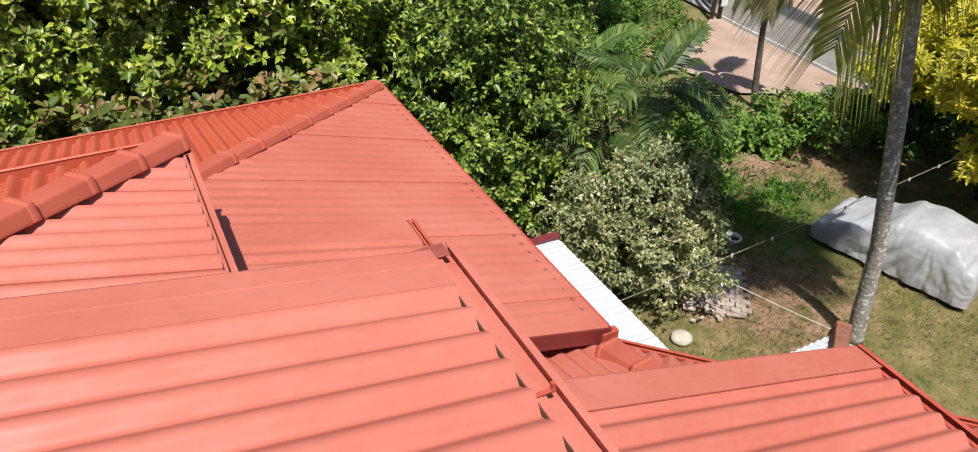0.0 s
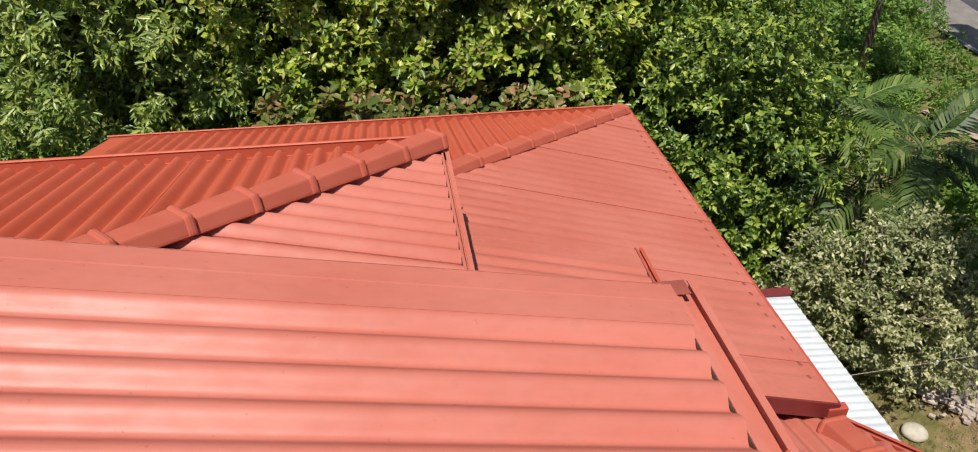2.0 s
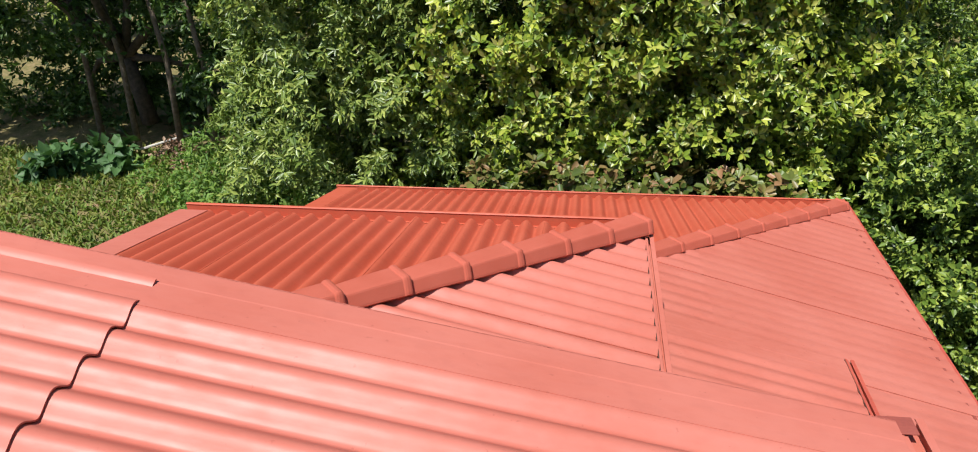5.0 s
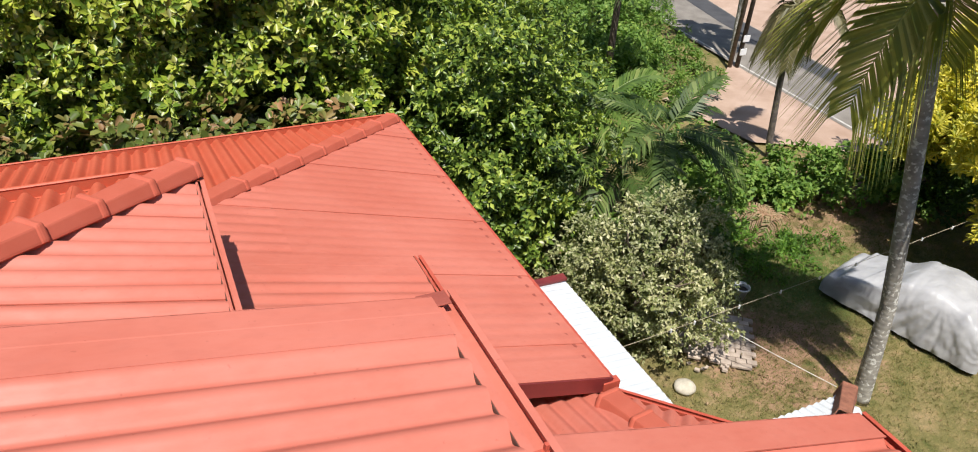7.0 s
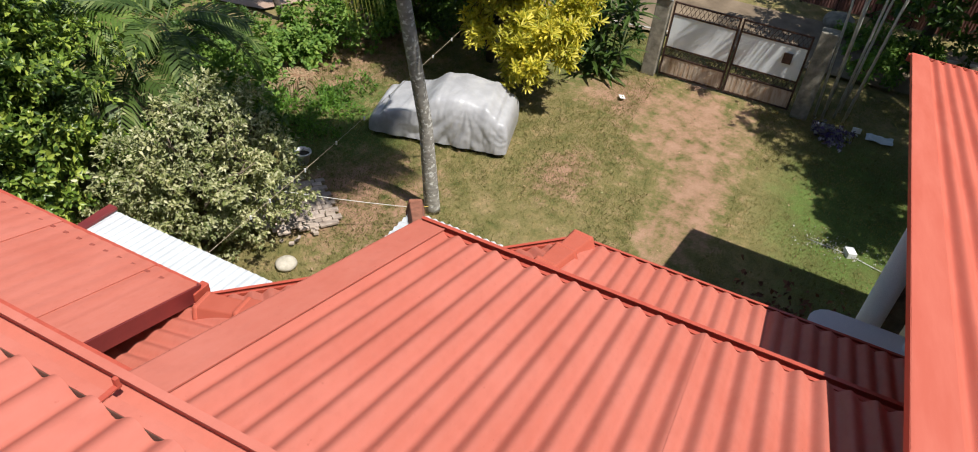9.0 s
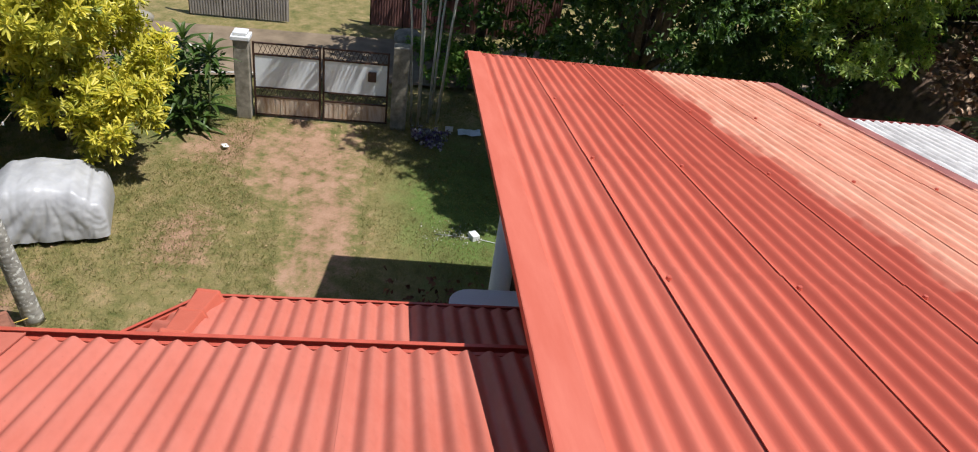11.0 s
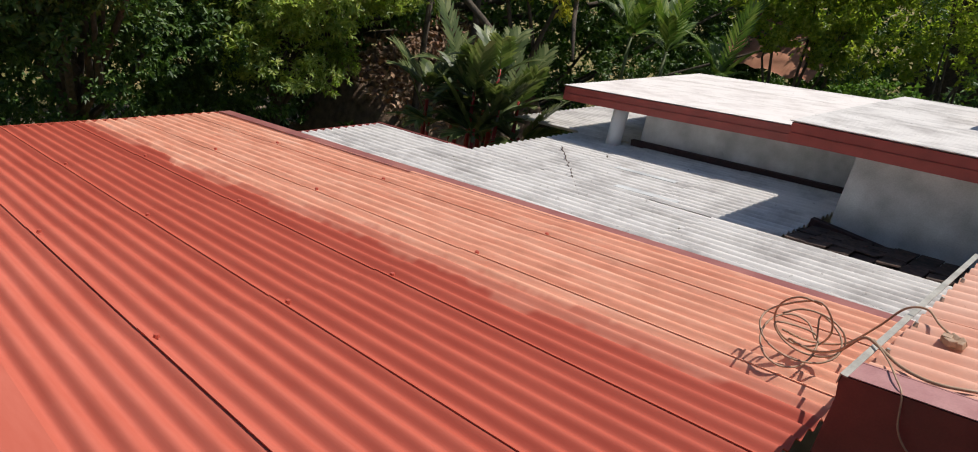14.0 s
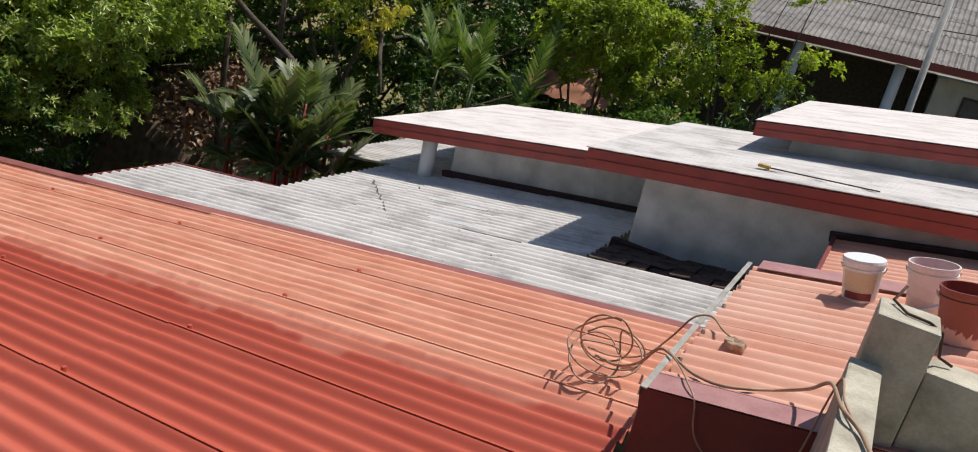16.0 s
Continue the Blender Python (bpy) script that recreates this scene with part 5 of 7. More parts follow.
for i, x in enumerate((-9.5, -10.6, -12.0, -13.2)):
    ob = thing("bare_trunk", "thin pale bare trunk in the shaded wood", "tree", group="bare trunks", at=(x, 16.6 + 0.3 * i, 0.9))
    bm = bmesh.new()
    tube(bm, [(x, 16.6 + 0.3 * i, 0.8), (x + 0.15, 16.6 + 0.3 * i, 3.0), (x - 0.1, 16.7 + 0.3 * i, 5.8)], [0.09, 0.07, 0.05], 7)
    part("trunk", bm, BARK, ob, smooth=True)

# dense fine-leaved tree at the roof corner
tree("fine_leaved_tree", "dense fine-leaved green tree at the corner of the lower roof", "tree", (5.4, 10.2, 0.0),
     [((5.3, 9.6, 2.0), (1.4, 1.4, 1.9)), ((4.9, 10.8, 2.9), (1.6, 1.5, 1.9)), ((6.2, 10.6, 1.9), (1.0, 1.2, 1.6)), ((4.5, 9.9, 1.2), (0.9, 1.0, 1.3)), ((5.5, 12.2, 2.6), (1.6, 1.5, 1.9))],
     46, (0.118, 0.06), L_FINE, seed=21, r0=0.12, per=9, face=0.6, droop=0.1, lump=0.55, inner=0.15)
tree("hillside_tree", "leafy green trees rising behind towards the lane", "tree", (8.5, 15.0, 0.0),
     [((7.0, 14.4, 1.9), (1.7, 1.5, 1.7)), ((9.6, 17.8, 1.1), (2.0, 2.0, 1.3)), ((6.0, 17.8, 3.6), (2.2, 2.0, 2.4)), ((9.2, 14.6, 1.0), (1.1, 1.0, 1.1)), ((8.4, 19.6, 2.4), (2.2, 1.8, 2.2))], 34, (0.13, 0.06), L_FINE, seed=22, r0=0.12, per=7, lump=0.5)
tree("creeper_bank", "sunlit creeper-covered bushes on the slope to the lane", "shrub", (11.0, 16.4, 0.0),
     [((11.2, 16.2, 0.6), (1.5, 1.5, 0.8)), ((12.4, 18.2, 0.7), (1.8, 1.8, 0.8)), ((13.6, 21.2, 0.8), (2.2, 2.4, 0.9)), ((10.2, 20.4, 1.2), (2.2, 2.0, 1.2)), ((7.6, 16.0, 1.6), (1.4, 1.2, 1.3))], 40, (0.14, 0.09), L_WEED, seed=25, r0=0.04, per=6, face=0.6)
tree("roadside_weeds", "rank green weeds along the lane's edge", "weeds", (14.5, 17.6, 0.0),
     [((14.4, 17.8, 0.35), (1.5, 1.7, 0.5)), ((13.2, 19.6, 0.6), (1.8, 1.8, 0.7)), ((15.6, 21.0, 0.45), (1.4, 2.2, 0.55)), ((12.6, 16.6, 0.6), (1.2, 1.2, 0.8)), ((16.6, 25.0, 0.6), (1.8, 3.0, 0.8)), ((13.7, 15.2, 0.2), (1.0, 0.8, 0.4)), ((15.0, 16.0, 0.2), (0.8, 1.0, 0.35)), ((12.0, 14.2, 0.35), (1.2, 0.8, 0.5))], 36, (0.16, 0.05), L_WEED, seed=23, r0=0.03, per=6)
tree("roadside_weeds", "patchy weeds on the far side of the sandy shoulder", "weeds", (25.5, 29.5, 0.0),
     [((25.2, 30.0, 0.15), (0.8, 1.6, 0.3)), ((26.3, 28.0, 0.12), (0.6, 1.4, 0.22)), ((24.7, 32.0, 0.2), (0.8, 1.4, 0.35))], 24, (0.2, 0.06), L_WEED, seed=26, r0=0.02, per=5, floor=0.05)
tree("far_trees", "hazy green trees far up the hillside", "tree", (14, 38, 0),
     [((10, 36, 5), (6, 3, 5)), ((2, 34, 7), (6, 3, 6)), ((19, 44, 5), (6, 3, 5)), ((-8, 32, 7), (7, 3, 7)), ((30, 46, 5), (8, 3, 5)), ((-20, 28, 7), (7, 4, 7)), ((12, 27, 3.0), (4.5, 2.6, 3.4))], 3.2, (0.42, 0.2), L_FINE, seed=24, r0=0.3, per=7)

# pale variegated bush
rng = random.Random(17)
sprigs = []
for i in range(22):
    a, e = rng.uniform(0, 6.28), rng.uniform(0.15, 1.3)
    d = Vector((math.cos(a) * math.cos(e), math.sin(a) * math.cos(e), math.sin(e)))
    for k in (0.98, 1.1, 1.2):
        p = Vector((6.6, 7.3, 1.3)) + Vector((d.x * 1.05 * k, d.y * 1.0 * k, d.z * 1.0 * k))
        sprigs.append((tuple(p), (0.10, 0.10, 0.10)))
tree("variegated_bush", "pale variegated bush beside the white awning", "shrub", (6.4, 7.3, 0.0),
     [((6.55, 7.3, 1.4), (1.0, 1.0, 0.95)), ((6.3, 6.9, 1.0), (0.75, 0.75, 0.8)), ((7.1, 6.95, 1.15), (0.7, 0.7, 0.8)), ((6.35, 8.0, 1.05), (0.75, 0.7, 0.8)), ((6.75, 7.4, 1.95), (0.35, 0.35, 0.4)), ((6.3, 7.2, 1.95), (0.3, 0.3, 0.35)), ((7.2, 7.5, 1.4), (0.4, 0.4, 0.4))] + sprigs,
     112, (0.075, 0.037), L_PALE, seed=31, r0=0.06, per=7, lump=0.65, inner=0.12, pit=0.26)

# bushes between yard and lane
tree("green_bush", "bright green creeper-covered bush along the yard's edge", "shrub", (12.4, 9.9, 0.0),
     [((12.6, 10.0, 0.45), (1.2, 0.8, 0.6)), ((13.9, 9.2, 0.5), (1.1, 0.8, 0.65)), ((11.3, 10.2, 0.4), (0.7, 0.6, 0.5)), ((15.2, 8.8, 0.7), (1.2, 1.0, 0.9)), ((11.9, 9.4, 0.3), (0.4, 0.4, 0.4))], 70, (0.12, 0.08), L_WEED, seed=33, r0=0.04, per=5)
tree("green_bush", "leafy green bush under the feathery palm", "shrub", (8.6, 9.0, 0.0),
     [((9.5, 9.3, 0.7), (0.55, 0.75, 0.9)), ((9.3, 8.7, 0.4), (0.45, 0.4, 0.6)), ((7.3, 8.3, 0.8), (0.7, 0.5, 0.8)), ((9.6, 10.2, 0.7), (0.5, 0.6, 0.8))], 70, (0.11, 0.06), L_WEED, seed=34, r0=0.04, per=6)
tree("lush_weeds", "bright green low weeds on the lawn before the bushes", "weeds", (10.8, 8.5, 0.0),
     [((10.6, 8.75, 0.05), (0.75, 0.5, 0.16)), ((11.35, 8.2, 0.05), (0.8, 0.4, 0.14)), ((10.1, 9.2, 0.1), (0.6, 0.5, 0.28)), ((11.0, 7.85, 0.03), (0.5, 0.3, 0.1)), ((10.0, 7.9, 0.03), (0.8, 0.5, 0.12)), ((9.7, 8.5, 0.05), (0.5, 0.5, 0.16))], 90, (0.11, 0.03), L_LUSH, seed=38, r0=0.012, per=6, face=0.3, floor=0.02)
tree("golden_tree", "golden-yellow leaved ornamental tree behind the covered car", "tree", (14.6, 6.4, 0.0),
     [((12.85, 4.95, 1.25), (0.55, 0.5, 0.5)), ((13.3, 4.55, 1.75), (0.75, 0.55, 0.6)), ((14.0, 4.35, 1.9), (0.7, 0.45, 0.5)), ((13.0, 5.35, 1.95), (0.6, 0.6, 0.5)), ((13.2, 6.3, 2.75), (0.85, 0.9, 0.5)), ((13.2, 7.6, 2.55), (0.75, 0.8, 0.5)),
      ((14.0, 8.5, 2.5), (0.8, 0.7, 0.55)), ((14.5, 6.6, 3.1), (1.3, 1.5, 0.8)), ((14.2, 5.3, 2.7), (1.1, 0.8, 0.75)), ((15.3, 8.3, 3.2), (1.2, 1.2, 0.8)), ((12.9, 5.9, 3.4), (0.9, 1.0, 0.5))],
     50, (0.17, 0.042), L_GOLD, DARKBARK, seed=35, r0=0.09, per=12, lump=0.6, inner=0.1, face=0.9, droop=0.0, cup=0.75, pit=0.25)
tree("dark_bush", "dark shaded bushes under the golden tree", "shrub", (15.2, 7.6, 0.0),
     [((15.6, 7.6, 0.8), (1.2, 1.6, 0.9)), ((16.4, 5.0, 0.8), (0.8, 1.4, 0.9)), ((17.0, 9.0, 1.2), (1.2, 1.6, 1.2))], 30, (0.14, 0.07), L_DARK, DARKBARK, seed=36, r0=0.04, per=6)


# ---- palms ----
def frond_mesh(name, base, way, length, lift, sag, leaflets, llen, lwid, material, parent, seed=0, vee=0.5, hang=0.35, reach=1.0, fwd=0.45):
    """One feather frond: a curved midrib with paired leaflets that hang a little."""
    rng = random.Random(seed)
    base, way = Vector(base), Vector(way).normalized()
    flat = Vector((way.x, way.y, 0)).normalized()
    side = flat.cross(Vector((0, 0, 1)))
    verts, faces = [], []
    spine = []
    for i in range(13):
        t = i / 12
        spine.append(base + flat * (length * reach * (t - 0.18 * t * t * sag)) + Vector((0, 0, length * (lift * t - sag * 0.75 * t * t))))
    for i, p in enumerate(spine):
        r = 0.022 * (1 - i / 13) * max(0.6, length / 2.2)
        o = len(verts)
        verts += [p + side * r, p + Vector((0, 0, r)), p - side * r, p - Vector((0, 0, r))]
        if i:
            for k in range(4):
                faces.append((o - 4 + k, o - 4 + (k + 1) % 4, o + (k + 1) % 4, o + k))
    for s in (-1, 1):
        for i in range(leaflets):
            t = 0.14 + 0.86 * (i + rng.random() * 0.5) / leaflets
            f = t * 12
            k = min(int(f), 11)
            p = spine[k].lerp(spine[k + 1], f - k)
            along = (spine[k + 1] - spine[k]).normalized()
            L = llen * (0.55 + 0.6 * math.sin(math.pi * min(1, t * 0.9 + 0.08))) * rng.uniform(0.85, 1.1)
            upv = side.cross(along) * s
            upv = upv if upv.z > 0 else -upv
            d = (side * s * 0.85 + along * (fwd + 0.6 * t) + upv * vee * 0.5).normalized()
            mid_ = p + d * L * 0.5
            tip = p + d * L + Vector((0, 0, -L * hang)) + along * L * 0.1
            w = along * lwid * 0.5
            o = len(verts)
            verts += [p - w * 0.5, p + w * 0.5, mid_ + w, tip, mid_ - w]
            faces += [(o, o + 1, o + 2, o + 4), (o + 4, o + 2, o + 3)]
    return raw(name, verts, faces, material, parent)


def feather_palm(name, label, base, stems, material, bark, frond_len, count, leaflet, seed=0, group="", r=0.05, lift=0.75, sag=0.75, n=26, vee=0.5, hang=0.35, fwd=0.45, reach=1.0, shaft=None):
    rng = random.Random(seed)
    ob = thing(name, label, "palm", group=group, at=base)
    for j, (dx, dy, h) in enumerate(stems):
        b = Vector(base) + Vector((dx * 0.4, dy * 0.4, 0))
        top = Vector(base) + Vector((dx, dy, h))
        bm = bmesh.new()
        tube(bm, [b, b.lerp(top, 0.5) + Vector((dx * -0.1, dy * -0.1, 0)), top], [r * 1.2, r, r * 0.8], 9)
        part("trunk", bm, bark, ob, smooth=True)
        if shaft:
            part("crownshaft", tube(bmesh.new(), [b.lerp(top, 0.74), b.lerp(top, 0.8), top + Vector((0, 0, 0.12))], [r * 1.15, r * 1.3, r * 0.7], 9), shaft, ob, smooth=True)
        for i in range(count):
            a = i * 2.399 + rng.uniform(-0.3, 0.3) + j
            lf = lift * rng.uniform(0.35, 1.25) * (1.25 - 0.9 * i / count)
            frond_mesh("frond", top, (math.cos(a), math.sin(a), 0), frond_len * rng.uniform(0.8, 1.1), lf, sag * rng.uniform(0.7, 1.15), n, leaflet[0], leaflet[1], material, ob, seed * 100 + j * 20 + i, vee, hang, reach, fwd)
    return ob


GREENSTEM = surface("green_palm_stem", (0.10, 0.13, 0.05), (0.22, 0.24, 0.11), scale=8, rough=0.6)
REDSTEM = surface("red_palm_stem", (0.32, 0.02, 0.015), (0.45, 0.04, 0.03), scale=8, rough=0.4)
PALESTEM = surface("pale_ringed_stem", (0.46, 0.44, 0.38), (0.68, 0.66, 0.59), scale=12, rough=0.8)
tree("dark_bush", "dark shaded bushes behind the feathery palms", "shrub", (8.9, 10.6, 0.0),
     [((10.6, 11.2, 0.5), (0.9, 0.7, 0.7)), ((7.0, 11.6, 1.1), (0.9, 0.8, 1.2)), ((11.6, 11.5, 0.4), (0.7, 0.6, 0.6)), ((8.9, 8.5, 0.4), (0.4, 0.4, 0.5))], 50, (0.13, 0.06), L_DARK, DARKBARK, seed=37, r0=0.04, per=6)
feather_palm("feathery_palm", "clump of feathery dark green palms beyond the bush", (8.3, 9.55, 0.0), [(0.1, 0.0, 2.35), (-0.75, 0.1, 1.8)], L_ARECA, DARKBARK, 1.85, 11, (0.46, 0.066), seed=2, lift=0.66, sag=0.85, hang=0.35, n=24, r=0.045)
feather_palm("drooping_palm", "palm with long drooping fronds above the hedge", (11.1, 15.3, 0.0), [(0.0, 0.0, 4.0)], L_ARECA, DARKBARK, 2.0, 13, (0.6, 0.05), seed=4, lift=0.6, sag=1.05, hang=0.35, n=28, r=0.09, reach=0.75)
feather_palm("feathery_palm", "taller feathery palm with upright sunlit fronds", (7.55, 10.6, 0.0), [(0.1, 0.1, 2.5)], L_PALM, GREENSTEM, 1.6, 9, (0.46, 0.066), seed=3, lift=0.9, sag=0.85, hang=0.3, n=24, r=0.045)


# coconut palm: leaning ringed trunk
def coconut(label, pts, radii, crown_at, fronds, flen, seed, material=L_COCO, bark=None):
    ob = thing("coconut_palm", label, "palm", at=pts[0])
    P = [Vector(p) for p in pts]
    fine, rad = [], []
    for i in range(len(P) - 1):
        for k in range(14):
            t = k / 14
            fine.append(P[i].lerp(P[i + 1], t))
            rad.append((radii[i] * (1 - t) + radii[i + 1] * t) * (1.0 + (0.008 if k % 2 else 0.0)))
    fine.append(P[-1])
    rad.append(radii[-1])
    bm = bmesh.new()
    tube(bm, fine, rad, 14)
    part("trunk", bm, bark or COCOBARK, ob, smooth=True)
    rng = random.Random(seed)
    for i, (az, lf, sg, reach) in enumerate(fronds):
        a = radians(az)
        frond_mesh("frond", crown_at, (math.cos(a), math.sin(a), 0), flen * rng.uniform(0.92, 1.08), lf, sg, 50, 0.39 * flen * (1.0 if flen > 2.2 else 0.62), 0.06, material, ob, seed + i, vee=0.15, hang=0.55, reach=reach)
    return ob


def lichen_bark():
    m, nt, bsdf, ln = mat_nodes("lichened_palm_bark")
    v = coords(nt, 1.0)
    base = ramp(nt, noise_tex(nt, v, 6, 5), [(0.3, (0.20, 0.185, 0.165)), (0.7, (0.38, 0.36, 0.32))])
    spots = ramp(nt, noise_tex(nt, v, 13, 3), [(0.56, (0, 0, 0)), (0.62, (1, 1, 1))])
    rings = nt.nodes.new("ShaderNodeTexWave")
    rings.bands_direction = "Z"
    rings.inputs["Scale"].default_value = 3.2
    rings.inputs["Distortion"].default_value = 2.0
    ln.new(v, rings.inputs["Vector"])
    c = mix(nt, 0.14, base, ramp(nt, rings.outputs["Fac"], [(0.2, (0.45, 0.42, 0.4)), (0.6, (1, 1, 1))]), "MULTIPLY")
    ln.new(mix(nt, spots, c, (0.60, 0.59, 0.55)), bsdf.inputs["Base Color"])
    bsdf.inputs["Roughness"].default_value = 0.95
    bump(nt, bsdf, rings.outputs["Fac"], 0.25, 0.008)
    return m


COCOBARK = lichen_bark()
DARKRING = surface("brown_ringed_palm_bark", (0.085, 0.07, 0.06), (0.21, 0.175, 0.15), scale=9, fine=50, rough=0.95, bump_s=0.6, bump_d=0.015)
L_DRYPALM = leaf_material("half_dry_palm_leaflet", [(0.085, 0.085, 0.03), (0.15, 0.14, 0.055), (0.23, 0.20, 0.10)], rough=0.5, glow=0.2)
coconut("coconut palm with lichen-spotted trunk leaning over the yard", [(9.02, 4.72, 0.0), (8.84, 4.81, 1.79), (8.42, 4.95, 3.77), (7.94, 4.97, 5.23), (7.66, 5.01, 6.05)], [0.14, 0.108, 0.102, 0.098, 0.09], (7.64, 5.03, 6.14),
        [(182, 0.16, 0.85, 0.38), (110, 0.35, 0.9, 0.55), (20, 0.25, 0.9, 0.7), (335, 0.3, 0.9, 0.9), (45, 0.6, 0.85, 0.6), (300, 0.7, 0.8, 1.0), (255, 0.95, 0.7, 0.9), (100, 1.0, 0.6, 0.8), (200, 1.1, 0.6, 0.7), (320, 0.95, 0.55, 1.0), (345, 1.05, 0.55, 0.6), (285, 1.0, 0.55, 1.0), (310, 1.3, 0.45, 1.0), (245, 1.1, 0.55, 1.0), (270, 1.25, 0.5, 1.0), (220, 1.3, 0.5, 1.0)], 2.45, 40)
coconut("slim coconut palm standing between yard and lane", [(13.54, 11.5, 0.0), (13.42, 11.56, 0.5), (13.3, 11.62, 1.8), (13.16, 11.66, 3.6)], [0.11, 0.078, 0.068, 0.062], (13.15, 11.66, 3.7),
        [(150, 0.05, 1.0, 0.42), (190, 0.1, 1.05, 0.36), (330, 0.1, 1.0, 0.42), (60, 0.3, 1.0, 0.45), (240, 0.05, 1.0, 0.3), (300, 0.5, 0.9, 0.8), (100, 0.7, 0.8, 0.9), (20, 0.8, 0.8, 0.9)], 1.75, 70, L_DRYPALM, DARKRING)
coconut("slim palm beside the street poles", [(17.6, 17.6, 0.0), (17.5, 17.7, 2.4), (17.4, 17.8, 4.0)], [0.11, 0.09, 0.085], (17.4, 17.8, 4.1), [(i * 45, 0.25 + 0.2 * (i % 3), 1.0, 0.9) for i in range(8)], 2.0, 90, L_PALM)

feather_palm("slender_palm", "cluster of slender pale-trunked palms beside the gate", (16.5, -1.0, 0.0), [(0.5, -0.3, 5.2), (0.9, -0.9, 5.6), (-0.2, 0.3, 4.8), (0.1, 0.7, 5.0), (1.2, 0.2, 5.4), (0.3, -0.8, 5.0), (1.4, -0.5, 4.7)], L_PALM, PALESTEM, 1.7, 4, (0.5, 0.05), seed=8, r=0.026, lift=1.0)


def strap_plant(label, base, stems, material, seed=0):
    """Clump of cane stems, each topped by a rosette of long folded strap leaves."""
    rng = random.Random(seed)
    ob = thing("cordyline", label, "plant", at=base)
    for dx, dy, h, count in stems:
        top = Vector(base) + Vector((dx, dy, h))
        part("cane", tube(bmesh.new(), [Vector(base) + Vector((dx * 0.5, dy * 0.5, 0)), top], [0.025, 0.02], 7), GREENSTEM, ob, smooth=True)
        for i in range(count):
            a = i * 2.4 + rng.uniform(-0.2, 0.2)
            up = 1.35 - 1.25 * i / count + rng.uniform(-0.15, 0.15)
            L = rng.uniform(0.5, 0.75)
            out = Vector((math.cos(a), math.sin(a), 0))
            side = Vector((-math.sin(a), math.cos(a), 0))
            root = top - Vector((0, 0, 0.3 * i / count))
            verts, faces = [], []
            for k in range(6):
                t = k / 5
                p = root + out * L * (math.cos(up) * t + 0.18 * t * t) + Vector((0, 0, L * (math.sin(up) * t - 0.42 * t * t)))
                w = 0.048 * (math.sin(math.pi * (0.12 + 0.86 * t)) ** 0.8)
                verts += [p + side * w + Vector((0, 0, w * 0.5)), p, p - side * w + Vector((0, 0, w * 0.5))]
                if k:
                    o = 3 * k
                    faces += [(o - 3, o - 2, o + 1, o), (o - 2, o - 1, o + 2, o + 1)]
            raw("leaf", verts, faces, material, ob)
    return ob


strap_plant("dark green clump of long strap leaves beside the gate post", (15.5, 3.85, 0.0), [(0.0, 0.1, 0.35, 16), (-0.2, 0.35, 0.6, 16), (0.25, -0.15, 0.7, 18), (0.1, 0.35, 1.1, 18), (0.35, 0.05, 1.45, 20), (0.2, -0.25, 1.75, 20), (0.45, 0.35, 1.9, 20)], L_STRAP, seed=9)
for k, (x, y, h) in enumerate(((8.35, -9.25, 4.7), (8.2, -9.6, 5.1), (8.6, -9.8, 4.4), (9.05, -9.55, 4.9), (9.4, -9.2, 4.5), (7.95, -9.95, 4.6))):
    feather_palm("lipstick_palm", "lipstick palm with red stems by the white roof", (x, y, 0.0), [(0.08, 0.0, h), (-0.15, 0.1, h * 0.88)], L_LIP, GREENSTEM, 0.92, 6, (0.36, 0.13), seed=50 + k, group="lipstick palms", r=0.035, lift=1.25, sag=0.6, n=12, vee=0.25, hang=0.10, fwd=0.8, reach=0.85, shaft=REDSTEM)
for k, (x, y, h) in enumerate(((10.3, -16.4, 5.2), (9.3, -16.5, 5.1), (8.05, -17.0, 4.75))):
    feather_palm("broad_palm", "broad-leaved young palm behind the annex", (x, y, 0.0), [(0.0, 0.0, h)], L_PALM, GREENSTEM, 1.25, 9, (0.42, 0.10), seed=60 + k, r=0.05, lift=1.5, sag=0.55, n=16, vee=0.4, hang=0.15, fwd=0.9, reach=0.7)

# ---- trees beyond the wing ----
tree("dark_tree", "dark shade tree overhanging the track by the fence", "tree", (21.0, -2.6, 0.0),
     [((20.4, -1.6, 4.2), (1.9, 1.8, 1.3)), ((21.0, -3.6, 4.8), (2.0, 1.8, 1.4))], 22, (0.18, 0.075), L_DARK, DARKBARK, seed=70, r0=0.15, per=7, lump=0.5)
tree("green_bush", "small leafy bush at the foot of the brown fence", "shrub", (20.6, -2.6, 0.0),
     [((20.4, -2.3, 0.35), (0.6, 0.8, 0.5)), ((21.2, -1.4, 0.3), (0.5, 0.7, 0.4)), ((19.2, -1.7, 0.5), (0.6, 0.6, 0.7))], 44, (0.14, 0.07), L_WEED, seed=79, r0=0.03, per=6)
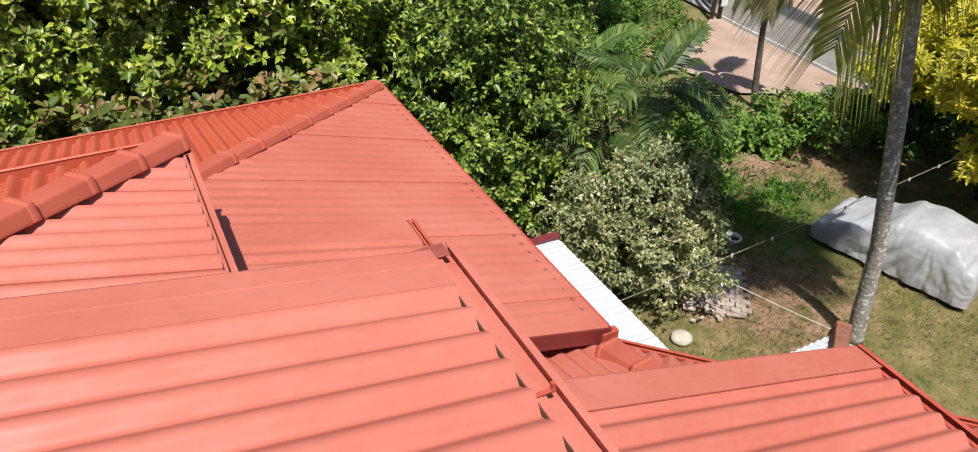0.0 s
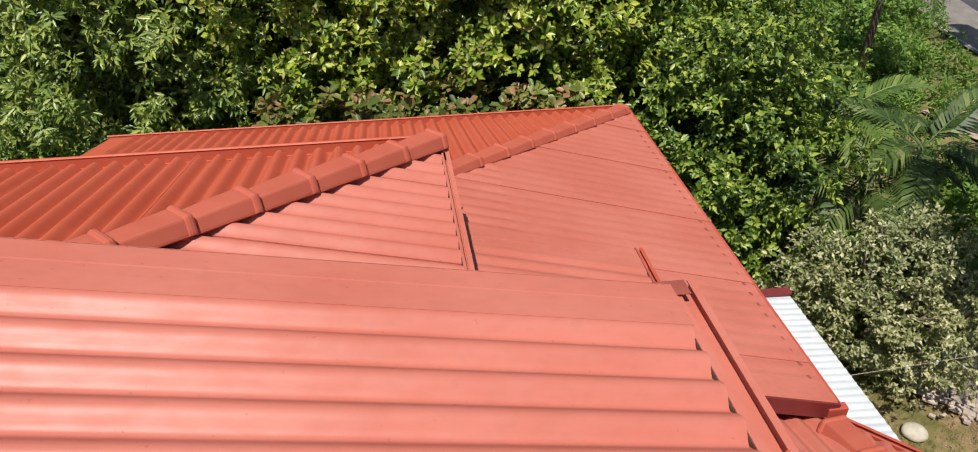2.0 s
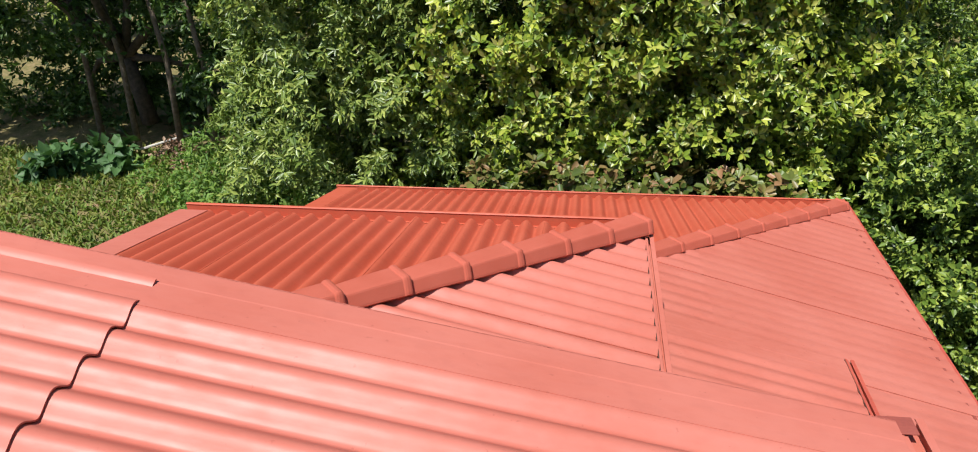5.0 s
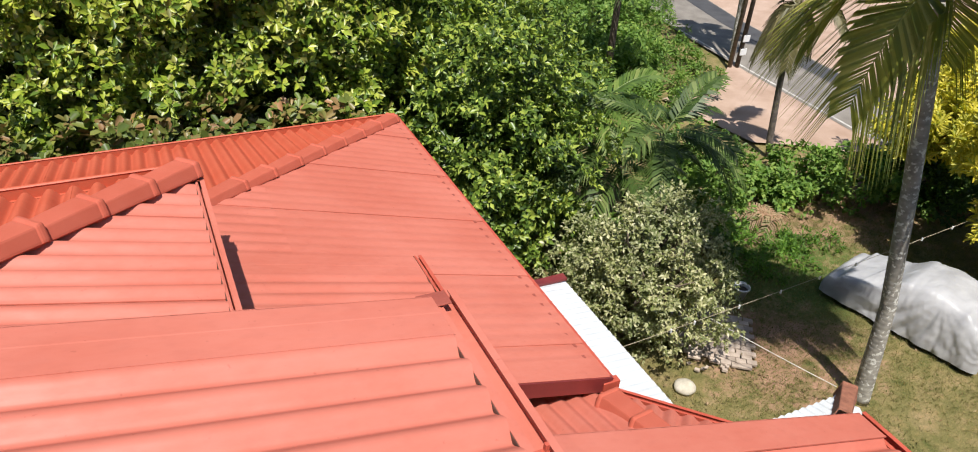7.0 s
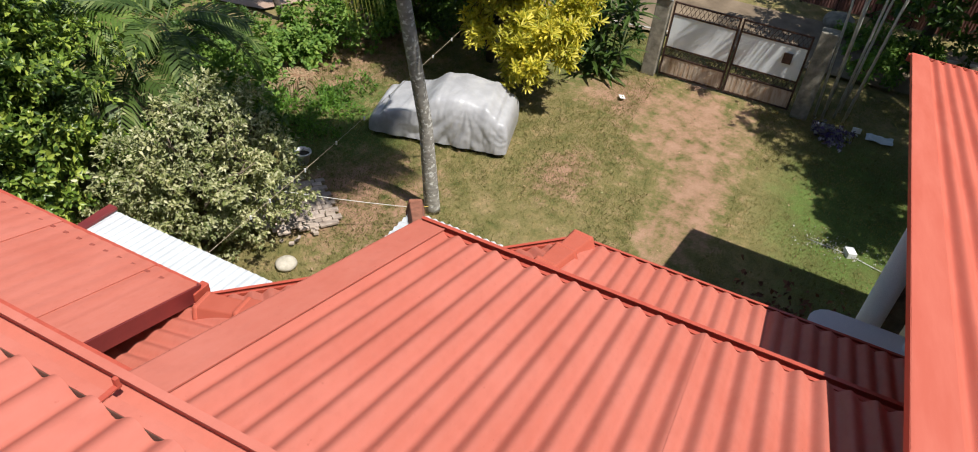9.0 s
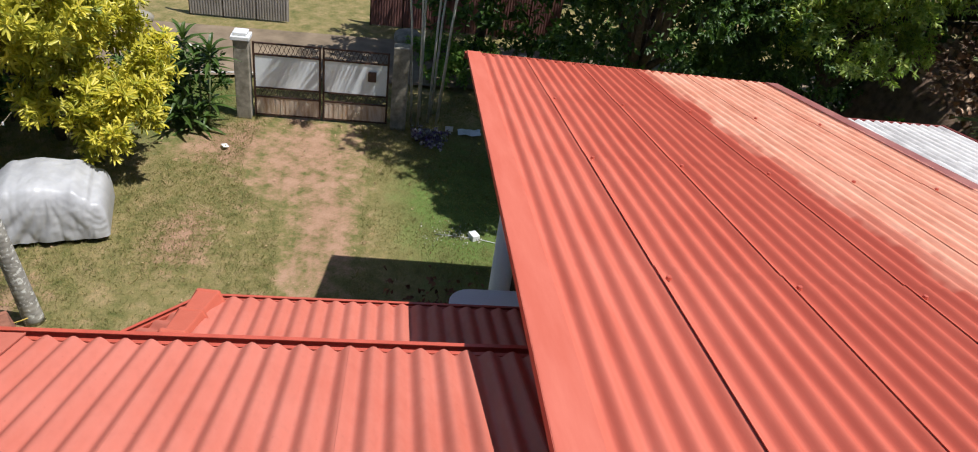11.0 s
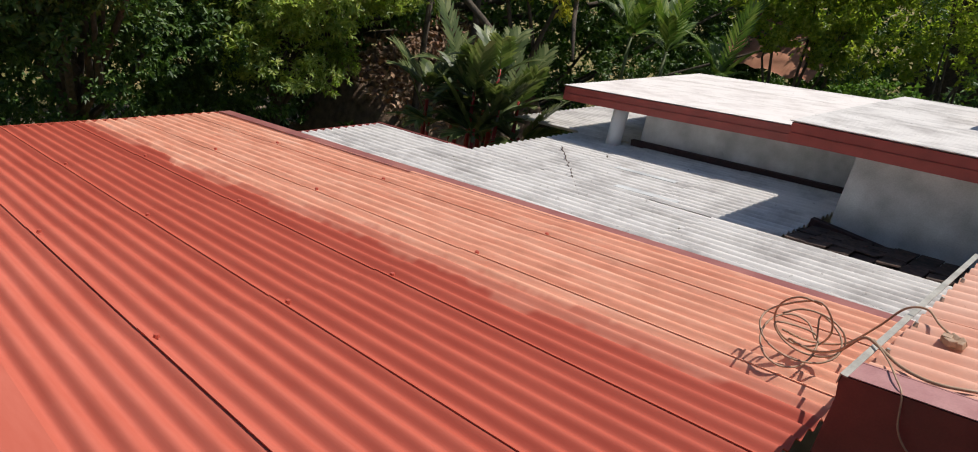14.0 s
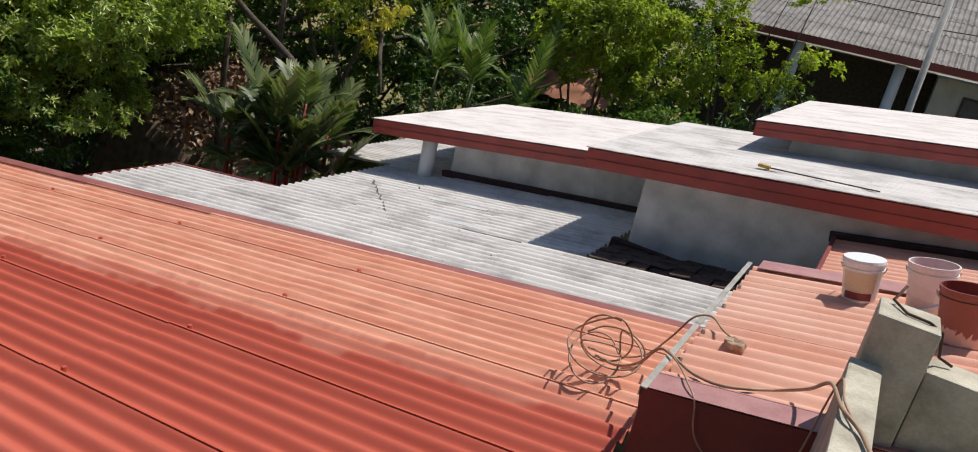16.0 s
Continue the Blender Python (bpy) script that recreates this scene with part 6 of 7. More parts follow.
# Crowns after the third are added, mostly out of view, to shade the lawn.
tree("dark_tree", "dense dark tree beyond the far eave, with crowns added for lawn shade", "tree", (15.4, -5.4, 0.0),
     [((14.9, -5.2, 4.6), (2.0, 2.2, 2.6)), ((15.6, -7.8, 4.4), (2.0, 2.0, 2.8)), ((16.0, -5.6, 7.5), (2.6, 3.0, 2.4)), ((13.4, -4.3, 5.2), (1.5, 1.3, 1.2)), ((15.4, -3.3, 6.6), (1.7, 1.4, 1.2)), ((13.9, -3.7, 5.7), (1.3, 0.9, 0.8)), ((15.2, -4.2, 5.6), (1.2, 1.0, 0.9)), ((12.3, -4.7, 6.4), (1.2, 0.8, 0.5)), ((12.0, -4.3, 5.7), (1.0, 0.8, 0.45)), ((11.6, -4.7, 6.1), (0.9, 0.7, 0.45)), ((12.1, -5.2, 6.6), (1.1, 0.8, 0.4)), ((13.7, -5.2, 6.4), (1.2, 0.8, 0.4)), ((11.2, -5.3, 6.6), (0.9, 0.7, 0.35))], 32, (0.14, 0.06), L_DARK, DARKBARK, seed=71, r0=0.16, per=7, lump=0.5)
# The crown at 9.6 is added above the visible part to cast shade below.
tree("dark_tree", "dense green tree with feathery sprays beside the wing", "tree", (15.6, -9.6, 0.0),
     [((14.0, -9.2, 3.9), (1.2, 1.4, 0.55)), ((14.9, -9.9, 5.0), (1.6, 1.7, 0.6)), ((15.6, -10.4, 6.3), (1.9, 1.9, 0.7)), ((14.2, -11.6, 5.6), (1.3, 1.1, 0.6)), ((14.6, -8.0, 5.9), (1.2, 1.1, 0.6)), ((13.6, -10.6, 6.6), (1.4, 1.3, 0.6)), ((15.9, -12.6, 9.6), (2.0, 1.6, 0.9)), ((14.4, -8.8, 4.9), (1.3, 1.2, 0.6)), ((13.4, -9.9, 5.4), (1.0, 1.1, 0.5))], 54, (0.13, 0.042), L_SPRAY, DARKBARK, seed=72, r0=0.16, per=9, lump=0.5, inner=0.15, face=0.7)
tree("dark_tree", "shadowy tree mass closing the garden", "tree", (20.5, -8.0, 0.0),
     [((20.0, -4.0, 4.2), (2.0, 2.6, 4.0)), ((20.5, -9.0, 4.0), (2.4, 3.0, 4.0)), ((19.5, -14.5, 5.0), (2.6, 3.2, 5.0)), ((16.5, -19.0, 5.0), (3.2, 2.4, 5.0)), ((12.5, -26.0, 6.0), (3.4, 1.6, 5.0)), ((9.9, -27.6, 6.4), (1.9, 1.3, 3.2)), ((16.0, -27.5, 6.0), (4.0, 1.8, 6.0)), ((11.5, -31.0, 7.0), (4.0, 2.0, 6.0)), ((21.0, -21.5, 6.0), (3.0, 3.2, 6.0)), ((28.5, -6.0, 3.0), (1.8, 4.0, 3.2)), ((28.0, 0.5, 2.4), (1.5, 3.2, 2.4))], 11, (0.24, 0.11), L_DARK, DARKBARK, seed=73, r0=0.25, per=7)
tree("yellowing_tree", "spreading tree with some yellow leaves behind the white roof", "tree", (12.6, -15.0, 0.0),
     [((12.4, -15.2, 6.9), (1.8, 1.6, 0.9)), ((11.4, -15.6, 7.6), (1.6, 1.5, 0.8)), ((13.6, -14.4, 7.6), (2.0, 1.8, 1.2))], 30, (0.14, 0.06), L_LIME, DARKBARK, seed=74, r0=0.13, per=6, inner=0.1, lump=0.5)
tree("autumn_shrub", "dry brownish shrubs under the trees", "shrub", (13.6, -12.8, 0.0),
     [((13.4, -12.6, 1.0), (1.2, 1.6, 1.0)), ((14.2, -9.0, 0.9), (0.8, 1.4, 0.9)), ((13.0, -15.5, 1.0), (1.2, 1.4, 1.0))], 24, (0.14, 0.07), L_DRY, DARKBARK, seed=75, r0=0.04, per=6)
tree("round_tree", "sunlit small tree behind the annex roofs", "tree", (7.3, -19.0, 0.0),
     [((7.2, -18.8, 7.0), (1.2, 1.0, 1.0)), ((6.4, -19.1, 6.2), (0.95, 0.9, 0.85)), ((7.9, -18.8, 6.3), (0.8, 0.8, 0.7)), ((6.8, -18.8, 7.55), (1.0, 0.8, 0.55)), ((8.1, -18.6, 7.1), (0.6, 0.6, 0.45)), ((5.75, -19.3, 7.3), (0.5, 0.5, 0.45))], 76, (0.105, 0.055), L_LIME, DARKBARK, seed=76, r0=0.1, per=7, lump=0.6, inner=0.15, face=0.6)
tree("round_tree", "yellow-green small tree beside the neighbour's house", "tree", (4.4, -20.4, 0.0),
     [((4.6, -20.0, 7.3), (0.8, 0.7, 0.9)), ((3.7, -20.2, 6.6), (0.75, 0.7, 0.6)), ((4.9, -20.0, 6.2), (0.6, 0.6, 0.7)), ((2.35, -20.4, 7.3), (0.55, 0.4, 0.25)), ((4.5, -20.0, 8.2), (0.45, 0.45, 0.35)), ((3.3, -20.3, 8.75), (0.5, 0.4, 0.14)), ((2.7, -20.4, 9.05), (0.5, 0.4, 0.14)), ((2.9, -20.3, 6.7), (0.4, 0.4, 0.25))], 48, (0.105, 0.05), L_LIME, DARKBARK, seed=77, r0=0.09, per=7, lump=0.7, inner=0.1, face=0.6)
tree("dark_bush", "dark bushes behind the annex roofs", "shrub", (6.0, -18.4, 0.0),
     [((8.6, -18.4, 2.4), (1.6, 1.2, 1.9)), ((5.2, -18.8, 3.0), (2.0, 1.0, 2.2)), ((2.6, -19.4, 3.2), (2.0, 1.0, 2.2)), ((10.6, -18.0, 2.4), (1.5, 1.2, 2.2))], 34, (0.13, 0.065), L_DARK, DARKBARK, seed=78, r0=0.06, per=6)

tree("dark_tree", "dark shrubs filling the gap beyond the white roof", "shrub", (14.5, -14.0, 0.0),
     [((13.0, -10.0, 1.2), (0.9, 1.0, 1.1)), ((12.6, -17.2, 2.6), (1.8, 1.4, 2.6)), ((16.8, -13.4, 6.2), (2.4, 2.2, 2.0)), ((13.6, -18.6, 6.2), (2.4, 1.6, 2.6)), ((12.0, -20.4, 5.6), (1.8, 1.4, 3.0)), ((18.4, -11.5, 3.0), (1.6, 3.0, 3.0)), ((8.0, -21.2, 2.6), (2.0, 1.0, 2.0)), ((3.0, -23.0, 4.0), (2.2, 1.2, 2.6)), ((11.2, -23.4, 5.2), (1.6, 1.0, 3.2)), ((6.6, -23.6, 6.0), (1.4, 0.9, 2.4)), ((9.2, -24.6, 7.4), (2.4, 0.8, 1.6))], 24, (0.16, 0.075), L_DARK, DARKBARK, seed=81, r0=0.1, per=7)
ob = thing("litter_bank", "bank covered in brown fallen leaves under the trees", "ground", kind="structure")
bm = bmesh.new()
bmesh.ops.create_grid(bm, x_segments=30, y_segments=30, size=1.0)
for v in bm.verts:
    a, b = v.co.x, v.co.y
    x, y = 14.6 + 2.6 * a, -14.2 + 3.0 * b
    v.co = Vector((x, y, 2.2 + 0.36 * ((x - 13.2) * 0.7 - (y + 12.2) * 0.7) + 0.25 * noise.noise((x * 0.9, y * 0.9, 2.0)) - 2.4 * max(0.0, max(abs(a), abs(b)) - 0.7) / 0.3))
part("bank", bm, surface("leaf_litter_soil", (0.10, 0.06, 0.04), (0.34, 0.23, 0.16), scale=5, fine=50, rough=0.95, bump_s=0.8, bump_d=0.03), ob, smooth=True)
rng = np.random.default_rng(15)
u, w = rng.uniform(-0.75, 0.75, (2, 1500))
x, y = 14.6 + 2.6 * u, -14.2 + 3.0 * w
pts = np.stack([x, y, 2.35 + 0.36 * ((x - 13.2) * 0.7 - (y + 12.2) * 0.7)], 1)
L_BROWN = leaf_material("brown_fallen_leaf", [(0.16, 0.08, 0.045), (0.34, 0.20, 0.12), (0.52, 0.38, 0.27)], glow=0.05, rough=0.8)
tagged(leaves_mesh("fallen_leaves", pts, np.tile([0, 0, 1.0], (1500, 1)), 0.2, 0.12, L_BROWN, per=1), "brown fallen leaves strewn over the bank", "leaves", kind="stuff")
for k, (x, y) in enumerate(((13.4, -12.6), (12.8, -13.6))):
    ob = thing("thin_tree", "thin dark tree trunk among the palms", "tree", group="dark trunks", at=(x, y, 0))
    part("trunk", tube(bmesh.new(), [(x, y, 0), (x + 0.1, y, 3.0), (x + 0.3, y - 0.2, 7.0)], [0.11, 0.09, 0.06], 8), DARKBARK, ob, smooth=True)
ob = thing("leaning_tree", "dark bare trunk leaning over the palms", "tree", at=(9.8, -12.4, 0))
part("trunk", tube(bmesh.new(), smooth_path([(9.8, -12.4, 0), (10.1, -12.2, 2.6), (10.55, -12.0, 4.6), (10.8, -12.0, 5.15), (11.6, -12.0, 5.6), (12.5, -12.0, 6.05), (13.6, -12.0, 6.9), (14.2, -12.2, 8.4)], 5), [0.10 - 0.0014 * i for i in range(36)], 8), DARKBARK, ob, smooth=True)
tree("green_bush", "bright green shrub sprouting behind the annex roof", "shrub", (4.8, -17.9, 3.6),
     [((5.3, -17.7, 5.0), (0.5, 0.4, 0.35)), ((4.6, -17.7, 5.35), (0.45, 0.4, 0.35)), ((4.0, -17.7, 5.45), (0.4, 0.35, 0.25))], 60, (0.12, 0.07), L_WEED, seed=85, r0=0.03, per=6, floor=0.5)
ob = thing("yellow_branch", "drooping branch of yellowed leaves above the palms", "branch", at=(10.6, -14.0, 6.0))
part("branch", tube(bmesh.new(), [(9.3, -12.9, 5.0), (10.0, -13.6, 5.6), (10.9, -14.6, 6.6), (12.0, -15.0, 7.2)], [0.03, 0.05, 0.07, 0.1], 7), DARKBARK, ob, smooth=True)
P, O = crown_points([((10.4, -13.9, 6.25), (0.35, 0.35, 0.4)), ((9.9, -13.6, 6.8), (0.5, 0.4, 0.3)), ((10.9, -14.2, 5.8), (0.25, 0.25, 0.35))], 30, 6)
leaves_mesh("leaves", P, O, 0.15, 0.06, L_GOLD, ob, per=5, face=0.5, droop=0.4)


# ---- gate ----
GATE_WHITE = surface("pale_blue_gate_sheet", (0.74, 0.80, 0.85), (0.84, 0.88, 0.91), scale=2.5, rough=0.22, bump_s=0.04, spec=0.6)
GATE_RUST = surface("rust_stained_ribbed_sheet", (0.40, 0.25, 0.15), (0.70, 0.62, 0.53), scale=3.5, rough=0.8, stretch=(1, 3, 0.6))
POST = surface("mossy_concrete_post", (0.16, 0.145, 0.11), (0.36, 0.33, 0.27), scale=6, rough=0.95, bump_s=0.6)
gate = thing("driveway_gate", "double steel gate of pale sheets with rusty mesh bands", "gate", at=(16.4, 1.4, 0))
gx, g0, g1, gh = 16.34, -0.14, 2.86, 1.80
gm = (g0 + g1) / 2
for a, b in ((g0, gm - 0.02), (gm + 0.02, g1)):
    bm = bmesh.new()
    for y in (a, b - 0.04):
        block(bm, (gx - 0.02, y, 0.06), (gx + 0.02, y + 0.04, gh))
    for z in (0.06, 0.50, 0.72, 1.50, gh - 0.04):
        block(bm, (gx - 0.018, a + 0.04, z), (gx + 0.018, b - 0.04, z + 0.035))
    leaf = part("gate_leaf", bm, RUST, gate)
    boxed("sheet", (gx - 0.006, a + 0.045, 0.755), (gx + 0.006, b - 0.045, 1.50), GATE_WHITE, leaf, bevel=0.002)
    bm = bmesh.new()
    n = 26
    for i in range(n):
        y = a + 0.045 + (b - a - 0.09) * i / n
        block(bm, (gx - (0.012 if i % 2 else 0.004), y, 0.10), (gx + 0.006, y + (b - a - 0.09) / n, 0.495))
    part("ribbed_panel", bm, GATE_RUST, leaf)
    for z0, z1 in ((0.535, 0.72), (1.535, gh - 0.04)):
        bm = bmesh.new()
        step = 0.1
        y = a + 0.05
        while y < b - 0.14:
            for s0, s1 in ((z0, z1), (z1, z0)):
                tube(bm, [(gx, y, s0), (gx, y + step, s1)], 0.006, 4)
            y += step
        part("mesh_band", bm, RUST, leaf)
boxed("lock_box", (gx - 0.07, 0.14, 1.10), (gx - 0.01, 0.33, 1.33), RUST, gate, "dark rusty lock box", bevel=0.01)
for y, h, w, cap in ((3.08, 1.85, 0.32, True), (-0.40, 2.0, 0.36, False)):
    ob = thing("gate_post", "mossy square concrete gate post" + (" with white cap" if cap else ""), "post", group="gate posts", at=(gx, y, 0))
    bm = bmesh.new()
    block(bm, (gx - w / 2, y - w / 2, 0), (gx + w / 2, y + w / 2, h), None, 0.02)
    part("shaft", bm, POST, ob)
    if cap:
        bm = bmesh.new()
        block(bm, (gx - 0.2, y - 0.2, h), (gx + 0.2, y + 0.2, h + 0.09), None, 0.015)
        block(bm, (gx - 0.15, y - 0.15, h + 0.09), (gx + 0.15, y + 0.15, h + 0.17), None, 0.02)
        part("cap", bm, WHITE_PAINT, ob, "weathered white cap")

# fences across the lane
FENCE = surface("brown_fence_sheet", (0.17, 0.07, 0.06), (0.29, 0.14, 0.12), scale=2, rough=0.6)
FENCE_GREY = surface("grey_brown_gate_sheet", (0.30, 0.27, 0.245), (0.42, 0.38, 0.345), scale=2, rough=0.55)


def sheet_fence(name, label, y0, y1, x, h, material):
    ob = thing(name, label, "fence", at=(x, (y0 + y1) / 2, 0))
    n = max(2, round((y1 - y0) / 0.95))
    for i in range(n):
        a = y0 + (y1 - y0) * i / n
        b = y0 + (y1 - y0) * (i + 1) / n - 0.03
        k = 24
        prof = [(a, -0.012)]
        for j in range(k):
            w = (b - a) / k
            prof += [(a + (j + 0.1) * w, 0.03 if j % 2 else 0.0), (a + (j + 0.9) * w, 0.03 if j % 2 else 0.0)]
        prof.append((b, -0.012))
        bm = extrude([(a - py, d) for py, d in prof], (x, a, 0.05), (x, a, h), up=(-1, 0, 0))
        part("panel", bm, material, ob)
        boxed("fence_post", (x + 0.02, b - 0.02, 0), (x + 0.08, b + 0.04, h + 0.05), RUST, ob)
    return ob


sheet_fence("sheet_fence", "reddish-brown ribbed steel fence across the lane", -5.4, 0.6, 23.4, 1.5, FENCE)
planks = thing("plank_stack", "low stack of pale planks by the brown fence", "planks", at=(21.0, -3.6, 0))
BOARD = surface("pale_raw_plank", (0.42, 0.34, 0.25), (0.60, 0.51, 0.40), scale=4, rough=0.85)
for i, (dx, dz, turn) in enumerate(((0.0, 0.0, 4), (0.26, 0.0, -3), (0.5, 0.0, 2), (0.12, 0.09, -6), (0.38, 0.09, 7), (0.22, 0.18, 12))):
    boxed("plank", (-0.11, -0.75, 0.0), (0.11, 0.75, 0.085), BOARD, planks, bevel=0.006, m=pose(20.8 + dx, -3.6, dz + 0.03, 0, 0, turn))
sheet_fence("sheet_gate", "grey-brown ribbed steel gate across the lane", 3.0, 5.9, 22.9, 1.75, FENCE_GREY)
for x, y, s in ((22.2, -0.6, 0.45), (21.8, 7.0, 0.4)):
    ob = thing("rock", "grey field stone at the fence foot", "rock", group="fence stones", at=(x, y, 0))
    bm = bmesh.new()
    bmesh.ops.create_icosphere(bm, subdivisions=3, radius=s)
    for v in bm.verts:
        v.co *= 1 + 0.22 * noise.noise(v.co * 2.2 + Vector((x, y, 0)))
        v.co.z *= 0.6
    bmesh.ops.translate(bm, vec=(x, y, s * 0.3), verts=bm.verts)
    part("stone", bm, POST, ob, smooth=True)

# ---- covered car ----
car = thing("covered_car", "small car under a creased silver cover on the lawn", "car", at=(11.35, 5.75, 0))
ca = math.atan2(-2.77, 0.71)
cc = Vector((11.43, 5.83, 0))
L = 2.56


def car_height(u):
    """Height of the covered outline along the length, 0 at the bonnet end."""
    for (u0, h0), (u1, h1) in zip(CAR_LINE, CAR_LINE[1:]):
        if u <= u1:
            t = (u - u0) / (u1 - u0)
            t = t * t * (3 - 2 * t)
            return h0 + (h1 - h0) * t
    return CAR_LINE[-1][1]


CAR_LINE = [(0.0, 0.48), (0.05, 0.60), (0.27, 0.71), (0.50, 1.03), (0.66, 1.07), (0.88, 0.99), (0.97, 0.86), (1.0, 0.76)]
nu, nv = 130, 84
verts, faces = [], []
for i in range(nu + 1):
    for j in range(nv + 1):
        u, w = i / nu, j / nv * 2 - 1
        h = car_height(min(1.0, max(0.0, (u - 0.11) / 0.78)))
        across, sgn = abs(w), (1 if w > 0 else -1)
        end = max(0.0, (0.11 - u) / 0.11, (u - 0.89) / 0.11)
        inset = 0.13 * min(1.0, max(0.0, (h - 0.7) / 0.4))
        flat = 0.62 - inset
        if across < 0.45:
            y, z = across / 0.45 * flat, h - 0.035 * (across / 0.45) ** 2
        else:
            t = (across - 0.45) / 0.55
            y = flat + (0.70 - flat) * (1 - (1 - min(1.0, t * 1.5)) ** 2)
            z = (h - 0.035) * (1 - t ** 1.35) + 0.10 * t
        x = (min(max(u, 0.11), 0.89) - 0.5) / 0.78 * (L - 0.24)
        if end:
            x += math.copysign(0.22 * (1 - (1 - end) ** 2.2) - 0.05 * max(0.0, end - 0.7), u - 0.5)
            z = z * (1 - end ** 2.2) + 0.10 * end ** 2.2
            y *= 1 - 0.16 * end ** 1.5
        low = max(0.0, 1 - z / max(h, 0.1))
        # long slack folds that fan out from the roof corners, and small creases
        fan = math.atan2(z - 1.0, x - 0.55) * 9.0 + 2.2 * noise.noise((x * 1.4, z * 1.4, sgn * 3.0))
        fold = 0.042 * (abs(math.sin(fan)) - 0.5) * min(1.0, low * 1.8) * max(0.0, 1 - abs(x + 0.1) * 0.5)
        fold += 0.030 * noise.noise((x * 4.5, y * 4.5 + z * 2, 2.0)) + 0.024 * (abs(noise.noise((x * 9, z * 9 + y * 7, 5.0))) - 0.2)
        y += fold * (0.3 + low) * 1.3
        z = max(0.06, z + fold * 0.5)
        verts.append(Matrix.Rotation(ca, 3, "Z") @ Vector((x, y * sgn, z)) + cc)
for i in range(nu):
    for j in range(nv):
        a = i * (nv + 1) + j
        faces.append((a, a + nv + 1, a + nv + 2, a + 1))
raw("cover", verts, faces, TARP, car, "creased silver tarpaulin", smooth=True)
TYRE = surface("black_tyre", (0.015, 0.015, 0.016), (0.035, 0.035, 0.035), rough=0.8)
for u in (-0.62, 0.62):
    for s in (-1, 1):
        bm = bmesh.new()
        m = Matrix.Translation(cc) @ Matrix.Rotation(ca, 4, "Z") @ Matrix.Translation((u * L / 2, s * 0.54, 0.24)) @ Matrix.Rotation(radians(90), 4, "X")
        bmesh.ops.create_cone(bm, cap_ends=True, segments=20, radius1=0.24, radius2=0.24, depth=0.15, matrix=m)
        part("tyre", bm, TYRE, car)

# ---- small yard things ----
pot = thing("plant_pot", "white plastic flower pot standing on the lawn", "pot", at=(8.98, 7.4, 0))
bm = bmesh.new()
rings = []
for r, z in ((0.09, 0.0), (0.13, 0.21), (0.15, 0.215), (0.152, 0.25), (0.137, 0.252), (0.125, 0.19), (0.09, 0.02)):
    rings.append([bm.verts.new((8.98 + r * math.cos(k * math.tau / 20), 7.4 + r * math.sin(k * math.tau / 20), z)) for k in range(20)])
for a, b in zip(rings, rings[1:]):
    for k in range(20):
        bm.faces.new((a[k], a[(k + 1) % 20], b[(k + 1) % 20], b[k]))
bm.faces.new(rings[0][::-1])
part("body", bm, WHITE_PAINT, pot, smooth=True)
bm = bmesh.new()
bmesh.ops.create_cone(bm, cap_ends=True, segments=20, radius1=0.10, radius2=0.122, depth=0.12, matrix=Matrix.Translation((8.98, 7.4, 0.12)))
part("soil", bm, surface("wet_potting_soil", (0.02, 0.016, 0.012), (0.05, 0.038, 0.028), scale=30, rough=0.95), pot, "dark soil")
P, O = crown_points([((8.98, 7.4, 0.34), (0.09, 0.09, 0.08))], 30, 3)
leaves_mesh("plant", P, O, 0.07, 0.02, L_DARK, pot, per=2)
for x, y, s, lab in ((6.6, 5.9, 0.16, "pale rounded garden stone on the grass"), (5.9, 5.6, 0.12, "small pale stone below the bush"), (5.7, 5.9, 0.1, "small pale stone below the bush")):
    ob = thing("garden_stone", lab, "stone", at=(x, y, 0))
    bm = bmesh.new()
    bmesh.ops.create_icosphere(bm, subdivisions=3, radius=s)
    for v in bm.verts:
        v.co *= 1 + 0.2 * noise.noise(v.co * 5 + Vector((x, y, 0)))
        v.co.z *= 0.62
    bmesh.ops.translate(bm, vec=(x, y, s * 0.42), verts=bm.verts)
    part("stone", bm, surface("pale_stone", (0.42, 0.38, 0.30), (0.62, 0.57, 0.48), scale=8, rough=0.9), ob, smooth=True)

# heap of pale paving slabs under the bush
SLAB = surface("dusty_paving_brick", (0.36, 0.285, 0.23), (0.58, 0.48, 0.405), scale=6, rough=0.95, vary=0.22)
heap = thing("paving_patch", "uneven patch of laid pale dusty paving bricks", "paving", at=(7.7, 6.6, 0))
random.seed(21)
along = Vector((0.78, -0.62, 0)).normalized()
cross = Vector((0.62, 0.78, 0)).normalized()
for i in range(14):
    for j in range(9):
        if random.random() < 0.04 or (i + j < 3) or (i > 11 and j > 6):
            continue
        p = Vector((6.78, 6.72, 0)) + along * (j * 0.165 + (0.08 if i % 2 else 0.0) + random.uniform(-0.012, 0.012)) + cross * (i * 0.108 + random.uniform(-0.008, 0.008))
        m = pose(p.x, p.y, random.uniform(0.03, 0.042), random.uniform(-2, 2), random.uniform(-2, 2), -38.5 + random.uniform(-3, 3))
        boxed("paving_brick", (-0.080, -0.051, 0.0), (0.080, 0.051, 0.04), SLAB, heap, bevel=0.007, m=m)
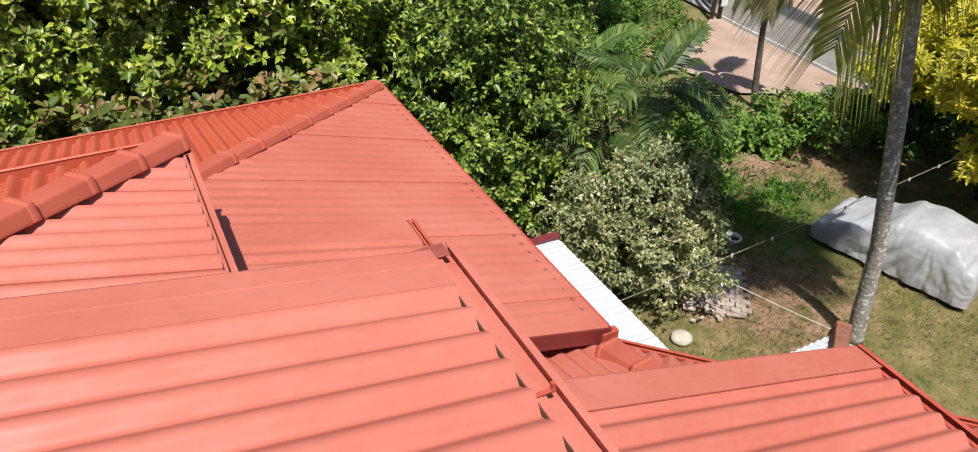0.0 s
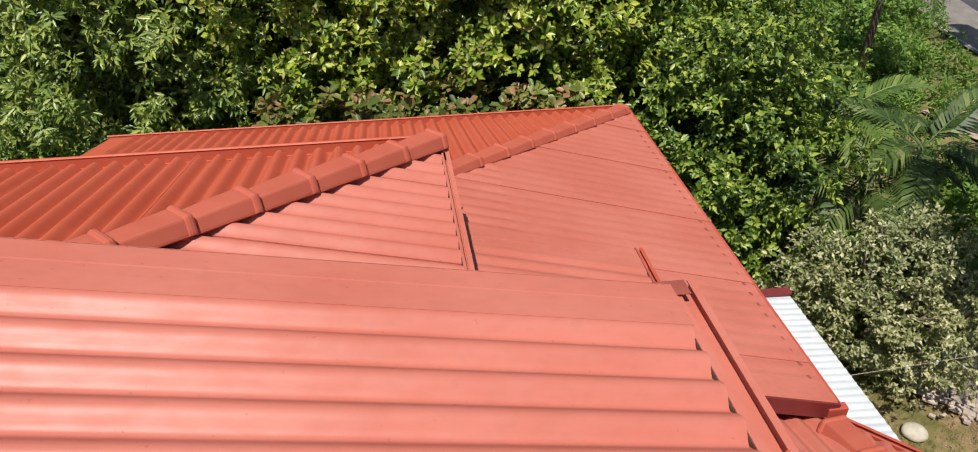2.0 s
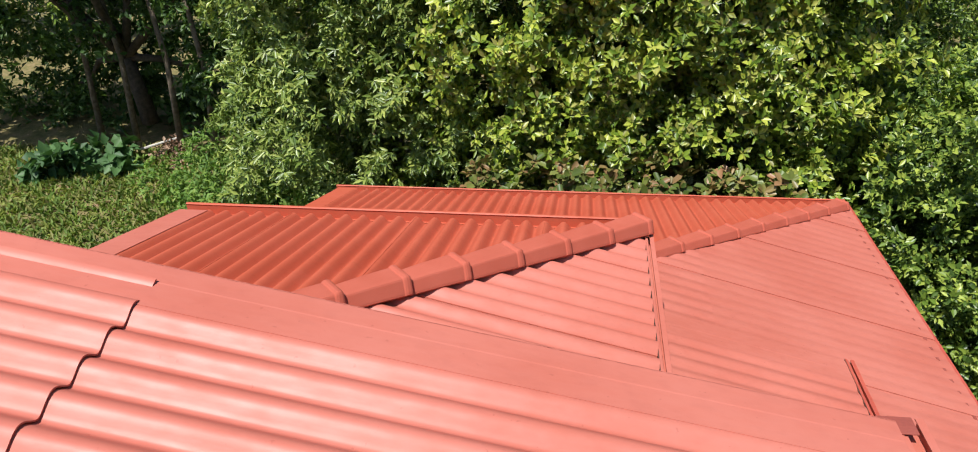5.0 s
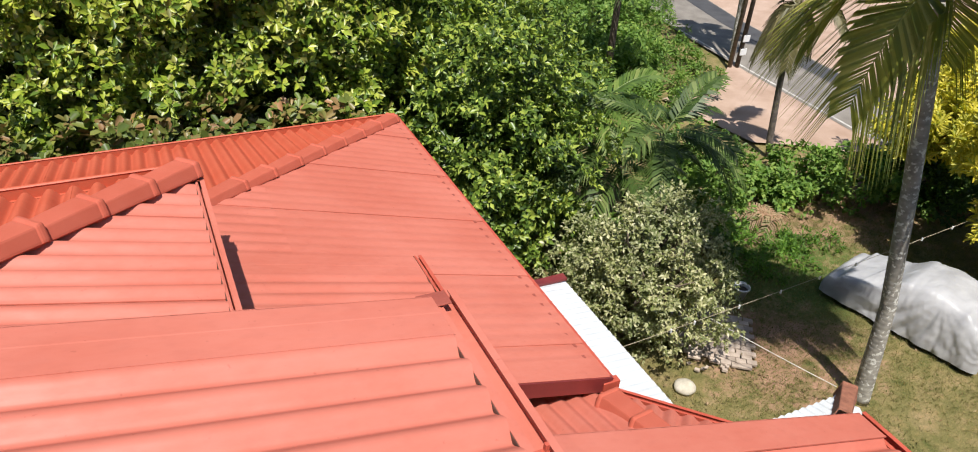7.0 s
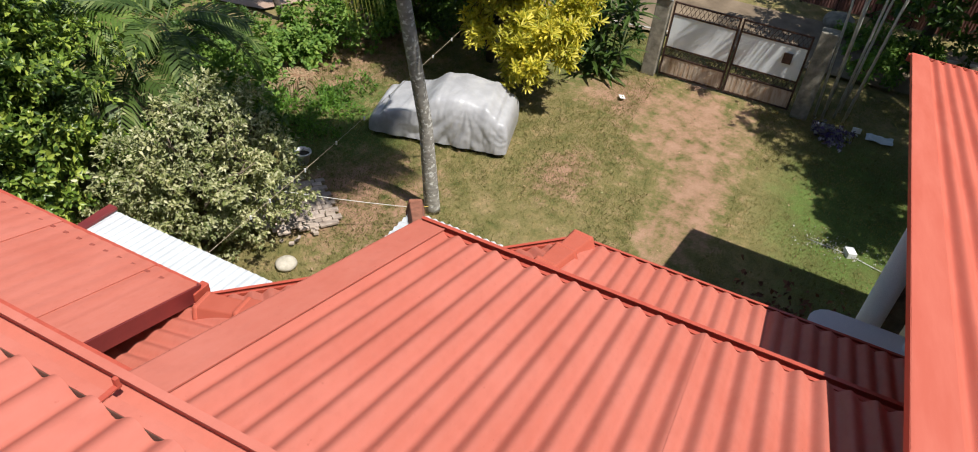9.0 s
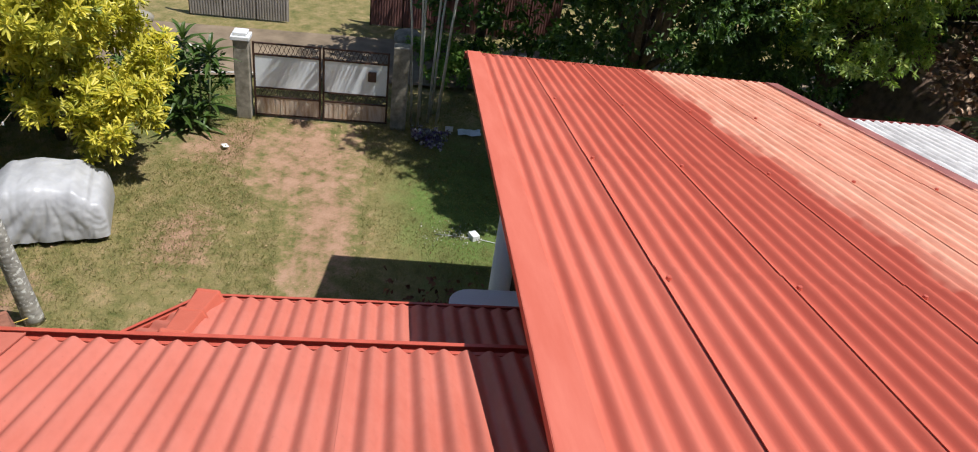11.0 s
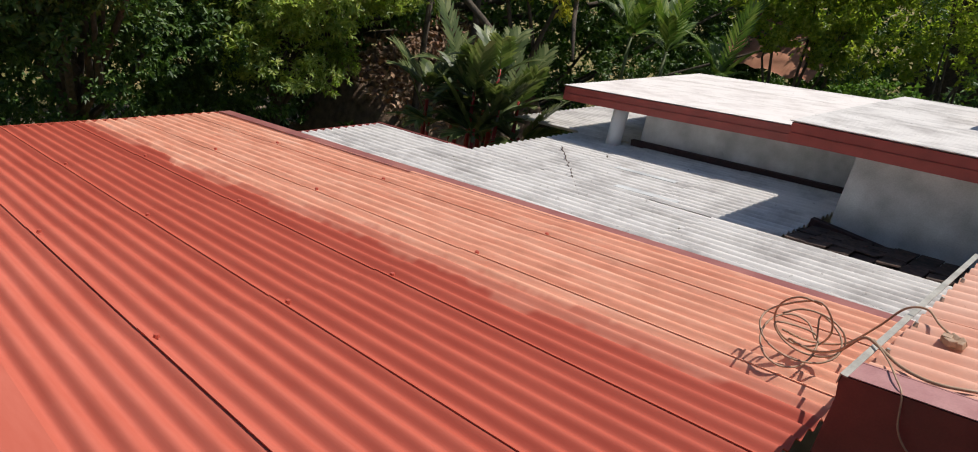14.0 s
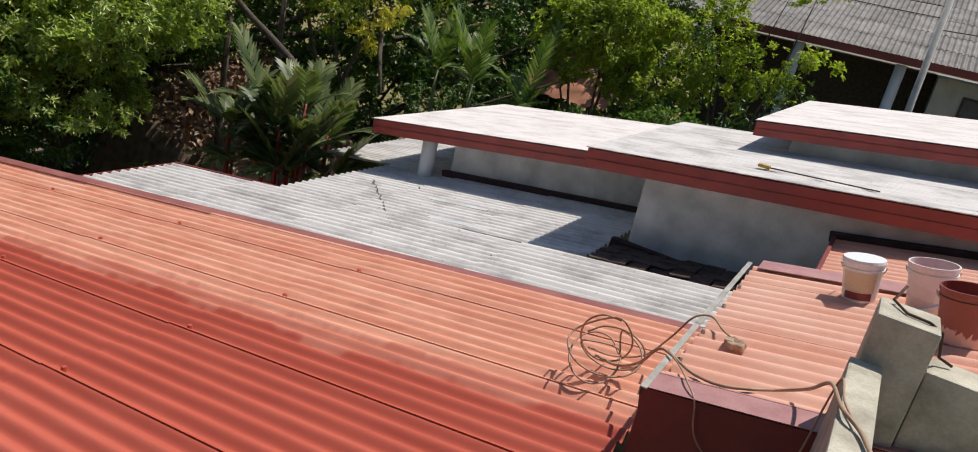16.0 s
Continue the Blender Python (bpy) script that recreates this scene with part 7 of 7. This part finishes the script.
for i in range(16):
    a = random.uniform(0, 6.28)
    x, y, q_ = 6.95 + 0.75 * random.random(), 5.95 + 0.5 * random.random(), random.uniform(0.02, 0.05)
    boxed("rubble", (-q_, -q_ * 0.7, 0.0), (q_, q_ * 0.7, q_), SLAB, heap, bevel=0.006, m=pose(x, y, 0.03, random.uniform(-15, 15), random.uniform(-15, 15), a * 57.3))

# clothes lines
LINE = surface("pale_nylon_line", (0.50, 0.48, 0.42), (0.66, 0.64, 0.58), rough=0.6)
TWINE = surface("tan_twine", (0.38, 0.31, 0.21), (0.52, 0.44, 0.32), rough=0.8)
ROPE = surface("yellow_rope", (0.45, 0.32, 0.06), (0.6, 0.45, 0.1), rough=0.8)


def hung_line(label, a, b, sag, material, pegs=0, r=0.007):
    ob = thing("clothes_line", label, "line", at=a)
    a, b = Vector(a), Vector(b)
    pts = [a.lerp(b, i / 20) - Vector((0, 0, sag * 4 * (i / 20) * (1 - i / 20))) for i in range(21)]
    part("cord", tube(bmesh.new(), pts, r, 5), material, ob)
    for i in range(pegs):
        p = pts[2 + (i * 17) // max(1, pegs)]
        boxed("peg", (p.x - 0.011, p.y - 0.011, p.z - 0.045), (p.x + 0.011, p.y + 0.011, p.z + 0.015), WHITE_PAINT, ob, bevel=0.003)
    return ob


hung_line("thin tan clothes line strung with white pegs over the yard", (4.9, 5.55, 1.72), (13.3, 6.2, 1.64), 0.05, TWINE, pegs=9, r=0.0036)
hung_line("pale clothes line running to the coconut palm", (6.75, 6.7, 1.15), (8.35, 4.75, 0.5), 0.03, LINE)
hung_line("yellow rope end tied to the coconut palm", (8.35, 4.75, 0.5), (8.92, 4.72, 0.16), 0.01, ROPE, r=0.009)
for x, y in ((4.9, 5.55),):
    ob = thing("line_post", "thin rusty clothes line post", "post", at=(x, y, 0))
    part("shaft", tube(bmesh.new(), [(x, y, 0), (x, y, 1.75)], 0.018, 8), RUST, ob)
ob = thing("white_cloth", "crumpled white cloth hung beneath the bush", "cloth", at=(5.6, 5.75, 0.6))
bm = bmesh.new()
bmesh.ops.create_icosphere(bm, subdivisions=3, radius=0.16)
for v in bm.verts:
    v.co *= 1 + 0.45 * noise.noise(v.co * 9)
    v.co.z *= 1.9
bmesh.ops.translate(bm, vec=(5.55, 5.85, 0.42), verts=bm.verts)
part("cloth", bm, WHITE_PAINT, ob, smooth=True)

# flowers, litter by the shaded lawn
FLOWER = leaf_material("purple_white_petals", [(0.10, 0.06, 0.22), (0.22, 0.15, 0.38), (0.68, 0.66, 0.72), (0.05, 0.03, 0.11)], glow=0.2)
ob = thing("flower_wreath", "heap of purple and white flowers on the lawn", "flowers", at=(15.55, -1.15, 0))
P, O = crown_points([((15.55, -1.15, 0.14), (0.22, 0.34, 0.16)), ((15.8, -0.9, 0.1), (0.16, 0.2, 0.12))], 160, 4, floor=0.02)
leaves_mesh("petals", P, O, 0.09, 0.07, FLOWER, ob, per=4)
ob = thing("white_tag", "small white card by the flowers", "card", at=(15.95, -1.55, 0.2))
boxed("card", (15.9, -1.68, 0.2), (15.92, -1.5, 0.32), WHITE_PAINT, ob, bevel=0.002)
part("stick", tube(bmesh.new(), [(15.91, -1.59, 0.0), (15.91, -1.59, 0.22)], 0.008, 6), RUST, ob)
ob = thing("plastic_bag", "flattened white plastic bag on the grass", "litter", at=(16.2, -2.1, 0))
bm = bmesh.new()
bmesh.ops.create_grid(bm, x_segments=14, y_segments=10, size=0.5)
for v in bm.verts:
    v.co.x *= 0.3
    v.co.y *= 0.55
    v.co.z = 0.07 + 0.06 * noise.noise(v.co * 6)
bmesh.ops.solidify(bm, geom=bm.faces[:], thickness=0.01)
bmesh.ops.translate(bm, vec=(16.2, -2.1, 0), verts=bm.verts)
part("film", bm, surface("bluish_plastic_film", (0.5, 0.57, 0.62), (0.68, 0.73, 0.76), rough=0.3), ob)
ob = thing("white_box", "small white carton on the shaded lawn", "carton", at=(11.78, -1.92, 0))
boxed("carton", (-0.10, -0.075, 0.0), (0.10, 0.075, 0.13), WHITE_PAINT, ob, bevel=0.006, m=pose(11.78, -1.92, 0.0, 0, 0, 25))
ob = thing("paper_scrap", "white paper scrap on the lawn", "litter", at=(14.7, 3.2, 0))
boxed("paper", (-0.09, -0.06, 0.0), (0.09, 0.06, 0.012), WHITE_PAINT, ob, bevel=0.002, m=pose(14.7, 3.2, 0.06, 6, 4, 30))
LITTER = leaf_material("fallen_leaf", [(0.10, 0.035, 0.02), (0.18, 0.07, 0.035), (0.26, 0.13, 0.06)], glow=0.0, rough=0.8)
rng = np.random.default_rng(5)
pts = np.stack([rng.normal(9.4, 0.45, 260), rng.normal(-1.3, 0.5, 260), rng.uniform(0.05, 0.16, 260)], 1)
tagged(leaves_mesh("leaf_litter", pts, np.tile([0, 0, 1.0], (260, 1)), 0.12, 0.08, LITTER, per=1), "drift of brown fallen leaves", "leaves", kind="stuff")
pts = np.stack([rng.uniform(6, 17, 420), rng.uniform(-2, 8, 420), rng.uniform(0.03, 0.05, 420)], 1)
tagged(leaves_mesh("scattered_leaves", pts, np.tile([0, 0, 1.0], (420, 1)), 0.055, 0.03, L_DRY, per=1), "scattered dry leaves over the lawn", "leaves", kind="stuff")
pts = np.stack([rng.normal(11.83, 0.16, 200), rng.normal(-1.65, 0.35, 200), np.full(200, 0.04)], 1)
L_CHALK = leaf_material("spilled_lime", [(0.32, 0.33, 0.27), (0.55, 0.56, 0.50)], glow=0.0, rough=0.9)
tagged(leaves_mesh("spilled_lime", pts, np.tile([0, 0, 1.0], (200, 1)), 0.035, 0.025, L_CHALK, per=1), "spilled white lime powder on the grass", "powder", kind="stuff")
ob = thing("white_pipe", "thin white plastic pipe lying on the grass", "pipe", at=(11.7, -2.0, 0.03))
part("pipe", tube(bmesh.new(), [(11.83, -1.2, 0.04), (11.75, -1.9, 0.05), (11.55, -2.6, 0.04)], 0.007, 8), PLASTER, ob, smooth=True)
# dry palm fronds heaped by the bushes
ob = thing("dry_fronds", "heap of dry brown palm fronds by the bush", "dead leaves", at=(11.0, 8.9, 0))
for i in range(7):
    a = 0.6 + i * 0.5
    frond_mesh("frond", (10.9 + 0.1 * i, 8.8 + 0.05 * i, 0.25), (math.cos(a), math.sin(a), 0), 1.1, 0.35, 0.7, 14, 0.3, 0.04, L_DRY, ob, i)

# ---- street poles ----
pole_c = surface("pale_concrete_pole", (0.38, 0.37, 0.35), (0.52, 0.51, 0.48), scale=5, rough=0.85)
for x, y, mat_, lab in ((16.66, 16.66, BARK, "dark wooden utility pole by the lane"), (16.88, 16.58, DARKBARK, "dark steel utility pole with white number plates")):
    ob = thing("utility_pole", lab, "pole", group="utility poles", at=(x, y, 0))
    part("shaft", tube(bmesh.new(), [(x, y, 0), (x + 0.03, y, 7.5)], [0.07, 0.058], 12), mat_, ob, smooth=True)
    if mat_ is DARKBARK:
        for z in (0.5, 0.92):
            boxed("plate", (x - 0.12, y - 0.13, z), (x + 0.12, y - 0.10, z + 0.2), WHITE_PAINT, ob, bevel=0.004, m=None)
ob = thing("utility_pole", "pale concrete utility pole behind the annex", "pole", at=(0.02, -24.5, 0))
part("shaft", tube(bmesh.new(), [(-0.1, -24.5, 0), (0.05, -24.5, 9.6)], [0.12, 0.085], 14), pole_c, ob, smooth=True)
for i, (bx, by, bz) in enumerate(((14, -25, 10.5), (14, -25.4, 10.2), (-14, -25, 10.6))):
    hung_line("dark overhead wire from the utility pole", (0.08, -24.5, 9.4 - 0.3 * i), (bx, by, bz), 0.3, RUST, r=0.014)

# ---- neighbour's house ----
NTILE = surface("weathered_brown_roof_sheet", (0.10, 0.09, 0.082), (0.27, 0.25, 0.232), scale=2.2, rough=0.7, vary=0.22)
nh = thing("neighbour_house", "neighbour's house with weathered brown roof and pale walls", "house", at=(0, -28, 0))
boxed("wall", (-9.0, -34.0, 0), (-0.45, -27.0, 7.6), surface("pale_grey_wall", (0.36, 0.36, 0.34), (0.5, 0.5, 0.48), scale=2, rough=0.85), nh)
# Dark wall added behind the columns; its colour stands in for the porch's shade.
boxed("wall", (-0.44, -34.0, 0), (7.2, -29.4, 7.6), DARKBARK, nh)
for x in (-1.75, -4.2):
    wdw = boxed("window", (x - 0.5, -27.0, 5.2), (x + 0.5, -26.92, 7.2), RUST, nh)
    GL = surface("dark_window_glass", (0.02, 0.022, 0.025), (0.04, 0.045, 0.05), rough=0.08)
    boxed("pane", (x - 0.44, -26.93, 5.26), (x + 0.44, -26.905, 7.14), GL, wdw)
for x in (0.62, 3.6):
    part("column", tube(bmesh.new(), [(x, -26.4, 0), (x, -26.4, 7.7)], 0.16, 14), WHITE_PAINT, nh, smooth=True)
roof_face(nh, NTILE, (7.6, -34.0, 10.8), (-1, 0, 0), (0, 1, -0.35), 17.1, 8.6, cuts=(1.5, 3.0, 4.5, 6.0, 7.3), pitch=0.17, waves=8, amp=0.022)
boxed("eave_board", (-9.5, -25.98, 7.72), (7.6, -25.92, 7.95), MAROON, nh)
ob = thing("red_earth_bank", "bare red earth bank behind the bushes", "ground", kind="structure")
bm = bmesh.new()
bmesh.ops.create_grid(bm, x_segments=24, y_segments=10, size=1.0)
for v in bm.verts:
    x, y = v.co.x, v.co.y
    v.co = Vector((9.3 + x * 1.5, -23.0 + y * 1.0, 5.8 - 1.3 * (1 + y) * 0.5 + 0.3 * noise.noise((x * 3, y * 3, 2))))
part("bank", bm, surface("red_earth", (0.30, 0.12, 0.07), (0.46, 0.22, 0.13), scale=2, rough=0.95, bump_s=0.5), ob, smooth=True)

# heap of cut branches on the weedy bank
ob = thing("brush_heap", "heap of dry brown branches with a pale stick", "brushwood", at=(-10.8, 16.7, 0.45))
P, O = crown_points([((-10.8, 16.7, 0.6), (0.55, 0.4, 0.22)), ((-10.3, 16.2, 0.5), (0.4, 0.35, 0.16))], 60, 14, floor=0.2)
leaves_mesh("dry_leaves", P, O, 0.14, 0.06, L_BROWN, ob, per=4)
random.seed(6)
for i in range(9):
    a = random.uniform(0, 6.28)
    c = Vector((-10.7 + random.uniform(-.3, .3), 16.6 + random.uniform(-.3, .3), 0.7))
    d = Vector((math.cos(a), math.sin(a), random.uniform(-0.1, 0.25))) * random.uniform(0.3, 0.6)
    part("twig", tube(bmesh.new(), [c - d, c + Vector((0, 0, 0.04)), c + d], [0.018, 0.014, 0.008], 6), DARKBARK, ob)
part("stick", tube(bmesh.new(), [(-11.5, 16.5, 0.85), (-10.9, 16.8, 0.98), (-10.2, 17.3, 1.05)], [0.035, 0.028, 0.02], 7), PALESTEM, ob, "pale bare stick")

# ---- lawn blades ----
rng = np.random.default_rng(8)
n = 120000
x, y = rng.uniform(5.5, 20, n), rng.uniform(-3.5, 9.5, n)
thin = np.array([noise.noise((a * 0.6, b * 0.6, 0.3)) for a, b in zip(x, y)])
path = np.maximum(1 - ((x - 14.6) / 2.4) ** 2 - ((y - 1.5) / 1.3) ** 2, 1 - ((x - 11.6) / 2.6) ** 2 - ((y - 0.9) / 0.75) ** 2)
keep = (thin + rng.normal(0, 0.25, n) > -0.25) & (path < 0.1) & (x < 18.3)
pts = np.stack([x[keep], y[keep], np.full(keep.sum(), 0.02)], 1)
GRASS = leaf_material("lawn_grass", [(0.12, 0.145, 0.034), (0.225, 0.205, 0.072), (0.36, 0.285, 0.145), (0.17, 0.20, 0.05)], rough=0.7, glow=0.3, spec=0.2)
tagged(leaves_mesh("lawn_grass", pts, np.tile([0, 0, 1.0], (len(pts), 1)), 0.048, 0.010, GRASS, per=2, jitter=0.9, droop=-0.05), "short patchy lawn grass", "grass", kind="stuff")
n = 10000
x, y = rng.uniform(-16, -3.6, n), rng.uniform(9.3, 17, n)
L_BANK = leaf_material("dry_bank_weed", [(0.10, 0.18, 0.03), (0.19, 0.29, 0.05), (0.29, 0.34, 0.07), (0.26, 0.23, 0.09)], rough=0.6, glow=0.3)
pts = np.stack([x, y, 0.9 * np.clip((y - 11) / 10, 0, 1) * np.clip((-x - 3) / 6, 0, 1) + 0.03], 1)
tagged(leaves_mesh("bank_weeds", pts, np.tile([0, 0, 1.0], (len(pts), 1)), 0.2, 0.06, L_BANK, per=4, jitter=0.9, droop=0.15, face=0.4), "rank weeds and grass on the bank", "weeds", kind="stuff")
